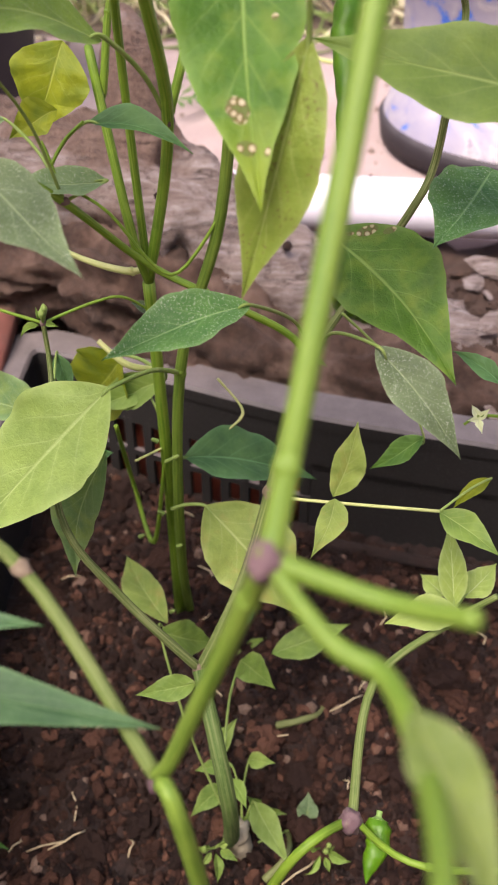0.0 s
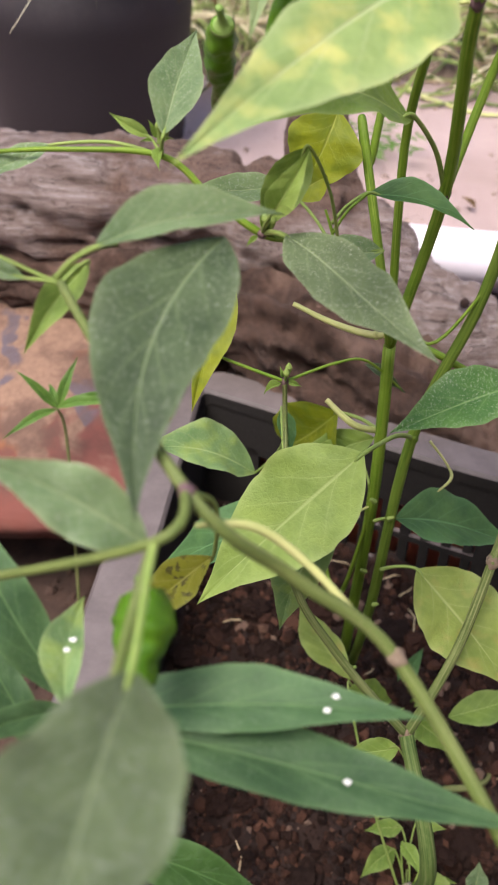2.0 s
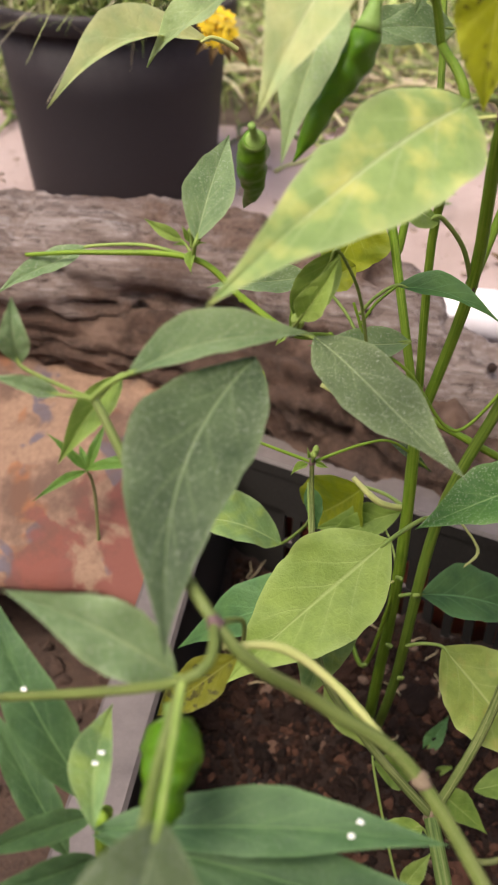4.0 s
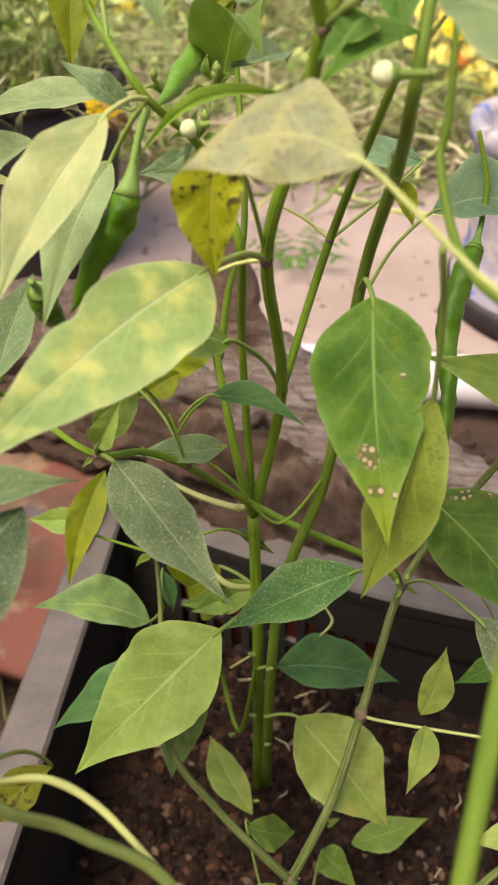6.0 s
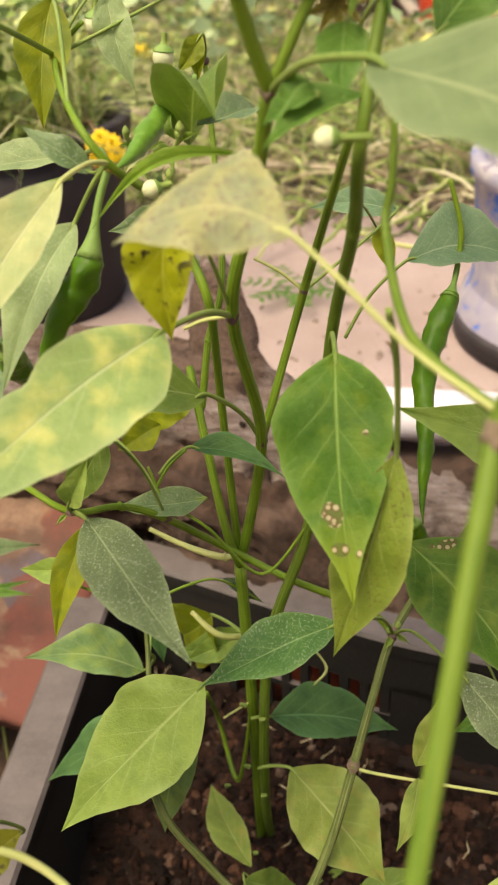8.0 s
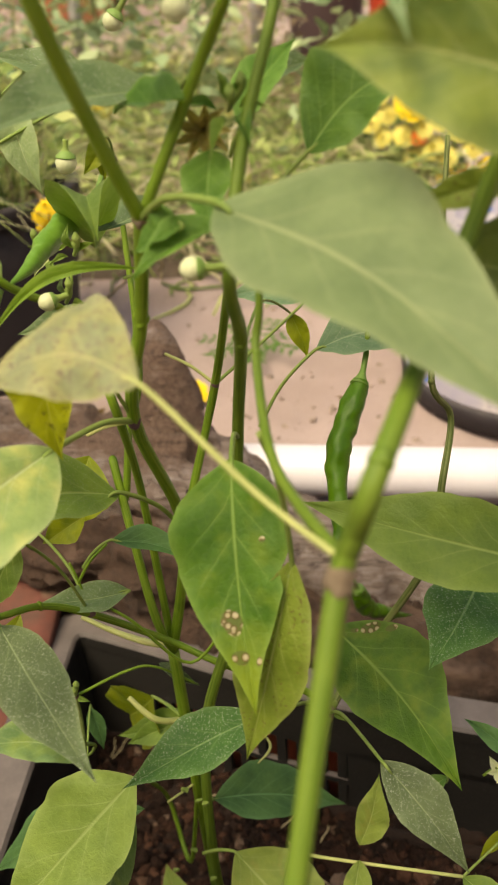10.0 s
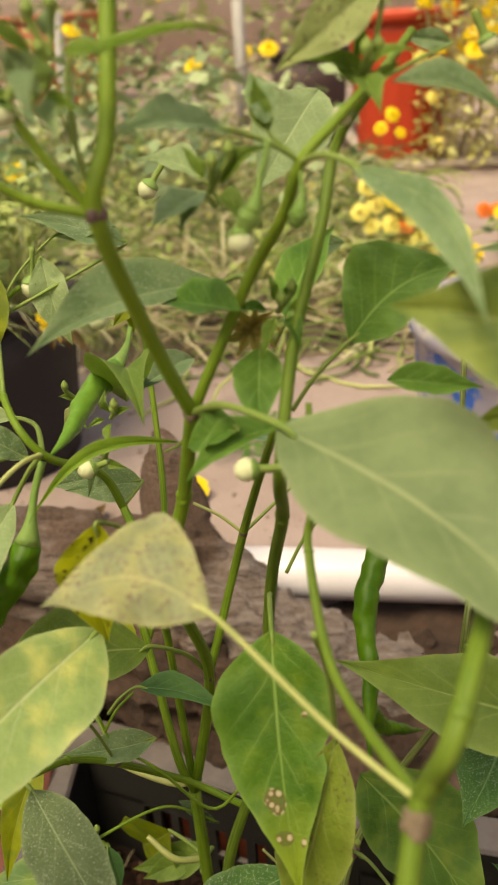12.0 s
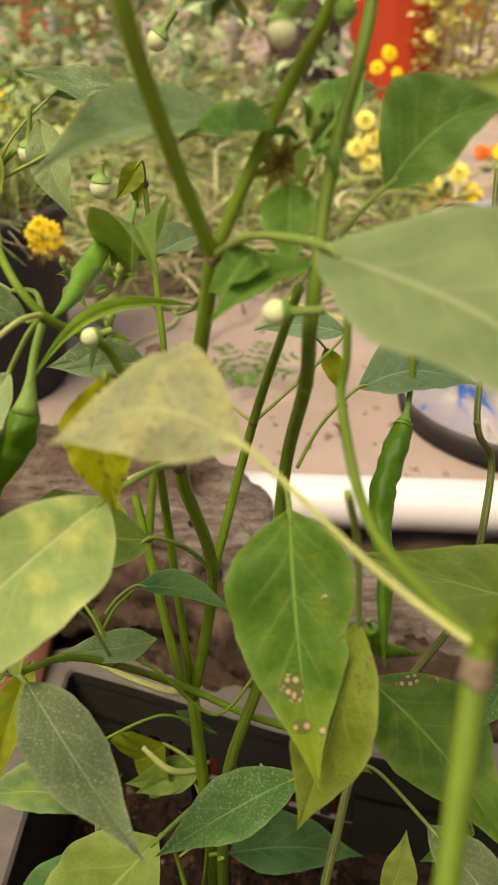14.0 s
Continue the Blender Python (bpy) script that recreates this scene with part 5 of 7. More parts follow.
for k, (x, y, h) in enumerate(((-0.66, 2.15, 0.34), (-0.52, 1.92, 0.26), (-0.80, 2.45, 0.42), (-0.38, 2.30, 0.24), (-0.60, 2.75, 0.36), (-0.22, 2.55, 0.25), (-0.95, 2.9, 0.40), (-0.05, 2.20, 0.17), (-0.46, 1.62, 0.15), (-0.30, 2.95, 0.30))):
    leafy_weed(x, y, h, 70 + k, LEAVES[("greyteal", "grey", "sage")[k % 3]])


def flower_head(parent, at, r, material, tilt=(0, -0.5, 0.85), petals=13):
    """A daisy or marigold head: two rings of petals round a small cushion."""
    rnd = random.Random(int(at[0] * 1e4) + int(at[1] * 1e3) + petals)
    turn = Vector((0, 0, 1)).rotation_difference(Vector(tilt)).to_matrix()
    verts, faces = [], []
    for ring, (rr, up) in enumerate(((1.0, 0.10), (0.75, 0.28), (0.45, 0.42))):
        for k in range(petals):
            a = 6.283 * (k + 0.5 * ring) / petals + rnd.uniform(-0.1, 0.1)
            d, s = Vector((math.cos(a), math.sin(a), 0)), Vector((-math.sin(a), math.cos(a), 0))
            i = len(verts)
            w = r * 0.24
            for p in (d * 0.10 * r, d * 0.55 * r * rr + s * w + Vector((0, 0, up * r)), d * r * rr + s * w * 0.7 + Vector((0, 0, up * r * 0.6)), d * r * rr - s * w * 0.7 + Vector((0, 0, up * r * 0.6)), d * 0.55 * r * rr - s * w + Vector((0, 0, up * r))):
                verts.append(Vector(at) + turn @ p)
            faces.append((i, i + 1, i + 2, i + 3, i + 4))
    return part("flower", (verts, [], faces), material, parent, "", False)


def flower_bush(x, y, h, n, seed, material=None, spread=0.12, dense=260, r=0.020, z0=None):
    rnd = random.Random(seed)
    z = height(x, y) if z0 is None else z0
    t = thing("marigold_plant", (x, y, z), "straggly flowering plant with yellow heads and withered leaves", "plant", "flowering plants behind")
    part("foliage", small_leaves(dense, seed, disc_zone(x, y, spread), 0.022, 0.02, h * 0.9, lambda a, b: z), WEED_P if seed in (31, 32) else WEED_B if rnd.random() < 0.6 else WEED_A, t)
    for k in range(n):
        a, q = rnd.uniform(0, 6.28), spread * math.sqrt(rnd.random())
        top = (x + q * math.cos(a), y + q * math.sin(a), z + h * rnd.uniform(0.55, 1.05))
        line = smooth_line([(x + 0.3 * q * math.cos(a), y + 0.3 * q * math.sin(a), z, 0.0018), (x + 0.7 * q * math.cos(a), y + 0.7 * q * math.sin(a), z + (top[2] - z) * 0.55, 0.0015), (*top, 0.0012)], 5)
        part("flower_stalk", tube(line, 6), WEED_A, t)
        pick = material or (YELLOW if rnd.random() < 0.85 else ORANGE)
        flower_head(t, top, r * rnd.uniform(0.7, 1.2), pick, (rnd.uniform(-0.5, 0.5), rnd.uniform(-1, -0.3), rnd.uniform(0.3, 1)))
    return t


flower_bush(0.43, 2.44, 0.50, 34, 31, None, 0.14, 1500, 0.022)
flower_bush(0.74, 2.55, 0.56, 22, 32, None, 0.2, 1500, 0.026)
# the near clump: crowded pale heads, two orange ones and one large yellow head
near = thing("marigold_plant", (0.19, 1.53, 0.455), "marigold plant with crowded pale yellow and orange heads", "plant", "flowering plants behind")
part("foliage", small_leaves(260, 33, disc_zone(0.195, 1.53, 0.09), 0.022, 0.0, 0.07, height), WEED_B, near)
for x, z, r, material in ((0.168, 0.593, 0.029, YELLOW), (0.116, 0.606, 0.015, LEMON), (0.128, 0.578, 0.016, LEMON), (0.104, 0.566, 0.015, LEMON), (0.122, 0.545, 0.016, LEMON), (0.155, 0.545, 0.018, LEMON), (0.185, 0.556, 0.018, LEMON), (0.208, 0.567, 0.019, LEMON), (0.200, 0.525, 0.020, LEMON), (0.222, 0.508, 0.018, LEMON), (0.170, 0.512, 0.017, LEMON), (0.240, 0.548, 0.017, LEMON), (0.262, 0.522, 0.018, LEMON), (0.178, 0.543, 0.015, ORANGE), (0.250, 0.476, 0.020, ORANGE), (0.222, 0.478, 0.016, YELLOW), (0.285, 0.490, 0.017, YELLOW)):
    part("flower_stalk", tube(smooth_line([(0.19 + 0.4 * (x - 0.19), 1.53, 0.455, 0.0018), (x, 1.525, 0.455 + 0.6 * (z - 0.455), 0.0015), (x, 1.505, z, 0.0012)], 5), 6), WEED_A, near)
    flower_head(near, (x, 1.50, z), r, material, (math.sin(x * 300) * 0.4, -0.9, 0.45), 14)
flower_bush(0.42, 1.60, 0.08, 9, 35, None, 0.09, 260, 0.014)
flower_bush(-0.55, 2.7, 0.45, 2, 36, None, 0.22, 500, 0.026)
flower_bush(-0.20, 2.6, 0.30, 2, 37, YELLOW, 0.2, 400, 0.024)
flower_bush(-0.9, 3.1, 0.5, 2, 38, ORANGE, 0.25, 500, 0.03)
flower_bush(-0.1, 3.2, 0.35, 1, 39, YELLOW, 0.2, 500, 0.026)


def lone_flower(heads, foot, label, r, material):
    """A few heads on thin withered stalks from one foot."""
    t = thing("marigold_plant", foot, label, "plant", "flowering plants behind")
    for k, top in enumerate(heads):
        low = Vector(foot)
        bend = low.lerp(Vector(top), 0.55) + Vector((0.012 * (-1) ** k, 0.01, 0))
        part("flower_stalk", tube(smooth_line([(*low, 0.0020), (*bend, 0.0017), (*top, 0.0013)], 6), 6), BROWN, t)
        flower_head(t, (top[0], top[1] - 0.004, top[2]), r * (1.0 - 0.12 * (k % 3)), material, (0.3 * (-1) ** k, -0.85, 0.5), 12)
    return t


lone_flower(((0.238, 2.420, 0.596), (0.211, 2.420, 0.565), (0.259, 2.420, 0.552)), (0.235, 2.43, 0.457), "thin withered stalk with small yellow heads before the red bucket", 0.020, YELLOW)
lone_flower(((0.304, 2.400, 0.720), (0.341, 2.400, 0.710), (0.332, 2.400, 0.633), (0.373, 2.400, 0.671), (0.398, 2.400, 0.711), (0.350, 2.400, 0.524)), (0.36, 2.42, 0.457), "withered marigold stalks with pale yellow heads beside the bucket", 0.021, LEMON)
lone_flower(((0.427, 2.400, 0.682),), (0.40, 2.42, 0.457), "orange marigold head on a withered stalk", 0.022, ORANGE)
lone_flower(((-0.450, 2.10, 0.512), (-0.480, 2.11, 0.517)), (-0.45, 2.12, 0.457), "low yellow marigold heads among the weeds", 0.020, YELLOW)
lone_flower(((-0.630, 2.10, 0.560),), (-0.63, 2.12, 0.457), "yellow marigold head among the weeds", 0.026, YELLOW)
lone_flower(((0.375, 1.90, 0.468), (0.402, 1.91, 0.466)), (0.39, 1.93, 0.457), "low orange marigold heads on the ground", 0.017, ORANGE)
# one head leaning over the black pot, one fallen on the sand
lean = thing("marigold_plant", (-0.255, 0.90, 0.640), "yellow marigold head with brown withered florets leaning over the black pot", "plant")
part("flower_stalk", tube(smooth_line([(-0.262, 0.90, 0.632, 0.002), (-0.235, 0.86, 0.652, 0.0018), (-0.217, 0.83, 0.640, 0.0016)], 6), 6), BROWN, lean)
for k, (dx, dz) in enumerate(((0, 0), (0.010, 0.010), (-0.010, 0.008), (0.004, -0.012), (-0.008, -0.008), (-0.002, 0.016), (0.013, -0.002))):
    flower_head(lean, (-0.211 + dx * 0.8, 0.815, 0.636 + dz * 0.8), 0.0085, YELLOW, (dx * 20, -0.9, 0.4 + dz * 20), 9)
for k, (dx, dz) in enumerate(((-0.014, -0.016), (-0.004, -0.024), (0.010, -0.022), (0.018, -0.014), (0.022, -0.026))):
    ob = blade("withered_leaf", leaf_shape((-0.211 + dx * 0.4, 0.818, 0.630), (-0.211 + dx * 1.3, 0.812, 0.632 + dz), 0.4, (0.2, -0.9, 0.3), 0.2, 0.7, 610 + k), LEAVES["brown"], lean)
fallen = thing("fallen_flower", (-0.097, 0.800, 0.462), "orange yellow marigold head lying on the sand", "flower")
flower_head(fallen, (-0.097, 0.800, 0.467), 0.014, YELLOW, (0.1, -0.6, 0.7), 14)

# dry sticks across the edge of the weed bed
STICK = rough_mat("dry stick", (0.34, 0.26, 0.18), (0.52, 0.43, 0.32), 30, 300, 0.85)
for pts in (((-0.33, 1.30, 0.488), (-0.18, 1.29, 0.494), (-0.04, 1.275, 0.490), (0.06, 1.27, 0.482)), ((-0.22, 1.27, 0.478), (-0.14, 1.36, 0.492), (-0.08, 1.47, 0.510)), ((-0.52, 1.62, 0.49), (-0.38, 1.52, 0.52), (-0.25, 1.50, 0.50))):
    line = smooth_line([(*q, 0.0060 - 0.0008 * k) for k, q in enumerate(pts)], 7)
    tagged(part("dry_stick", tube(line, 9, 0.25, 5), STICK), "bleached dry stick lying over the weeds", "stick", "dry sticks in the weeds")


def tangle(count, seed):
    """Thin weed stems that wander and arch over one another."""
    rnd = random.Random(seed)
    verts, faces = [], []
    for _ in range(count):
        x, y = rnd.uniform(-0.9, 0.20), rnd.uniform(1.15, 2.5)
        p, a, up = Vector((x, y, height(x, y))), rnd.uniform(0, 6.28), rnd.uniform(0.4, 1.4)
        line = []
        for k in range(9):
            line.append(np.array([*p, rnd.uniform(0.0012, 0.0026)]))
            a += rnd.uniform(-0.7, 0.7)
            up -= rnd.uniform(0.10, 0.34)
            p = p + Vector((math.cos(a), math.sin(a), up)) * rnd.uniform(0.014, 0.030)
            p.z = max(p.z, height(p.x, p.y) + 0.004)
        v, _, f = tube(line, 5)
        k = len(verts)
        verts.extend(v)
        faces.extend(tuple(i + k for i in face) for face in f)
    return verts, [], faces


tagged(part("weed_stems", tangle(1300, 51), WEED_B), "tangle of thin arching weed stems", "weeds", kind="stuff")
tagged(part("dry_stems", tangle(800, 52), WEED_A), "tangle of thin dry weed stems", "weeds", kind="stuff")

# a ferny seedling on the sand
fern = thing("fern_weed", (-0.047, 0.905, 0.455), "small dark green ferny weed on the sand", "weed")
for k in range(7):
    a = 6.283 * k / 7 + 0.3
    for s in range(1, 6):
        for e in (-1, 1):
            p = Vector((-0.047 + 0.010 * s * math.cos(a), 0.905 + 0.010 * s * math.sin(a), 0.462 + 0.006 * s - 0.0007 * s * s))
            q = p + Vector((math.cos(a + e * 1.1), math.sin(a + e * 1.1), -0.1)) * 0.016
            leaf(fern, "weed", tuple(p), tuple(q), 0.34, (0, -0.3, 0.95), 0.03, 0.1, None)

for x, y, h in ((-0.157, 2.90, 0.42), (-0.688, 2.90, 0.42)):
    q = bmesh.new()
    bmesh.ops.create_cube(q, size=1)
    bmesh.ops.scale(q, vec=(0.034, 0.034, h), verts=q.verts)
    bmesh.ops.bevel(q, geom=q.edges[:], offset=0.006, segments=2, affect="EDGES")
    bmesh.ops.translate(q, vec=(x, y, 0.455 + h / 2), verts=q.verts)
    tagged(part("post", q, POST), "weathered grey wooden post among the weeds", "post", "garden posts")

# a garden wall closes the distance
WALLM = rough_mat("stained garden wall", (0.42, 0.315, 0.28), (0.62, 0.50, 0.46), 2.0, 60, 0.9, 0.6, 0.01)
gw = bmesh.new()
bmesh.ops.create_cube(gw, size=1)
bmesh.ops.scale(gw, vec=(14, 0.2, 1.5), verts=gw.verts)
bmesh.ops.translate(gw, vec=(0, 6.2, 1.1), verts=gw.verts)
tagged(part("wall_back", gw, WALLM), "stained brown garden wall behind the plants", "wall", kind="structure")

# three walls added out of view to hold back light from the low sky
for nm, sx, sy, px, py in (("unseen_wall_south", 9, 0.2, 0, -2.6), ("unseen_wall_west", 0.2, 9, -4.5, 1.8), ("unseen_wall_east", 0.2, 9, 4.5, 1.8)):
    gw = bmesh.new()
    bmesh.ops.create_cube(gw, size=1)
    bmesh.ops.scale(gw, vec=(sx, sy, 2.2), verts=gw.verts)
    bmesh.ops.translate(gw, vec=(px, py, 1.3), verts=gw.verts)
    tagged(part(nm, gw, WALLM), "added plain wall out of view that blocks low sky light", "wall", kind="structure")

# ---- the pepper plants ----
A = thing("pepper_plant", (-0.01, 0.24, 0.29), "chilli pepper plant with a woody forked trunk in the crate", "plant", "pepper plants in the crate")
B = thing("pepper_plant", (-0.037, 0.325, 0.29), "tall chilli pepper plant with green stems, spotted leaves and buds", "plant", "pepper plants in the crate")
C = thing("pepper_plant", (0.02, 0.10, 0.29), "chilli pepper plant with thick green stem and purple joints", "plant", "pepper plants in the crate")
D = thing("pepper_plant", (-0.06, 0.12, 0.29), "chilli pepper shoot with dusty leaves and a green pod", "plant", "pepper plants in the crate")
E = thing("narrow_leaved_plant", (-0.14, 0.16, 0.27), "plant with long narrow dark green leaves with white specks", "plant")
F = thing("pepper_plant", (-0.05, 0.34, 0.29), "chilli pepper branch with yellowing leaves and hanging green pods", "plant", "pepper plants in the crate")
G = thing("seedling_clump", (0.0, 0.24, 0.29), "low seedlings with small leaves on the soil", "seedlings")
R = thing("pepper_plant", (0.10, 0.22, 0.29), "young chilli pepper shoot with pale leaves and white flower", "plant", "pepper plants in the crate")
N = thing("weed", (-0.25, 0.42, 0.30), "thin leaved green weed beside the crate", "weed")
stem(B, "green", (-0.0415, 0.3690, 0.3250, 0.0050), (-0.0374, 0.3387, 0.4863, 0.0044), (-0.0387, 0.3363, 0.5775, 0.0042))
stem(B, "green", (-0.0387, 0.3363, 0.5775, 0.0036), (-0.0259, 0.3319, 0.6467, 0.0036), (-0.0289, 0.2926, 0.7196, 0.0034), (-0.0196, 0.2816, 0.7592, 0.0033), (-0.0124, 0.2668, 0.7932, 0.0032))
stem(B, "light", (-0.0124, 0.2668, 0.7932, 0.0030), (-0.0184, 0.2550, 0.8178, 0.0029), (-0.0237, 0.2368, 0.8527, 0.0030), (-0.0209, 0.2447, 0.8679, 0.0030), (-0.0197, 0.2585, 0.8951, 0.0030))
stem(B, "light", (-0.0124, 0.2668, 0.7932, 0.0024), (0.0044, 0.2736, 0.8266, 0.0024), (0.0138, 0.2655, 0.8436, 0.0023), (0.0187, 0.2610, 0.8569, 0.0022), (0.0264, 0.2653, 0.8642, 0.0020), (0.0337, 0.2694, 0.8709, 0.0018))
stem(B, "lush", (-0.0355, 0.3710, 0.3250, 0.0042), (-0.0321, 0.3291, 0.4268, 0.0040), (-0.0255, 0.3187, 0.5436, 0.0038), (-0.0064, 0.3191, 0.6159, 0.0036), (0.0022, 0.3098, 0.7024, 0.0032), (0.0094, 0.2788, 0.7528, 0.0031), (0.0105, 0.2543, 0.7807, 0.0028), (0.0150, 0.2675, 0.8101, 0.0026), (0.0232, 0.2807, 0.8375, 0.0024), (0.0277, 0.2903, 0.8558, 0.0022), (0.0370, 0.2840, 0.8706, 0.0019), (0.0465, 0.2902, 0.8812, 0.0017))
stem(B, "green", (-0.0259, 0.3319, 0.6467, 0.0026), (-0.0089, 0.3437, 0.7063, 0.0026), (0.0081, 0.2886, 0.7769, 0.0020))
stem(B, "green", (-0.0387, 0.3363, 0.5775, 0.0030), (-0.0438, 0.3324, 0.6043, 0.0030), (-0.0581, 0.3601, 0.6621, 0.0028), (-0.0541, 0.3550, 0.6474, 0.0026), (-0.0501, 0.3630, 0.6757, 0.0024), (-0.0439, 0.3738, 0.7039, 0.0022), (-0.0509, 0.4092, 0.7769, 0.0016))
stem(A, "trunk", (-0.0037, 0.2461, 0.2830, 0.0068), (-0.0014, 0.2133, 0.3845, 0.0058), (-0.0157, 0.2501, 0.4305, 0.0052))
stem(A, "bark", (-0.0157, 0.2501, 0.4305, 0.0034), (-0.0499, 0.2582, 0.4709, 0.0029), (-0.0717, 0.2679, 0.5073, 0.0025), (-0.0793, 0.3114, 0.5453, 0.0018), (-0.0811, 0.3187, 0.5672, 0.0016))
stem(A, "bark", (-0.0157, 0.2501, 0.4305, 0.0036), (0.0021, 0.2710, 0.4645, 0.0034), (0.0137, 0.2926, 0.5000, 0.0033), (0.0217, 0.3123, 0.5221, 0.0031), (0.0306, 0.3316, 0.5437, 0.0030), (0.0473, 0.3488, 0.5643, 0.0027), (0.0692, 0.3476, 0.6065, 0.0026), (0.0767, 0.3525, 0.6235, 0.0026), (0.0786, 0.3497, 0.6549, 0.0024), (0.0833, 0.3671, 0.6761, 0.0022), (0.0735, 0.3547, 0.6990, 0.0020), (0.0775, 0.3745, 0.7334, 0.0018), (0.0820, 0.4015, 0.7805, 0.0016))
stem(A, "green", (0.0306, 0.3316, 0.5437, 0.0026), (0.0180, 0.3328, 0.5570, 0.0026), (-0.0142, 0.3262, 0.5784, 0.0025), (-0.0387, 0.3285, 0.5909, 0.0024), (-0.0618, 0.3057, 0.6261, 0.0024), (-0.0754, 0.2919, 0.6421, 0.0021), (-0.0877, 0.2739, 0.6528, 0.0020), (-0.1040, 0.2748, 0.6637, 0.0018), (-0.1200, 0.2764, 0.6755, 0.0016), (-0.1509, 0.2729, 0.6770, 0.0013), (-0.1731, 0.2690, 0.6763, 0.0010))
leaf(A, "lime", (-0.0468, 0.2790, 0.5637), (-0.1074, 0.2478, 0.5043), 0.561, (-0.27, -0.71, 0.65), 0.05, 0.18, (-0.0255, 0.3187, 0.5436), 0.98, (0.31, 0.65), 0.004)
leaf(A, "dark", (0.0068, 0.2749, 0.6032), (-0.0413, 0.2456, 0.5984), 0.459, (0.13, -0.37, 0.92), 0.05, 0.25, (0.0306, 0.3316, 0.5437), 0.93, (0.46, 0.65), 0.010)
leaf(B, "spot", (0.0046, 0.2701, 0.7182), (0.0116, 0.2214, 0.6615), 0.575, (-0.06, -0.76, 0.65), 0.05, 0.14, (0.0022, 0.3098, 0.7024), 0.91, (0.29, 0.65), 0.017)
leaf(C, "olive", (0.0227, 0.2445, 0.6995), (0.0053, 0.2322, 0.6294), 0.326, (-0.20, -0.96, 0.22), 0.05, 0.18, (0.0180, 0.2260, 0.7520), 1.17, (0.42, 0.65), -0.017)
leaf(B, "limer", (-0.0160, 0.3049, 0.4794), (0.0299, 0.2737, 0.4396), 0.696, (0.27, -0.58, 0.77), 0.05, 0.18, (-0.0319, 0.3073, 0.4742), 1.05, (0.41, 0.65), -0.012)
leaf(G, "mid", (0.0163, 0.3141, 0.3603), (0.0585, 0.3227, 0.3769), 0.484, (-0.26, -0.40, 0.88), 0.05, 0.18, None, 0.90, (0.43, 0.65), 0.016)
leaf(B, "teal", (-0.0538, 0.3232, 0.6490), (-0.0154, 0.3146, 0.6414), 0.193, (0.05, -0.54, 0.84), 0.05, 0.35, (-0.0665, 0.3207, 0.6372), 2.03, (0.31, 0.65), -0.064)
leaf(B, "sagel", (-0.0419, 0.3080, 0.6816), (-0.0966, 0.2504, 0.6920), 0.512, (0.51, -0.34, 0.79), 0.08, 0.18, (-0.0259, 0.3319, 0.6467), 0.64, (0.34, 0.65), 0.080)
leaf(B, "teal", (-0.0274, 0.3249, 0.4910), (0.0368, 0.3463, 0.4602), 0.385, (0.50, -0.34, 0.80), 0.05, 0.18, (-0.0363, 0.3277, 0.4857), 1.32, (0.34, 0.65), -0.040)
leaf(A, "limer", (0.0417, 0.2849, 0.5035), (0.0306, 0.2461, 0.5073), 0.291, (0.07, 0.08, 0.99), 0.05, 0.18, None, 1.47, (0.41, 0.65), -0.044)
leaf(A, "limer", (0.0423, 0.3029, 0.4886), (0.0518, 0.3148, 0.5229), 0.554, (-0.33, -0.86, 0.39), 0.05, 0.18, None, 0.73, (0.46, 0.65), 0.049)
leaf(B, "dustgrey", (-0.0792, 0.2650, 0.6565), (-0.0336, 0.2067, 0.6496), 0.368, (-0.14, -0.22, 0.97), 0.05, 0.1, (-0.0877, 0.2739, 0.6528), 0.93, (0.40, 0.65), 0.008)
leaf(A, "spotlow", (0.0329, 0.3107, 0.6141), (0.0783, 0.2598, 0.5813), 0.534, (-0.05, -0.57, 0.82), 0.05, 0.1, None, 1.27, (0.33, 0.65), -0.046)
leaf(A, "dustgrey", (0.0492, 0.2599, 0.5973), (0.0786, 0.2360, 0.5681), 0.418, (0.12, -0.70, 0.70), 0.05, 0.1, (0.0306, 0.3316, 0.5437), 1.14, (0.38, 0.65), -0.018)
leaf(A, "dark", (0.0924, 0.3213, 0.6338), (0.0666, 0.2756, 0.6250), 0.648, (0.07, -0.23, 0.97), 0.05, 0.18, None, 1.11, (0.46, 0.65), -0.024)
leaf(B, "big", (0.0115, 0.2298, 0.8070), (0.0723, 0.1679, 0.7828), 0.398, (-0.13, -0.47, 0.87), 0.05, 0.18, (-0.0124, 0.2668, 0.7932), 1.32, (0.33, 0.45), -0.030)
leaf(C, "greyyellow", (-0.0021, 0.1971, 0.7805), (-0.0414, 0.2084, 0.7745), 0.905, (-0.29, -0.60, 0.75), 0.06, -0.35, (0.0370, 0.1718, 0.7558), 0.58, (0.46, 0.65), 0.170)
leaf(B, "speck", (-0.0373, 0.2488, 0.7714), (-0.0396, 0.2493, 0.7318), 0.607, (0.06, -1.00, -0.02), 0.05, 0.18, (-0.0289, 0.2926, 0.7196), 0.77, (0.37, 0.65), 0.045)
leaf(B, "mottle", (-0.0428, 0.2532, 0.7331), (-0.0969, 0.1777, 0.7093), 0.303, (0.34, -0.50, 0.80), 0.05, 0.1, (-0.0289, 0.2926, 0.7196), 1.45, (0.27, 0.65), 0.020)
leaf(D, "dusty", (-0.0904, 0.2090, 0.6804), (-0.0968, 0.1306, 0.6558), 0.423, (0.18, -0.31, 0.93), 0.05, 0.1, None, 0.93, (0.37, 0.65), 0.100)
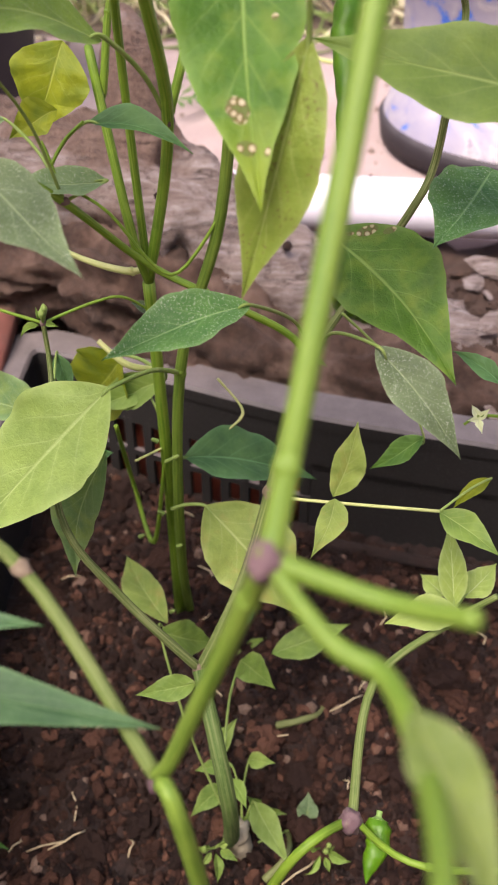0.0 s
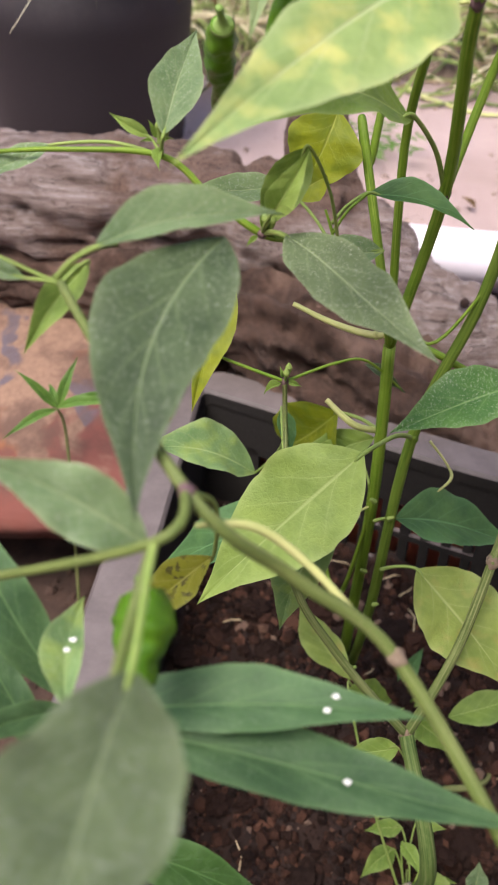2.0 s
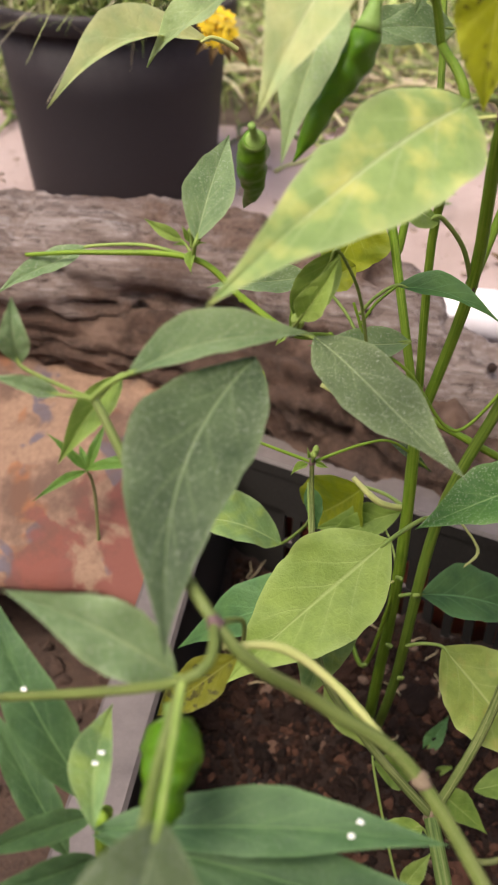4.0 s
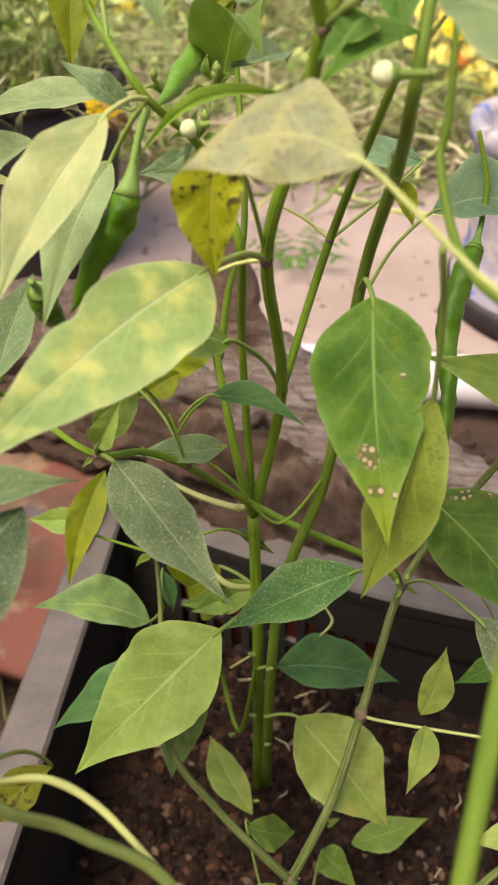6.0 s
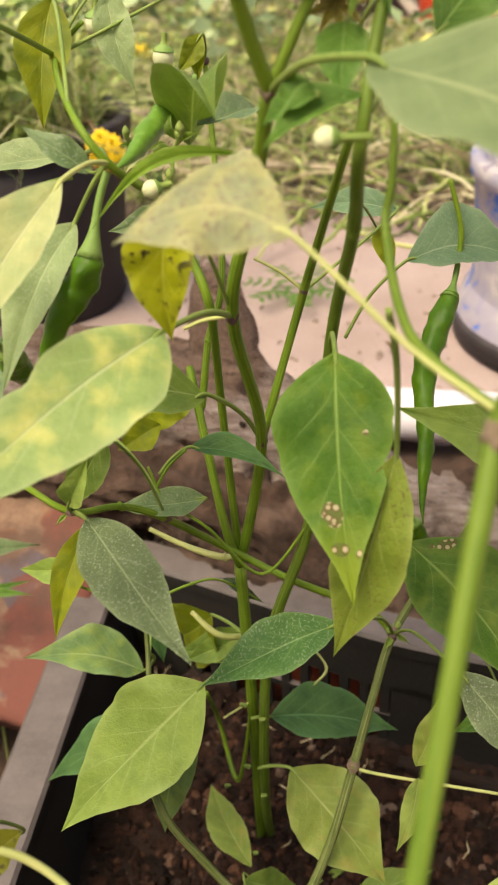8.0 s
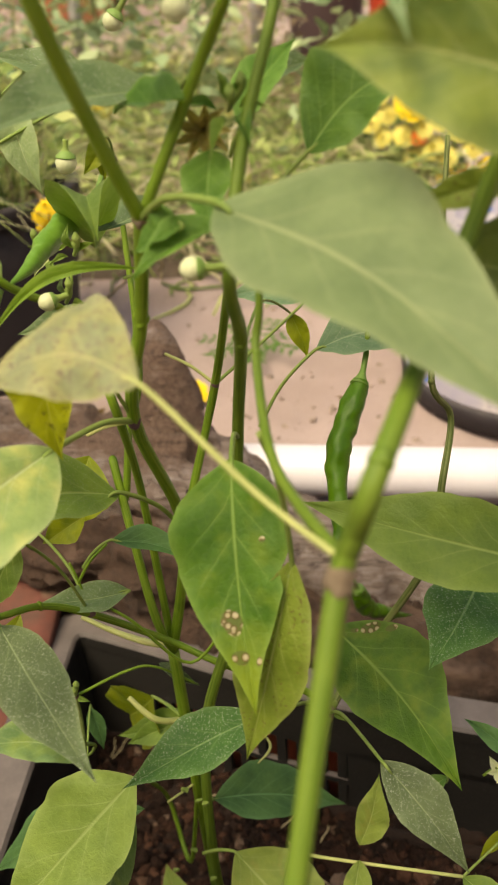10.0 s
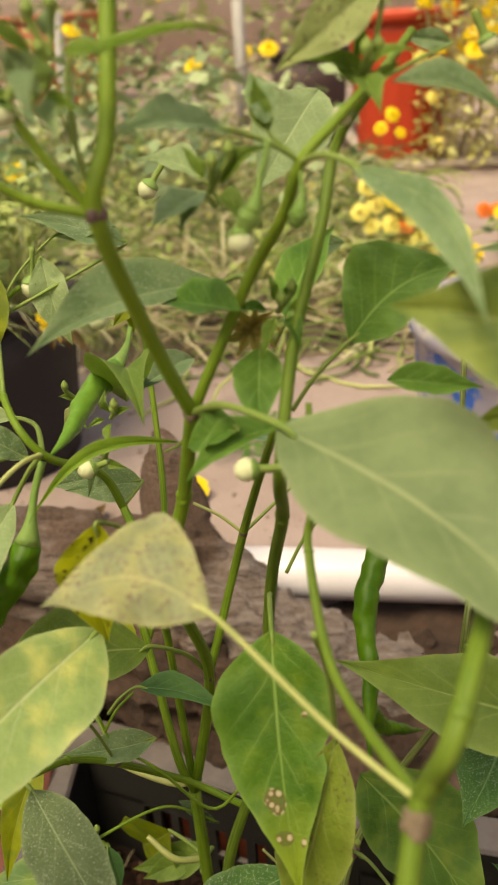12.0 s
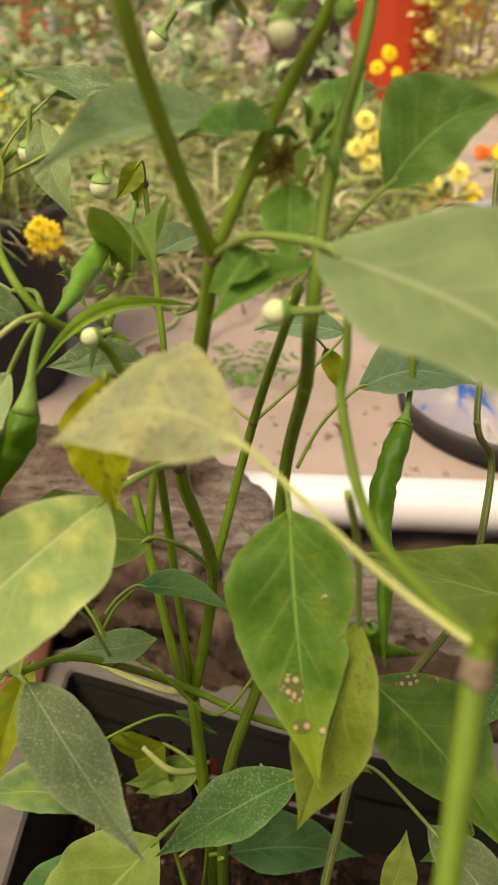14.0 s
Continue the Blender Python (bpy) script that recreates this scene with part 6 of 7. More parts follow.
leaf(D, "grey", (-0.1176, 0.1888, 0.6854), (-0.0766, 0.2185, 0.6835), 0.213, (0.32, -0.38, 0.87), 0.05, 0.3, (-0.1272, 0.1890, 0.6772), 1.80, (0.44, 0.65), -0.055)
leaf(F, "pale", (-0.0712, 0.2707, 0.7704), (-0.0927, 0.2223, 0.7349), 0.405, (0.27, -0.64, 0.71), 0.05, 0.18, (-0.0640, 0.2937, 0.7688), 0.74, (0.41, 0.65), 0.034)
leaf(F, "greypale", (-0.0783, 0.2993, 0.7492), (-0.0888, 0.2424, 0.7183), 0.349, (0.26, -0.50, 0.83), 0.05, 0.18, (-0.0640, 0.2937, 0.7688), 0.71, (0.36, 0.65), 0.032)
leaf(F, "greypale", (-0.0887, 0.3462, 0.7573), (-0.1517, 0.3638, 0.7388), 0.273, (-0.38, -0.62, 0.69), 0.05, 0.3, (-0.0640, 0.2937, 0.7688), 0.55, (0.37, 0.65), 0.040)
leaf(F, "pale", (-0.1254, 0.3421, 0.7277), (-0.1590, 0.2675, 0.7235), 0.313, (0.43, -0.24, 0.87), 0.05, 0.4, (-0.1172, 0.3474, 0.7230), 0.22, (0.36, 0.65), 0.089)
leaf(F, "greypale", (-0.1010, 0.2971, 0.7549), (-0.1441, 0.3253, 0.7210), 0.368, (-0.71, -0.49, 0.50), 0.05, 0.4, (-0.0810, 0.3105, 0.7598), 0.73, (0.46, 0.65), 0.032)
leaf(B, "curl", (-0.0213, 0.2987, 0.7686), (-0.0665, 0.2763, 0.7541), 0.122, (0.18, -0.76, 0.62), 0.02, 0.3, (-0.0124, 0.2668, 0.7932), 0.57, (0.45, 0.65), 0.190)
leaf(B, "grey", (-0.0058, 0.2997, 0.8181), (-0.0499, 0.2543, 0.8154), 0.411, (0.38, -0.42, 0.82), 0.05, 0.25, (0.0044, 0.2736, 0.8266), 0.45, (0.46, 0.65), 0.073)
leaf(B, "fresh", (0.0031, 0.2605, 0.8226), (-0.0217, 0.2932, 0.8147), 0.369, (-0.49, -0.16, 0.86), 0.05, 0.5, None, 0.90, (0.46, 0.65), 0.012)
leaf(B, "fresh", (0.0129, 0.2894, 0.8096), (0.0277, 0.3244, 0.8268), 0.299, (0.07, -0.46, 0.88), 0.05, 0.18, (0.0092, 0.2919, 0.8020), 1.44, (0.46, 0.65), -0.042)
leaf(B, "fresh", (0.0302, 0.2928, 0.8016), (0.0619, 0.2934, 0.8230), 0.630, (-0.31, -0.82, 0.49), 0.05, 0.18, (0.0135, 0.2886, 0.7828), 1.56, (0.42, 0.65), -0.113)
leaf(B, "fresh", (0.0063, 0.2746, 0.8077), (0.0062, 0.2529, 0.7918), 0.592, (0.01, -0.59, 0.81), 0.05, 0.18, (0.0092, 0.2814, 0.8072), 0.92, (0.33, 0.65), 0.016)
leaf(B, "fresh", (0.0009, 0.2513, 0.7956), (-0.0139, 0.2598, 0.7865), 0.835, (-0.64, -0.40, 0.66), 0.05, 0.4, (-0.0124, 0.2668, 0.7932), 0.85, (0.46, 0.65), 0.039)
leaf(B, "fresh", (0.0112, 0.2563, 0.7939), (-0.0128, 0.2454, 0.7842), 0.457, (-0.04, -0.62, 0.79), 0.05, 0.5, None, 0.54, (0.43, 0.65), 0.069)
leaf(B, "grey", (0.0290, 0.2392, 0.8597), (0.0491, 0.1948, 0.8399), 0.264, (-0.15, -0.46, 0.88), 0.05, 0.2, (0.0187, 0.2610, 0.8569), 0.53, (0.40, 0.65), -0.100)
leaf(B, "grey", (0.0038, 0.2525, 0.8658), (-0.0153, 0.2256, 0.8701), 0.400, (0.57, -0.28, 0.77), 0.05, 0.25, (0.0187, 0.2610, 0.8569), 0.73, (0.46, 0.65), 0.035)
leaf(B, "greypale", (0.0244, 0.3462, 0.8634), (0.0057, 0.3023, 0.8415), 0.513, (0.28, -0.52, 0.81), 0.05, 0.18, None, 0.98, (0.46, 0.65), 0.003)
leaf(B, "greypale", (-0.0087, 0.3002, 0.8477), (-0.0273, 0.3128, 0.8513), 0.561, (-0.23, -0.56, 0.80), 0.05, 0.3, (-0.0043, 0.3035, 0.8402), 0.51, (0.36, 0.65), 0.089)
leaf(B, "grey", (-0.0060, 0.2753, 0.8485), (-0.0138, 0.2414, 0.8476), 0.306, (0.28, -0.09, 0.96), 0.05, 0.2, (-0.0031, 0.2801, 0.8443), 0.92, (0.41, 0.65), 0.008)
leaf(B, "grey", (0.0118, 0.2595, 0.8658), (0.0076, 0.2656, 0.8761), 0.721, (0.06, -0.85, 0.53), 0.05, 0.2, None, 0.87, (0.46, 0.65), 0.029)
leaf(B, "grey", (0.0396, 0.2653, 0.8725), (0.0651, 0.2629, 0.8641), 0.166, (0.14, -0.76, 0.63), 0.05, 0.3, None, 2.48, (0.35, 0.65), -0.079)
leaf(E, "narrow", (-0.1149, 0.1237, 0.6029), (-0.0340, 0.1312, 0.6045), 0.183, (0.01, -0.34, 0.94), 0.05, 0.12, None, 1.34, (0.46, 0.50), -0.020)
leaf(E, "narrow", (-0.1159, 0.1249, 0.5984), (-0.0073, 0.1186, 0.5850), 0.169, (0.10, -0.29, 0.95), 0.05, 0.12, None, 1.06, (0.46, 0.50), -0.003)
leaf(E, "sage", (-0.1137, 0.1215, 0.6063), (-0.1200, 0.1592, 0.6018), 0.235, (0.10, 0.13, 0.99), 0.05, 0.25, None, 1.64, (0.46, 0.65), -0.049)
leaf(B, "sage", (-0.0536, 0.2837, 0.5281), (-0.0767, 0.2864, 0.4483), 0.372, (-0.41, -0.91, 0.09), 0.05, 0.18, None, 0.72, (0.39, 0.65), 0.034)
leaf(A, "sage", (-0.0959, 0.3543, 0.4875), (-0.1510, 0.3352, 0.5130), 0.574, (0.49, -0.33, 0.81), 0.05, 0.25, (-0.0793, 0.3114, 0.5453), 0.68, (0.39, 0.65), 0.060)
leaf(G, "limer", (-0.0386, 0.3079, 0.3903), (-0.0695, 0.3653, 0.3801), 0.308, (-0.21, 0.06, 0.98), 0.05, 0.18, None, 1.29, (0.46, 0.65), -0.029)
leaf(B, "teal", (-0.0558, 0.3040, 0.5111), (-0.1437, 0.3114, 0.4487), 0.328, (-0.55, -0.43, 0.72), 0.05, 0.18, None, 0.76, (0.46, 0.65), 0.025)
leaf(B, "greyteal", (0.0294, 0.3580, 0.7126), (0.0747, 0.3627, 0.7107), 0.498, (0.09, -0.60, 0.80), 0.05, 0.2, (0.0067, 0.3458, 0.6859), 1.75, (0.45, 0.65), -0.121)
leaf(C, "dusk", (0.0348, 0.0713, 0.6644), (0.0433, 0.0454, 0.6585), 0.324, (-0.11, -0.25, 0.96), 0.05, 0.18, None, 1.23, (0.29, 0.65), -0.024)
stem(A, "pale", (0.0137, 0.2926, 0.5000, 0.0013), (0.0237, 0.2896, 0.4990, 0.0012), (0.0845, 0.2767, 0.5059, 0.0011))
stem(A, "green", (-0.0811, 0.3187, 0.5672, 0.0011), (-0.0602, 0.3286, 0.5720, 0.0010), (-0.0471, 0.3320, 0.5717, 0.0009), (-0.0303, 0.3392, 0.5534, 0.0008))
stem(A, "green", (-0.0811, 0.3187, 0.5672, 0.0012), (-0.1042, 0.3190, 0.5750, 0.0010), (-0.1103, 0.3196, 0.5775, 0.0009))
stem(B, "light", (-0.0237, 0.2368, 0.8527, 0.0018), (-0.0327, 0.2368, 0.8647, 0.0016), (-0.0387, 0.2349, 0.8767, 0.0014))
stem(B, "light", (-0.0237, 0.2368, 0.8527, 0.0018), (-0.0367, 0.2348, 0.8567, 0.0016), (-0.0447, 0.2318, 0.8628, 0.0014))
stem(B, "pale", (-0.0289, 0.2926, 0.7196, 0.0012), (-0.0379, 0.2917, 0.7185, 0.0011), (-0.0448, 0.2900, 0.7162, 0.0011))
stem(B, "green", (-0.0064, 0.3191, 0.6159, 0.0011), (-0.0256, 0.3109, 0.5947, 0.0011), (-0.0456, 0.3065, 0.6212, 0.0010), (-0.0568, 0.3078, 0.6290, 0.0009))
stem(B, "green", (-0.0618, 0.3057, 0.6261, 0.0011), (-0.0658, 0.3110, 0.6378, 0.0009), (-0.0689, 0.3133, 0.6456, 0.0008))
stem(B, "green", (-0.0658, 0.3110, 0.6378, 0.0010), (-0.0608, 0.3143, 0.6455, 0.0009), (-0.0539, 0.3176, 0.6512, 0.0008))
stem(B, "pale", (-0.0381, 0.3375, 0.5319, 0.0022), (-0.0506, 0.3313, 0.5388, 0.0024), (-0.0634, 0.3368, 0.5472, 0.0018))
stem(B, "pale", (-0.0089, 0.3437, 0.7063, 0.0010), (-0.0178, 0.3462, 0.7130, 0.0010), (-0.0277, 0.3487, 0.7174, 0.0009))
stem(B, "green", (-0.0374, 0.3387, 0.4863, 0.0014), (-0.0487, 0.3437, 0.4148, 0.0020), (-0.0608, 0.3642, 0.4397, 0.0018), (-0.0552, 0.3155, 0.5164, 0.0016))
stem(B, "pale", (-0.0374, 0.3387, 0.4863, 0.0009), (-0.0501, 0.3249, 0.4883, 0.0009))
stem(C, "lush", (0.0214, 0.1225, 0.2581, 0.0046), (-0.0002, 0.1023, 0.5572, 0.0034), (-0.0080, 0.1122, 0.5742, 0.0029), (-0.0041, 0.1103, 0.5872, 0.0029), (0.0127, 0.1031, 0.6476, 0.0031), (0.0158, 0.1002, 0.6606, 0.0031), (0.0187, 0.1092, 0.6716, 0.0032), (0.0339, 0.1637, 0.7438, 0.0036), (0.0370, 0.1718, 0.7558, 0.0036), (0.0389, 0.1718, 0.7618, 0.0036), (0.0437, 0.1726, 0.7769, 0.0034), (0.0627, 0.2202, 0.7968, 0.0032), (0.0774, 0.2240, 0.8391, 0.0032), (0.0794, 0.2141, 0.8637, 0.0030), (0.0803, 0.2131, 0.8875, 0.0028))
stem(C, "lush", (0.0158, 0.1002, 0.6606, 0.0028), (0.0337, 0.0941, 0.6586, 0.0026), (0.0454, 0.0849, 0.6657, 0.0024))
stem(C, "lush", (0.0158, 0.1002, 0.6606, 0.0022), (0.0257, 0.0902, 0.6536, 0.0026), (0.0336, 0.0850, 0.6526, 0.0028), (0.0364, 0.0719, 0.6567, 0.0028), (0.0360, 0.0556, 0.6658, 0.0026), (0.0348, 0.0444, 0.6709, 0.0022))
stem(C, "lush", (0.0370, 0.1718, 0.7558, 0.0022), (0.0223, 0.2103, 0.7531, 0.0019), (0.0172, 0.2402, 0.7663, 0.0018), (0.0184, 0.2450, 0.7772, 0.0016), (0.0185, 0.2511, 0.8020, 0.0012))
stem(D, "dull", (-0.0080, 0.1122, 0.5742, 0.0030), (-0.0411, 0.1432, 0.6097, 0.0027), (-0.0656, 0.1446, 0.6311, 0.0026), (-0.0886, 0.1419, 0.6560, 0.0022), (-0.1303, 0.2000, 0.6697, 0.0018))
stem(D, "dull", (-0.0886, 0.1419, 0.6560, 0.0018), (-0.0921, 0.1264, 0.6560, 0.0017), (-0.1400, 0.1402, 0.6244, 0.0017))
stem(D, "dull", (-0.0921, 0.1264, 0.6560, 0.0018), (-0.0943, 0.1149, 0.6480, 0.0018), (-0.0935, 0.0991, 0.6496, 0.0018))
stem(D, "pale", (-0.0411, 0.1432, 0.6097, 0.0012), (-0.0491, 0.1491, 0.6138, 0.0014), (-0.0638, 0.1567, 0.6244, 0.0017), (-0.0763, 0.1570, 0.6339, 0.0017), (-0.0891, 0.1524, 0.6370, 0.0010))
stem(F, "green", (-0.0483, 0.3216, 0.7327, 0.0024), (-0.0530, 0.3162, 0.7493, 0.0022), (-0.0640, 0.2937, 0.7688, 0.0020), (-0.0775, 0.3067, 0.7826, 0.0018), (-0.1005, 0.3739, 0.7861, 0.0017), (-0.0912, 0.3823, 0.7963, 0.0014))
stem(F, "green", (-0.0483, 0.3216, 0.7327, 0.0024), (-0.0389, 0.3079, 0.7161, 0.0026), (-0.0422, 0.3378, 0.6612, 0.0026), (-0.0387, 0.3363, 0.5775, 0.0028))
stem(R, "dull", (0.0482, 0.1779, 0.4399, 0.0030), (0.0590, 0.2326, 0.4472, 0.0029), (0.0922, 0.2621, 0.4506, 0.0026), (0.1123, 0.2639, 0.4691, 0.0022))
stem(R, "green", (0.0482, 0.1779, 0.4399, 0.0026), (0.0234, 0.1586, 0.4392, 0.0030), (-0.0088, 0.1827, 0.2674, 0.0034))
stem(R, "green", (0.0482, 0.1779, 0.4399, 0.0020), (0.0717, 0.1530, 0.4546, 0.0020), (0.1415, 0.1730, 0.4180, 0.0018))
stem(E, "green", (-0.1388, 0.1621, 0.2683, 0.0034), (-0.1227, 0.1421, 0.5430, 0.0030), (-0.1193, 0.1436, 0.5784, 0.0028))
stem(B, "pale", (-0.0126, 0.3553, 0.5152, 0.0010), (-0.0027, 0.3527, 0.5034, 0.0009), (-0.0007, 0.3493, 0.4977, 0.0012), (-0.0082, 0.3433, 0.4925, 0.0005))
stem(B, "pale", (-0.08060, 0.34500, 0.58958, 0.0016), (-0.06280, 0.33970, 0.58439, 0.0021), (-0.04500, 0.33440, 0.58320, 0.0024), (-0.03600, 0.33600, 0.58600, 0.0012))
leaf(A, "mid", (0.1057, 0.2725, 0.6727), (0.0241, 0.2941, 0.6855), .42, (-0.08, -0.69, 0.72), .03, .2, (0.0782, 0.3458, 0.6478))
leaf(B, "grey", (-0.1558, 0.2793, 0.6759), (-0.1824, 0.2620, 0.6645), .30, (0.01, -0.58, 0.82), .10, .3, (-0.1200, 0.2764, 0.6755))
leaf(B, "grey", (-0.1180, 0.2714, 0.6834), (-0.1144, 0.3133, 0.7039), .40, (0.20, -0.45, 0.87), .06, .3, (-0.1200, 0.2764, 0.6755))
leaf(B, "lime", (-0.1240, 0.2784, 0.6805), (-0.1360, 0.2784, 0.6872), .35, (0.31, -0.83, 0.47), .06, .5, (-0.1200, 0.2764, 0.6755))
leaf(B, "lime", (-0.0844, 0.2634, 0.6633), (-0.0731, 0.2594, 0.6863), .42, (-0.26, -0.97, 0.04), .06, .5, (-0.0877, 0.2739, 0.6528))
leaf(F, "grey", (-0.0498, 0.3449, 0.7340), (-0.0803, 0.3412, 0.7309), .55, (0.01, -0.82, 0.58), .05, .2, None)
leaf(B, "mid", (0.0337, 0.2694, 0.8719), (0.0256, 0.2702, 0.8803), .55, (0.02, -0.99, 0.10), .05, .3, (0.0337, 0.2694, 0.8709))
leaf(B, "lime", (0.0337, 0.2694, 0.8709), (0.0417, 0.2683, 0.8761), .42, (-0.20, -0.97, 0.14), .05, .4, (0.0337, 0.2694, 0.8709))
leaf(B, "speckgrey", (0.0375, 0.2681, 0.8936), (0.0133, 0.2689, 0.8753), .45, (-0.14, -0.99, 0.10), .05, .2, (0.0337, 0.2694, 0.8709))
leaf(B, "grey", (0.0564, 0.2947, 0.8774), (0.0444, 0.2977, 0.8793), .50, (-0.17, -0.97, 0.19), .05, .2, (0.0337, 0.2694, 0.8709))
leaf(B, "mid", (0.0118, 0.2609, 0.8639), (0.0091, 0.2618, 0.8757), .50, (0.05, -1.00, 0.02), .05, .3, (0.0187, 0.2610, 0.8569))
leaf(B, "curl", (-0.0247, 0.2381, 0.8825), (0.0062, 0.2402, 0.8843), .12, (-0.05, -0.60, 0.80), .15, .5, (-0.0237, 0.2368, 0.8527))
leaf(B, "greypale", (-0.0297, 0.2380, 0.8767), (-0.0367, 0.2350, 0.8856), .6, (0.52, -0.84, 0.15), .1, .3, (-0.0237, 0.2368, 0.8527))
leaf(C, "bigolive", (0.0817, 0.1990, 0.8273), (0.0343, 0.2158, 0.8375), .62, (-0.24, -0.89, 0.38), .10, .3, None)
leaf(C, "olive", (0.0836, 0.1757, 0.7911), (0.0633, 0.1351, 0.7628), .26, (-0.10, -0.54, 0.84), .08, .3, None)
leaf(C, "dusk", (0.0968, 0.2142, 0.7884), (0.0564, 0.2422, 0.7884), .70, (-0.48, -0.65, 0.59), .06, .2, None)
leaf(C, "olive", (0.0735, 0.2319, 0.8069), (0.0525, 0.2348, 0.8014), .42, (-0.24, -0.92, 0.30), .06, .3, None)
leaf(C, "fresh", (0.0393, 0.2754, 0.7966), (0.0652, 0.2763, 0.7929), .42, (0.02, -0.67, 0.74), .12, .5, None)
leaf(C, "grey", (0.0923, 0.2479, 0.8391), (0.0572, 0.2560, 0.8362), .30, (-0.23, -0.71, 0.67), .06, .2, (0.0794, 0.2141, 0.8637))
leaf(F, "grey", (-0.0438, 0.3374, 0.7343), (-0.0708, 0.3295, 0.7355), .6, (0.15, -0.71, 0.69), .06, .2, (-0.0483, 0.3216, 0.7327))
leaf(F, "grey", (-0.0449, 0.3444, 0.7671), (-0.0281, 0.3929, 0.7584), .32, (0.42, -0.05, 0.90), .1, .5, None)
leaf(F, "mid", (-0.0509, 0.3604, 0.7570), (-0.0290, 0.2827, 0.7834), .35, (-0.14, 0.27, 0.95), .15, .6, None)
leaf(F, "grey", (-0.0711, 0.3009, 0.7639), (-0.0918, 0.3017, 0.7783), .45, (0.47, -0.66, 0.58), .08, .3, (-0.0640, 0.2937, 0.7688))
leaf(F, "greypale", (-0.0826, 0.3877, 0.8058), (-0.0740, 0.3818, 0.7713), .48, (0.23, -0.94, 0.25), .06, .3, (-0.0874, 0.3841, 0.7950))
leaf(F, "ymid", (-0.1007, 0.3797, 0.8049), (-0.1047, 0.3595, 0.7632), .5, (0.26, -0.92, 0.30), .05, .3, (-0.0775, 0.3067, 0.7826))
leaf(F, "grey", (-0.0515, 0.3978, 0.8066), (-0.0880, 0.3880, 0.8215), .45, (0.31, -0.63, 0.71), .05, .3, (-0.1005, 0.3739, 0.7861))
leaf(F, "grey", (-0.0776, 0.3920, 0.8128), (-0.0542, 0.3968, 0.8141), .40, (0.05, -0.66, 0.75), .05, .3, (-0.1005, 0.3739, 0.7861))
leaf(F, "ymid", (-0.0500, 0.3935, 0.7859), (-0.0510, 0.3904, 0.7720), .45, (0.14, -0.97, 0.21), .06, .3, (-0.0509, 0.4092, 0.7769))
leaf(F, "ymid", (-0.0490, 0.3934, 0.7890), (-0.0589, 0.3892, 0.7761), .6, (0.10, -0.97, 0.22), .06, .3, (-0.0509, 0.4092, 0.7769))
leaf(B, "grey", (0.0309, 0.3314, 0.8203), (0.0146, 0.3417, 0.8138), .45, (-0.58, -0.59, 0.56), .06, .3, None)
leaf(B, "greyteal", (0.0265, 0.3842, 0.7239), (-0.0097, 0.3965, 0.7207), .40, (-0.28, -0.65, 0.70), .06, .25, (-0.0089, 0.3437, 0.7063))
leaf(B, "ymid", (0.0185, 0.3930, 0.7138), (0.0255, 0.3858, 0.6956), .5, (-0.01, -0.94, 0.33), .1, .4, (0.0084, 0.2846, 0.7453))
leaf(B, "ymid", (-0.0676, 0.3584, 0.6670), (-0.0816, 0.3499, 0.6345), .95, (0.06, -0.96, 0.27), .1, .2, None)
leaf(B, "ymid", (-0.0697, 0.3452, 0.6454), (-0.0877, 0.3380, 0.6365), .8, (-0.00, -0.82, 0.58), .2, .5, None)
leaf(B, "mid", (-0.0745, 0.2847, 0.6779), (-0.0885, 0.2826, 0.6491), .5, (0.02, -0.99, 0.11), .1, .5, (-0.0618, 0.3057, 0.6261))
leaf(B, "grey", (-0.0858, 0.3312, 0.6465), (-0.1239, 0.3164, 0.6459), .35, (0.21, -0.55, 0.81), .06, .3, (-0.0618, 0.3057, 0.6261))
leaf(B, "grey", (-0.0467, 0.3135, 0.6313), (-0.0839, 0.3043, 0.6315), .40, (0.10, -0.48, 0.87), .06, .3, (-0.0618, 0.3057, 0.6261))
leaf(B, "ymid", (-0.1044, 0.3351, 0.6004), (-0.1183, 0.3045, 0.5575), .32, (0.20, -0.83, 0.52), .06, .3, None)
leaf(A, "mid", (-0.1213, 0.3579, 0.5533), (-0.1553, 0.3620, 0.5477), .45, (-0.17, -0.79, 0.59), .06, .3, None)
leaf(A, "teal", (-0.0834, 0.3378, 0.5397), (-0.0777, 0.3290, 0.5204), .45, (0.18, -0.80, 0.57), .06, .3, (-0.0717, 0.2679, 0.5073))
leaf(B, "ymid", (-0.0575, 0.3568, 0.5268), (-0.0846, 0.4009, 0.4715), .6, (-0.69, -0.71, -0.14), .08, .3, (-0.0381, 0.3375, 0.5319))
leaf(B, "mid", (-0.0386, 0.3608, 0.5104), (-0.0808, 0.3608, 0.4942), .45, (-0.10, -0.77, 0.63), .06, .25, (-0.0381, 0.3375, 0.5319))
leaf(B, "mid", (-0.0487, 0.3585, 0.5058), (-0.0739, 0.3524, 0.4976), .55, (0.11, -0.71, 0.69), .06, .3, (-0.0374, 0.3387, 0.4863))
leaf(B, "dusty", (-0.0483, 0.3428, 0.5633), (-0.0293, 0.3391, 0.5524), .3, (0.30, -0.57, 0.76), .2, .5, None)
leaf(G, "mid", (-0.0406, 0.2933, 0.4027), (-0.0154, 0.3106, 0.3738), .5, (0.82, -0.36, 0.45), .05, .3, (0.0020, 0.2449, 0.2800))
leaf(G, "mid", (-0.0178, 0.2512, 0.4184), (-0.0447, 0.2437, 0.4186), .5, (0.12, -0.51, 0.85), .05, .3, (-0.0054, 0.2448, 0.3755))
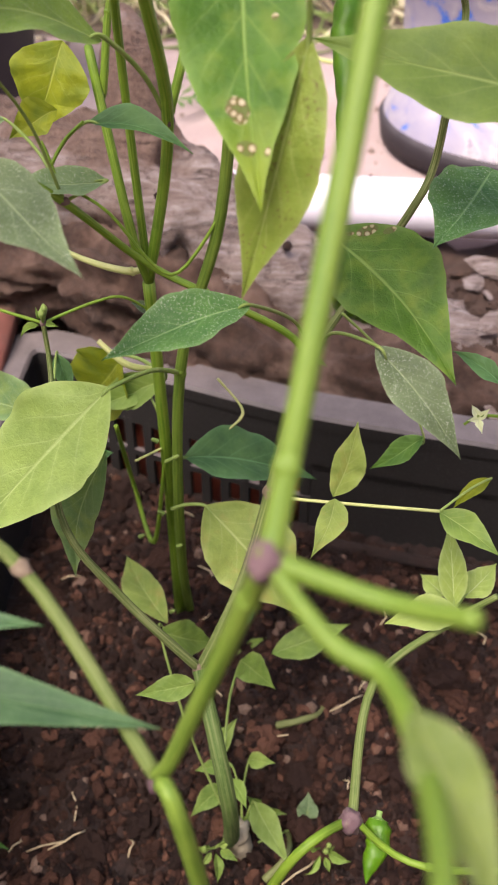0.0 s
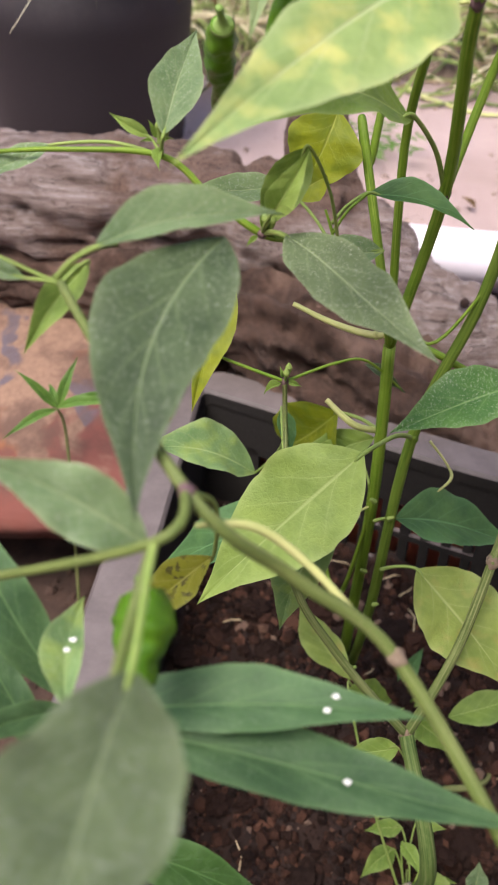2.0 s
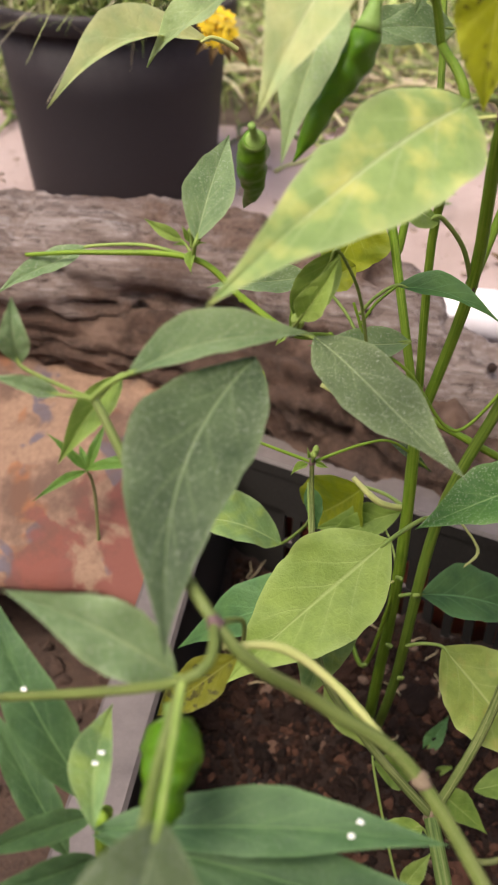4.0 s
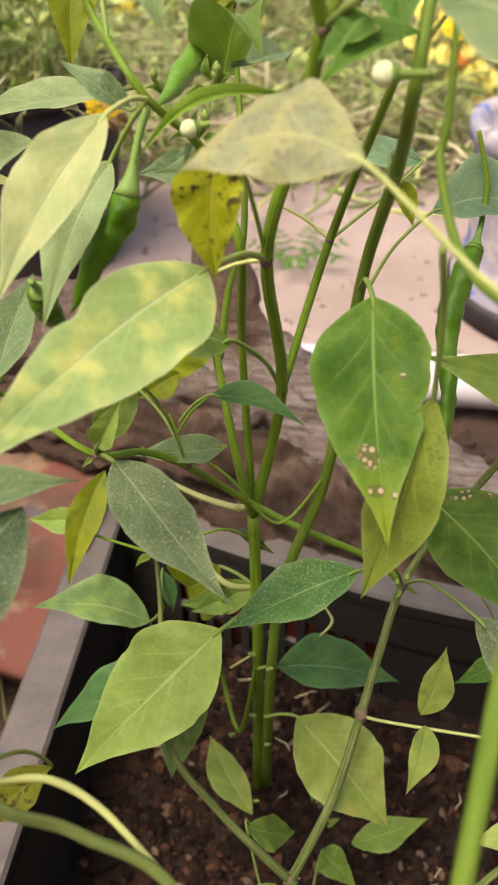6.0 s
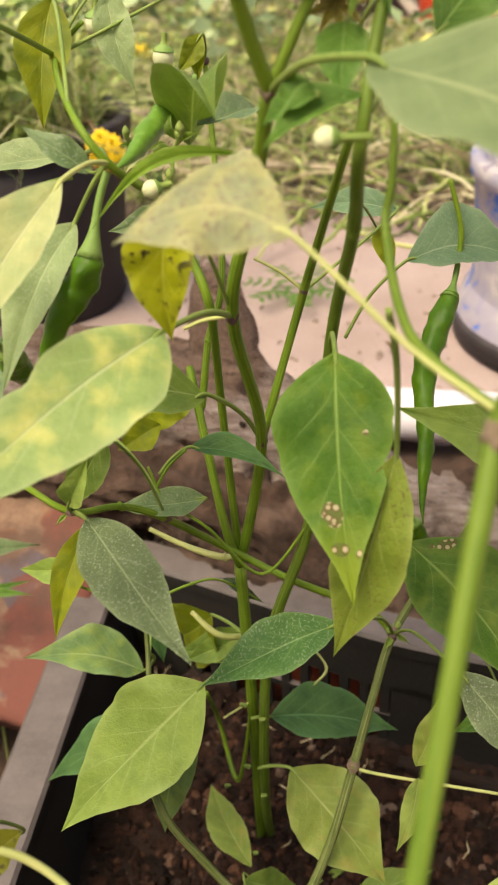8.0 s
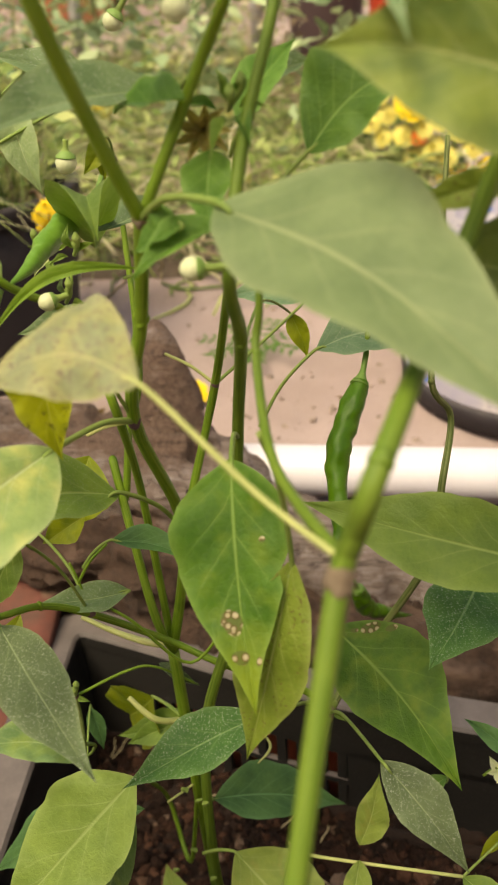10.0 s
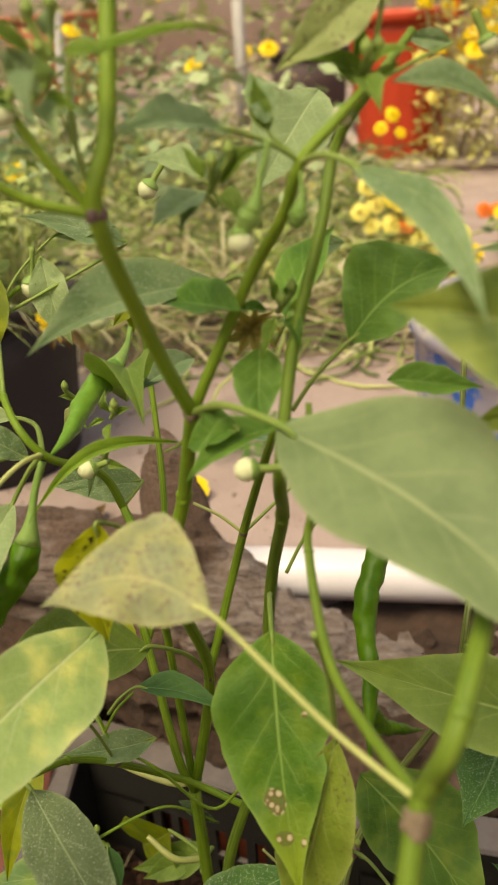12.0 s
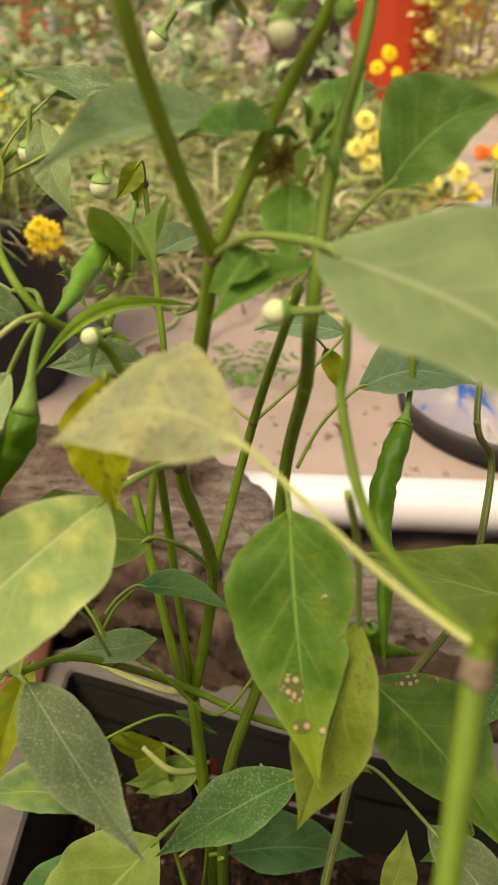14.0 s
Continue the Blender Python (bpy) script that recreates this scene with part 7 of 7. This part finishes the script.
leaf(G, "mid", (-0.0003, 0.3075, 0.3619), (0.0187, 0.2783, 0.3777), .5, (-0.59, 0.08, 0.80), .05, .3, (-0.0054, 0.2448, 0.3755))
leaf(G, "lime", (-0.0162, 0.2830, 0.3067), (-0.0022, 0.2952, 0.3264), .5, (-0.23, -0.76, 0.61), .05, .3, (0.0020, 0.2449, 0.2800))
leaf(G, "lime", (0.0049, 0.2821, 0.3067), (0.0199, 0.2743, 0.3165), .55, (-0.61, -0.30, 0.74), .1, .3, (0.0020, 0.2449, 0.2800))
leaf(G, "lime", (0.0079, 0.2572, 0.3065), (0.0280, 0.2232, 0.3066), .42, (-0.20, -0.12, 0.97), .05, .3, (0.0020, 0.2449, 0.2800))
leaf(G, "mid", (-0.0071, 0.2652, 0.3065), (-0.0251, 0.2472, 0.3065), .55, (0.24, -0.25, 0.94), .05, .3, (0.0020, 0.2449, 0.2800))
leaf(G, "mid", (-0.0042, 0.2723, 0.3163), (-0.0242, 0.2682, 0.3163), .55, (0.09, -0.45, 0.89), .05, .3, (0.0020, 0.2449, 0.2800))
leaf(G, "grey", (0.0370, 0.2550, 0.2919), (0.0379, 0.2641, 0.3067), .8, (-0.10, -0.84, 0.53), .05, .2, (0.0020, 0.2449, 0.2800))
leaf(G, "mid", (-0.0042, 0.2643, 0.3163), (0.0049, 0.2474, 0.3162), .5, (-0.19, -0.10, 0.98), .05, .3, (0.0020, 0.2449, 0.2800))
leaf(G, "teal", (-0.0062, 0.3563, 0.3295), (0.0067, 0.3720, 0.3477), .45, (-0.13, -0.71, 0.69), .05, .3, (-0.0361, 0.3272, 0.2677))
leaf(G, "mid", (-0.0022, 0.3474, 0.3204), (0.0128, 0.3514, 0.3274), .35, (-0.17, -0.58, 0.79), .05, .3, (-0.0361, 0.3272, 0.2677))
leaf(R, "palegreen", (0.0962, 0.2681, 0.4567), (0.0934, 0.2935, 0.4839), .40, (-0.18, -0.73, 0.66), .05, .4, (0.0922, 0.2621, 0.4506))
leaf(R, "palegreen", (0.0992, 0.2651, 0.4558), (0.0661, 0.2656, 0.4468), .55, (-0.19, -0.42, 0.89), .05, .3, (0.0922, 0.2621, 0.4506))
leaf(R, "palegreen", (0.1022, 0.2770, 0.4529), (0.1183, 0.2918, 0.4602), .7, (-0.07, -0.36, 0.93), .05, .3, (0.0922, 0.2621, 0.4506))
leaf(R, "palegreen", (0.0942, 0.2781, 0.4517), (0.0852, 0.2932, 0.4496), .7, (-0.36, -0.11, 0.93), .05, .3, (0.0922, 0.2621, 0.4506))
leaf(R, "mid", (0.0845, 0.2767, 0.5059), (0.1065, 0.2560, 0.5014), .5, (-0.21, -0.41, 0.89), .05, .3, (0.0845, 0.2767, 0.5059))
leaf(R, "ymid", (0.1104, 0.3013, 0.5033), (0.0954, 0.2975, 0.4880), .35, (-0.47, -0.63, 0.62), .1, .4, (0.0845, 0.2767, 0.5059))
leaf(R, "fresh", (0.0845, 0.3308, 0.5019), (0.0604, 0.3250, 0.4866), .45, (-0.31, -0.58, 0.75), .1, .4, (0.0432, 0.3391, 0.5624))
leaf(R, "teal", (0.1046, 0.2964, 0.5566), (0.0867, 0.3112, 0.5620), .40, (-0.16, -0.56, 0.81), .1, .3, None)
leaf(E, "narrow", (-0.1223, 0.1436, 0.5795), (-0.1566, 0.1708, 0.6363), .24, (0.38, -0.71, 0.59), .06, .2, None)
leaf(E, "narrow", (-0.1295, 0.1374, 0.5638), (-0.1587, 0.1606, 0.5995), .24, (0.34, -0.60, 0.72), .06, .2, None)
leaf(E, "narrow", (-0.1223, 0.1416, 0.5784), (-0.1462, 0.1142, 0.5968), .22, (0.69, -0.12, 0.72), .06, .2, None)
leaf(E, "narrow", (-0.1193, 0.1339, 0.5722), (-0.1422, 0.1094, 0.5917), .24, (0.70, -0.10, 0.71), .06, .2, None)
# lowest leaf, coloured dark for the shade of the leaves above
leaf(E, "deep", (-0.1178, 0.1356, 0.5255), (-0.0595, 0.1314, 0.4997), .26, (0.03, -0.38, 0.92), .06, .2, None)
leaf(D, "grey", (-0.0960, 0.1360, 0.6453), (-0.1306, 0.1347, 0.6665), .42, (0.49, -0.67, 0.56), .05, .2, (-0.0921, 0.1264, 0.6560))
leaf(D, "dustgrey", (-0.0905, 0.1000, 0.6526), (-0.0866, 0.0341, 0.6711), .42, (0.06, 0.35, 0.93), .05, .2, (-0.0921, 0.1264, 0.6560), 1.0, (0.56, 0.55), 0.0)
leaf(D, "drab", (-0.0920, 0.1949, 0.5854), (-0.1184, 0.1927, 0.5544), .40, (-0.43, -0.77, 0.46), .1, .35, (-0.0886, 0.1419, 0.6560))
leaf(D, "mid", (-0.1270, 0.2143, 0.6690), (-0.1412, 0.1956, 0.6508), .35, (0.21, -0.80, 0.56), .1, .5, (-0.1303, 0.2000, 0.6697))
leaf(D, "grey", (-0.1484, 0.1984, 0.6795), (-0.1496, 0.2029, 0.6963), .5, (0.32, -0.90, 0.29), .1, .3, (-0.1303, 0.2000, 0.6697))
leaf(D, "grey", (-0.1383, 0.1980, 0.6717), (-0.1553, 0.1932, 0.6786), .3, (0.45, -0.48, 0.75), .1, .4, (-0.1303, 0.2000, 0.6697))
fruit(F, "young", (-0.0509, 0.4092, 0.7769), (-0.0651, 0.2998, 0.7649), .0048, .03)
fruit(F, "chili", (-0.0644, 0.2940, 0.7660), (-0.0890, 0.2690, 0.7110), .0056, .05)
fruit(F, "pod", (-0.1011, 0.2723, 0.7195), (-0.1091, 0.3156, 0.6779), .0050, .03)
fruit(F, "chili", (-0.1046, 0.3027, 0.8005), (-0.1259, 0.2905, 0.7691), .0040, .06)
stem(F, "green", (-0.1046, 0.3027, 0.8005, 0.0015), (-0.0996, 0.3052, 0.8075, 0.0015), (-0.1005, 0.3739, 0.7861, 0.0015))
fruit(B, "pod", (0.0485, 0.3589, 0.7107), (0.0373, 0.2900, 0.6393), .0051, -.06)
stem(B, "light", (0.0485, 0.3589, 0.7107, 0.0018), (0.0495, 0.3629, 0.7227, 0.0016), (0.0445, 0.3669, 0.7407, 0.0014))
fruit(A, "pod", (0.0436, 0.4406, 0.5303), (0.0820, 0.4801, 0.4707), .0058, -.12)
fruit(D, "pod", (-0.0971, 0.1345, 0.6379), (-0.0966, 0.1103, 0.6223), .0066, .05)
fruit(B, "club", (0.0119, 0.2498, 0.8640), (0.0051, 0.2457, 0.8445), .0030, 0.05)
fruit(B, "club", (0.0187, 0.2610, 0.8569), (0.0169, 0.2564, 0.8428), .0028, 0.05)
fruit(R, "pod", (0.0583, 0.1798, 0.4422), (0.0524, 0.1574, 0.4317), .0052, 0.05)
bud(B, (0.0028, 0.2471, 0.7863), .0031, (0.0136, 0.2478, 0.7863))
bud(B, (0.0051, 0.2457, 0.8436), .0030, (0.0050, 0.2469, 0.8472))
bud(B, (-0.0372, 0.3800, 0.8305), .0036, (-0.0308, 0.3811, 0.8390))
bud(F, (-0.0875, 0.3852, 0.7950), .0042, (-0.0853, 0.3870, 0.8101))
bud(F, (-0.0604, 0.3734, 0.7848), .0040, (-0.0594, 0.3743, 0.7928))
bud(B, (0.0673, 0.3043, 0.8761), .0026, (0.0633, 0.3054, 0.8840))
bud(B, (-0.0387, 0.2349, 0.8737), .0026, (-0.0347, 0.2360, 0.8807))
bud(F, (-0.0535, 0.3033, 0.7577), .0030, (-0.0478, 0.3066, 0.7585))
bud(B, (0.0285, 0.2693, 0.8654), .0024, (0.0307, 0.2693, 0.8680))
leaf(R, "petal", (0.1035, 0.3147, 0.5252), (0.1006, 0.3198, 0.5291), .6, (-0.14, -0.67, 0.73), .1, .3, None)
leaf(R, "petal", (0.1035, 0.3147, 0.5252), (0.1075, 0.3155, 0.5303), .6, (-0.43, -0.68, 0.59), .1, .3, None)
leaf(R, "petal", (0.1035, 0.3147, 0.5252), (0.0986, 0.3138, 0.5250), .6, (0.00, -0.56, 0.83), .1, .3, None)
leaf(R, "petal", (0.1035, 0.3147, 0.5252), (0.1045, 0.3086, 0.5222), .6, (-0.20, -0.48, 0.85), .1, .3, None)
stem(R, "green", (0.0976, 0.3149, 0.5220, 0.0010), (0.1036, 0.3157, 0.5262, 0.0010), (0.1125, 0.3114, 0.5294, 0.0012))
joint(C, (0.0158, 0.1002, 0.6606), .0029, NODE, (0.0211, 0.1209, 0.6889))
joint(C, (0.0360, 0.1698, 0.7528), .0028, CORK, (0.0370, 0.1718, 0.7558))
joint(D, (-0.0411, 0.1432, 0.6097), .0022, CORK, (-0.0886, 0.1419, 0.6560))
joint(D, (-0.0886, 0.1419, 0.6560), .0019, NODE, (-0.1303, 0.2000, 0.6697))
joint(C, (-0.0080, 0.1122, 0.5742), .0026, NODE, (0.0158, 0.1002, 0.6606))
joint(A, (-0.0157, 0.2501, 0.4305), .0031, CORK, (0.0137, 0.2926, 0.5000))
joint(A, (0.0137, 0.2926, 0.5000), .0029, CORK, (0.0306, 0.3316, 0.5437))
joint(A, (0.0306, 0.3316, 0.5437), .0026, NODE, (0.0137, 0.2926, 0.5000))
joint(B, (-0.0289, 0.2926, 0.7196), .0023, NODE, (-0.0124, 0.2668, 0.7932))
joint(B, (-0.0259, 0.3319, 0.6467), .0023, NODE, (-0.0289, 0.2926, 0.7196))
joint(B, (-0.0124, 0.2668, 0.7932), .0022, CORK, (-0.0235, 0.2645, 0.8299))
joint(B, (-0.0237, 0.2368, 0.8527), .0022, NODE, (-0.0177, 0.2324, 0.8932))
joint(B, (-0.0618, 0.3057, 0.6261), .0018, NODE, (-0.0877, 0.2739, 0.6528))
joint(B, (-0.0877, 0.2739, 0.6528), .0017, NODE, (-0.0618, 0.3057, 0.6261))
joint(B, (-0.0089, 0.3437, 0.7063), .0018, NODE, (0.0112, 0.3020, 0.7756))
joint(A, (-0.0811, 0.3187, 0.5672), .0014, NODE, (-0.0792, 0.3120, 0.5467))
joint(F, (-0.0509, 0.4092, 0.7769), .0017, NODE, (-0.0640, 0.2937, 0.7688))
shoot(B, "grey", (-0.0029, 0.2665, 0.8501), .016, 5)
shoot(B, "fresh", (0.0113, 0.2770, 0.8167), .014, 6)
shoot(B, "mid", (0.0327, 0.2694, 0.8740), .012, 4)
shoot(B, "greypale", (-0.0337, 0.2369, 0.8747), .014, 4)
shoot(F, "pale", (-0.0719, 0.3743, 0.7499), .013, 5)
shoot(F, "grey", (-0.0543, 0.3241, 0.7490), .012, 4)
shoot(A, "mid", (-0.0811, 0.3187, 0.5672), .009, 3)
shoot(A, "mid", (0.0306, 0.3316, 0.5437), .007, 3)
shoot(B, "mid", (-0.1210, 0.2784, 0.6785), .008, 4)
shoot(B, "lime", (-0.0877, 0.2739, 0.6528), .008, 3)
shoot(B, "grey", (-0.0287, 0.2381, 0.8826), .016, 4)
shoot(F, "mid", (-0.0494, 0.3267, 0.7648), .010, 4)
NP = (-0.2243, 0.43, 0.461)
for tip, w in (((-0.2485, 0.4328, 0.4849), 0.2), ((-0.2505, 0.4034, 0.4552), 0.18), ((-0.1822, 0.4338, 0.4756), 0.13), ((-0.1794, 0.421, 0.475), 0.16), ((-0.2148, 0.4506, 0.4863), 0.22), ((-0.2337, 0.4465, 0.4674), 0.3)):
    leaf(N, "weed", NP, tip, w, (0.1, -0.6, 0.8), 0.10, 0.30, None)
stem(N, "wood", (-0.2183, 0.4, 0.3, 0.0018), (NP[0] + 0.003, NP[1], NP[2] - 0.03, 0.0016), (*NP, 0.0013))
shoot(G, "mid", (0.0129, 0.2581, 0.2967), .014, 5)
shoot(G, "lime", (-0.0111, 0.2351, 0.2986), .014, 5)
shoot(G, "mid", (0.0460, 0.2380, 0.2930), .013, 5)

# ---- small things ----

CORK = stalk_mat("corky stem foot", (0.20, 0.16, 0.10), (0.40, 0.34, 0.24), 0.85, (0.48, 0.42, 0.32), True)
part("stem_foot", tube(smooth_line([(0.003, 0.243, 0.262, 0.0090), (0.002, 0.242, 0.285, 0.0062), (0.000, 0.242, 0.300, 0.0056), (-0.001, 0.241, 0.308, 0.0050)], 6), 16, 0.35, 4), CORK, A, "pale corky foot")
joint(A, (0.000, 0.241, 0.304), 0.0066, CORK)
joint(R, (0.047, 0.174, 0.444), 0.0042, NODE)


def scar(plant, x, y, z, way):
    """The dry stub that a fallen leaf leaves on a stem."""
    line = smooth_line([(x - way * 0.0008, y, z - 0.0010, 0.0013), (x + way * 0.0004, y - 0.0004, z, 0.0010), (x + way * 0.0014, y - 0.0008, z + 0.0010, 0.0008), (x + way * 0.0017, y - 0.0008, z + 0.0013, 0.0003)], 4)
    part("leaf_scar", tube(line, 8, 0.2, 3), STALKS["thin"], plant)


for x, y, z, way in ((-0.0384, 0.318, 0.507, -1), (-0.0299, 0.318, 0.4975, 1), (-0.0386, 0.318, 0.462, -1), (-0.0312, 0.318, 0.4395, 1), (-0.0497, 0.318, 0.4458, 1), (-0.0378, 0.318, 0.3894, 1)):
    scar(B, x, y, z, way)


def speck(parent, name, at, r, material, flat=0.5):
    bm = bmesh.new()
    bmesh.ops.create_icosphere(bm, subdivisions=2, radius=r)
    for v in bm.verts:
        v.co.z *= flat
        v.co.x *= 1.25
        v.co *= 1 + 0.55 * noise.noise(v.co * 1500 + Vector(at) * 300)
    bmesh.ops.translate(bm, verts=bm.verts, vec=at)
    return part(name, bm, material, parent)


def on_leaf(ob, near):
    """The place on a leaf's face that lies closest to a point."""
    return min((v.co for v in ob.data.vertices), key=lambda c: (c - Vector(near)).length)


# white droppings on the long narrow leaves
narrow = [o for o in E.children if o.name.startswith("leaf")]
for k, near in ((0, (-0.054, 0.131, 0.609)), (0, (-0.056, 0.128, 0.608)), (1, (-0.054, 0.127, 0.571)), (3, (-0.142, 0.160, 0.606)), (2, (-0.119, 0.139, 0.602)), (2, (-0.118, 0.143, 0.6085))):
    q = on_leaf(narrow[k], near)
    speck(narrow[k], "dropping", (q.x, q.y - 0.0005, q.z + 0.0005), 0.0007, PETAL, 0.6)

# dried flower among the shoots of the tall plant
for k in range(9):
    a = 6.283 * k / 9
    p = (0.004 + 0.004 * math.cos(a), 0.279, 0.812 + 0.005 * math.sin(a))
    leaf(B, "dried", (0.004, 0.280, 0.812), (p[0] + 0.005 * math.cos(a), p[1] - 0.003, p[2] + 0.004 * math.sin(a)), 0.35, (0.1, -0.9, 0.3), 0.15, 0.5, None)
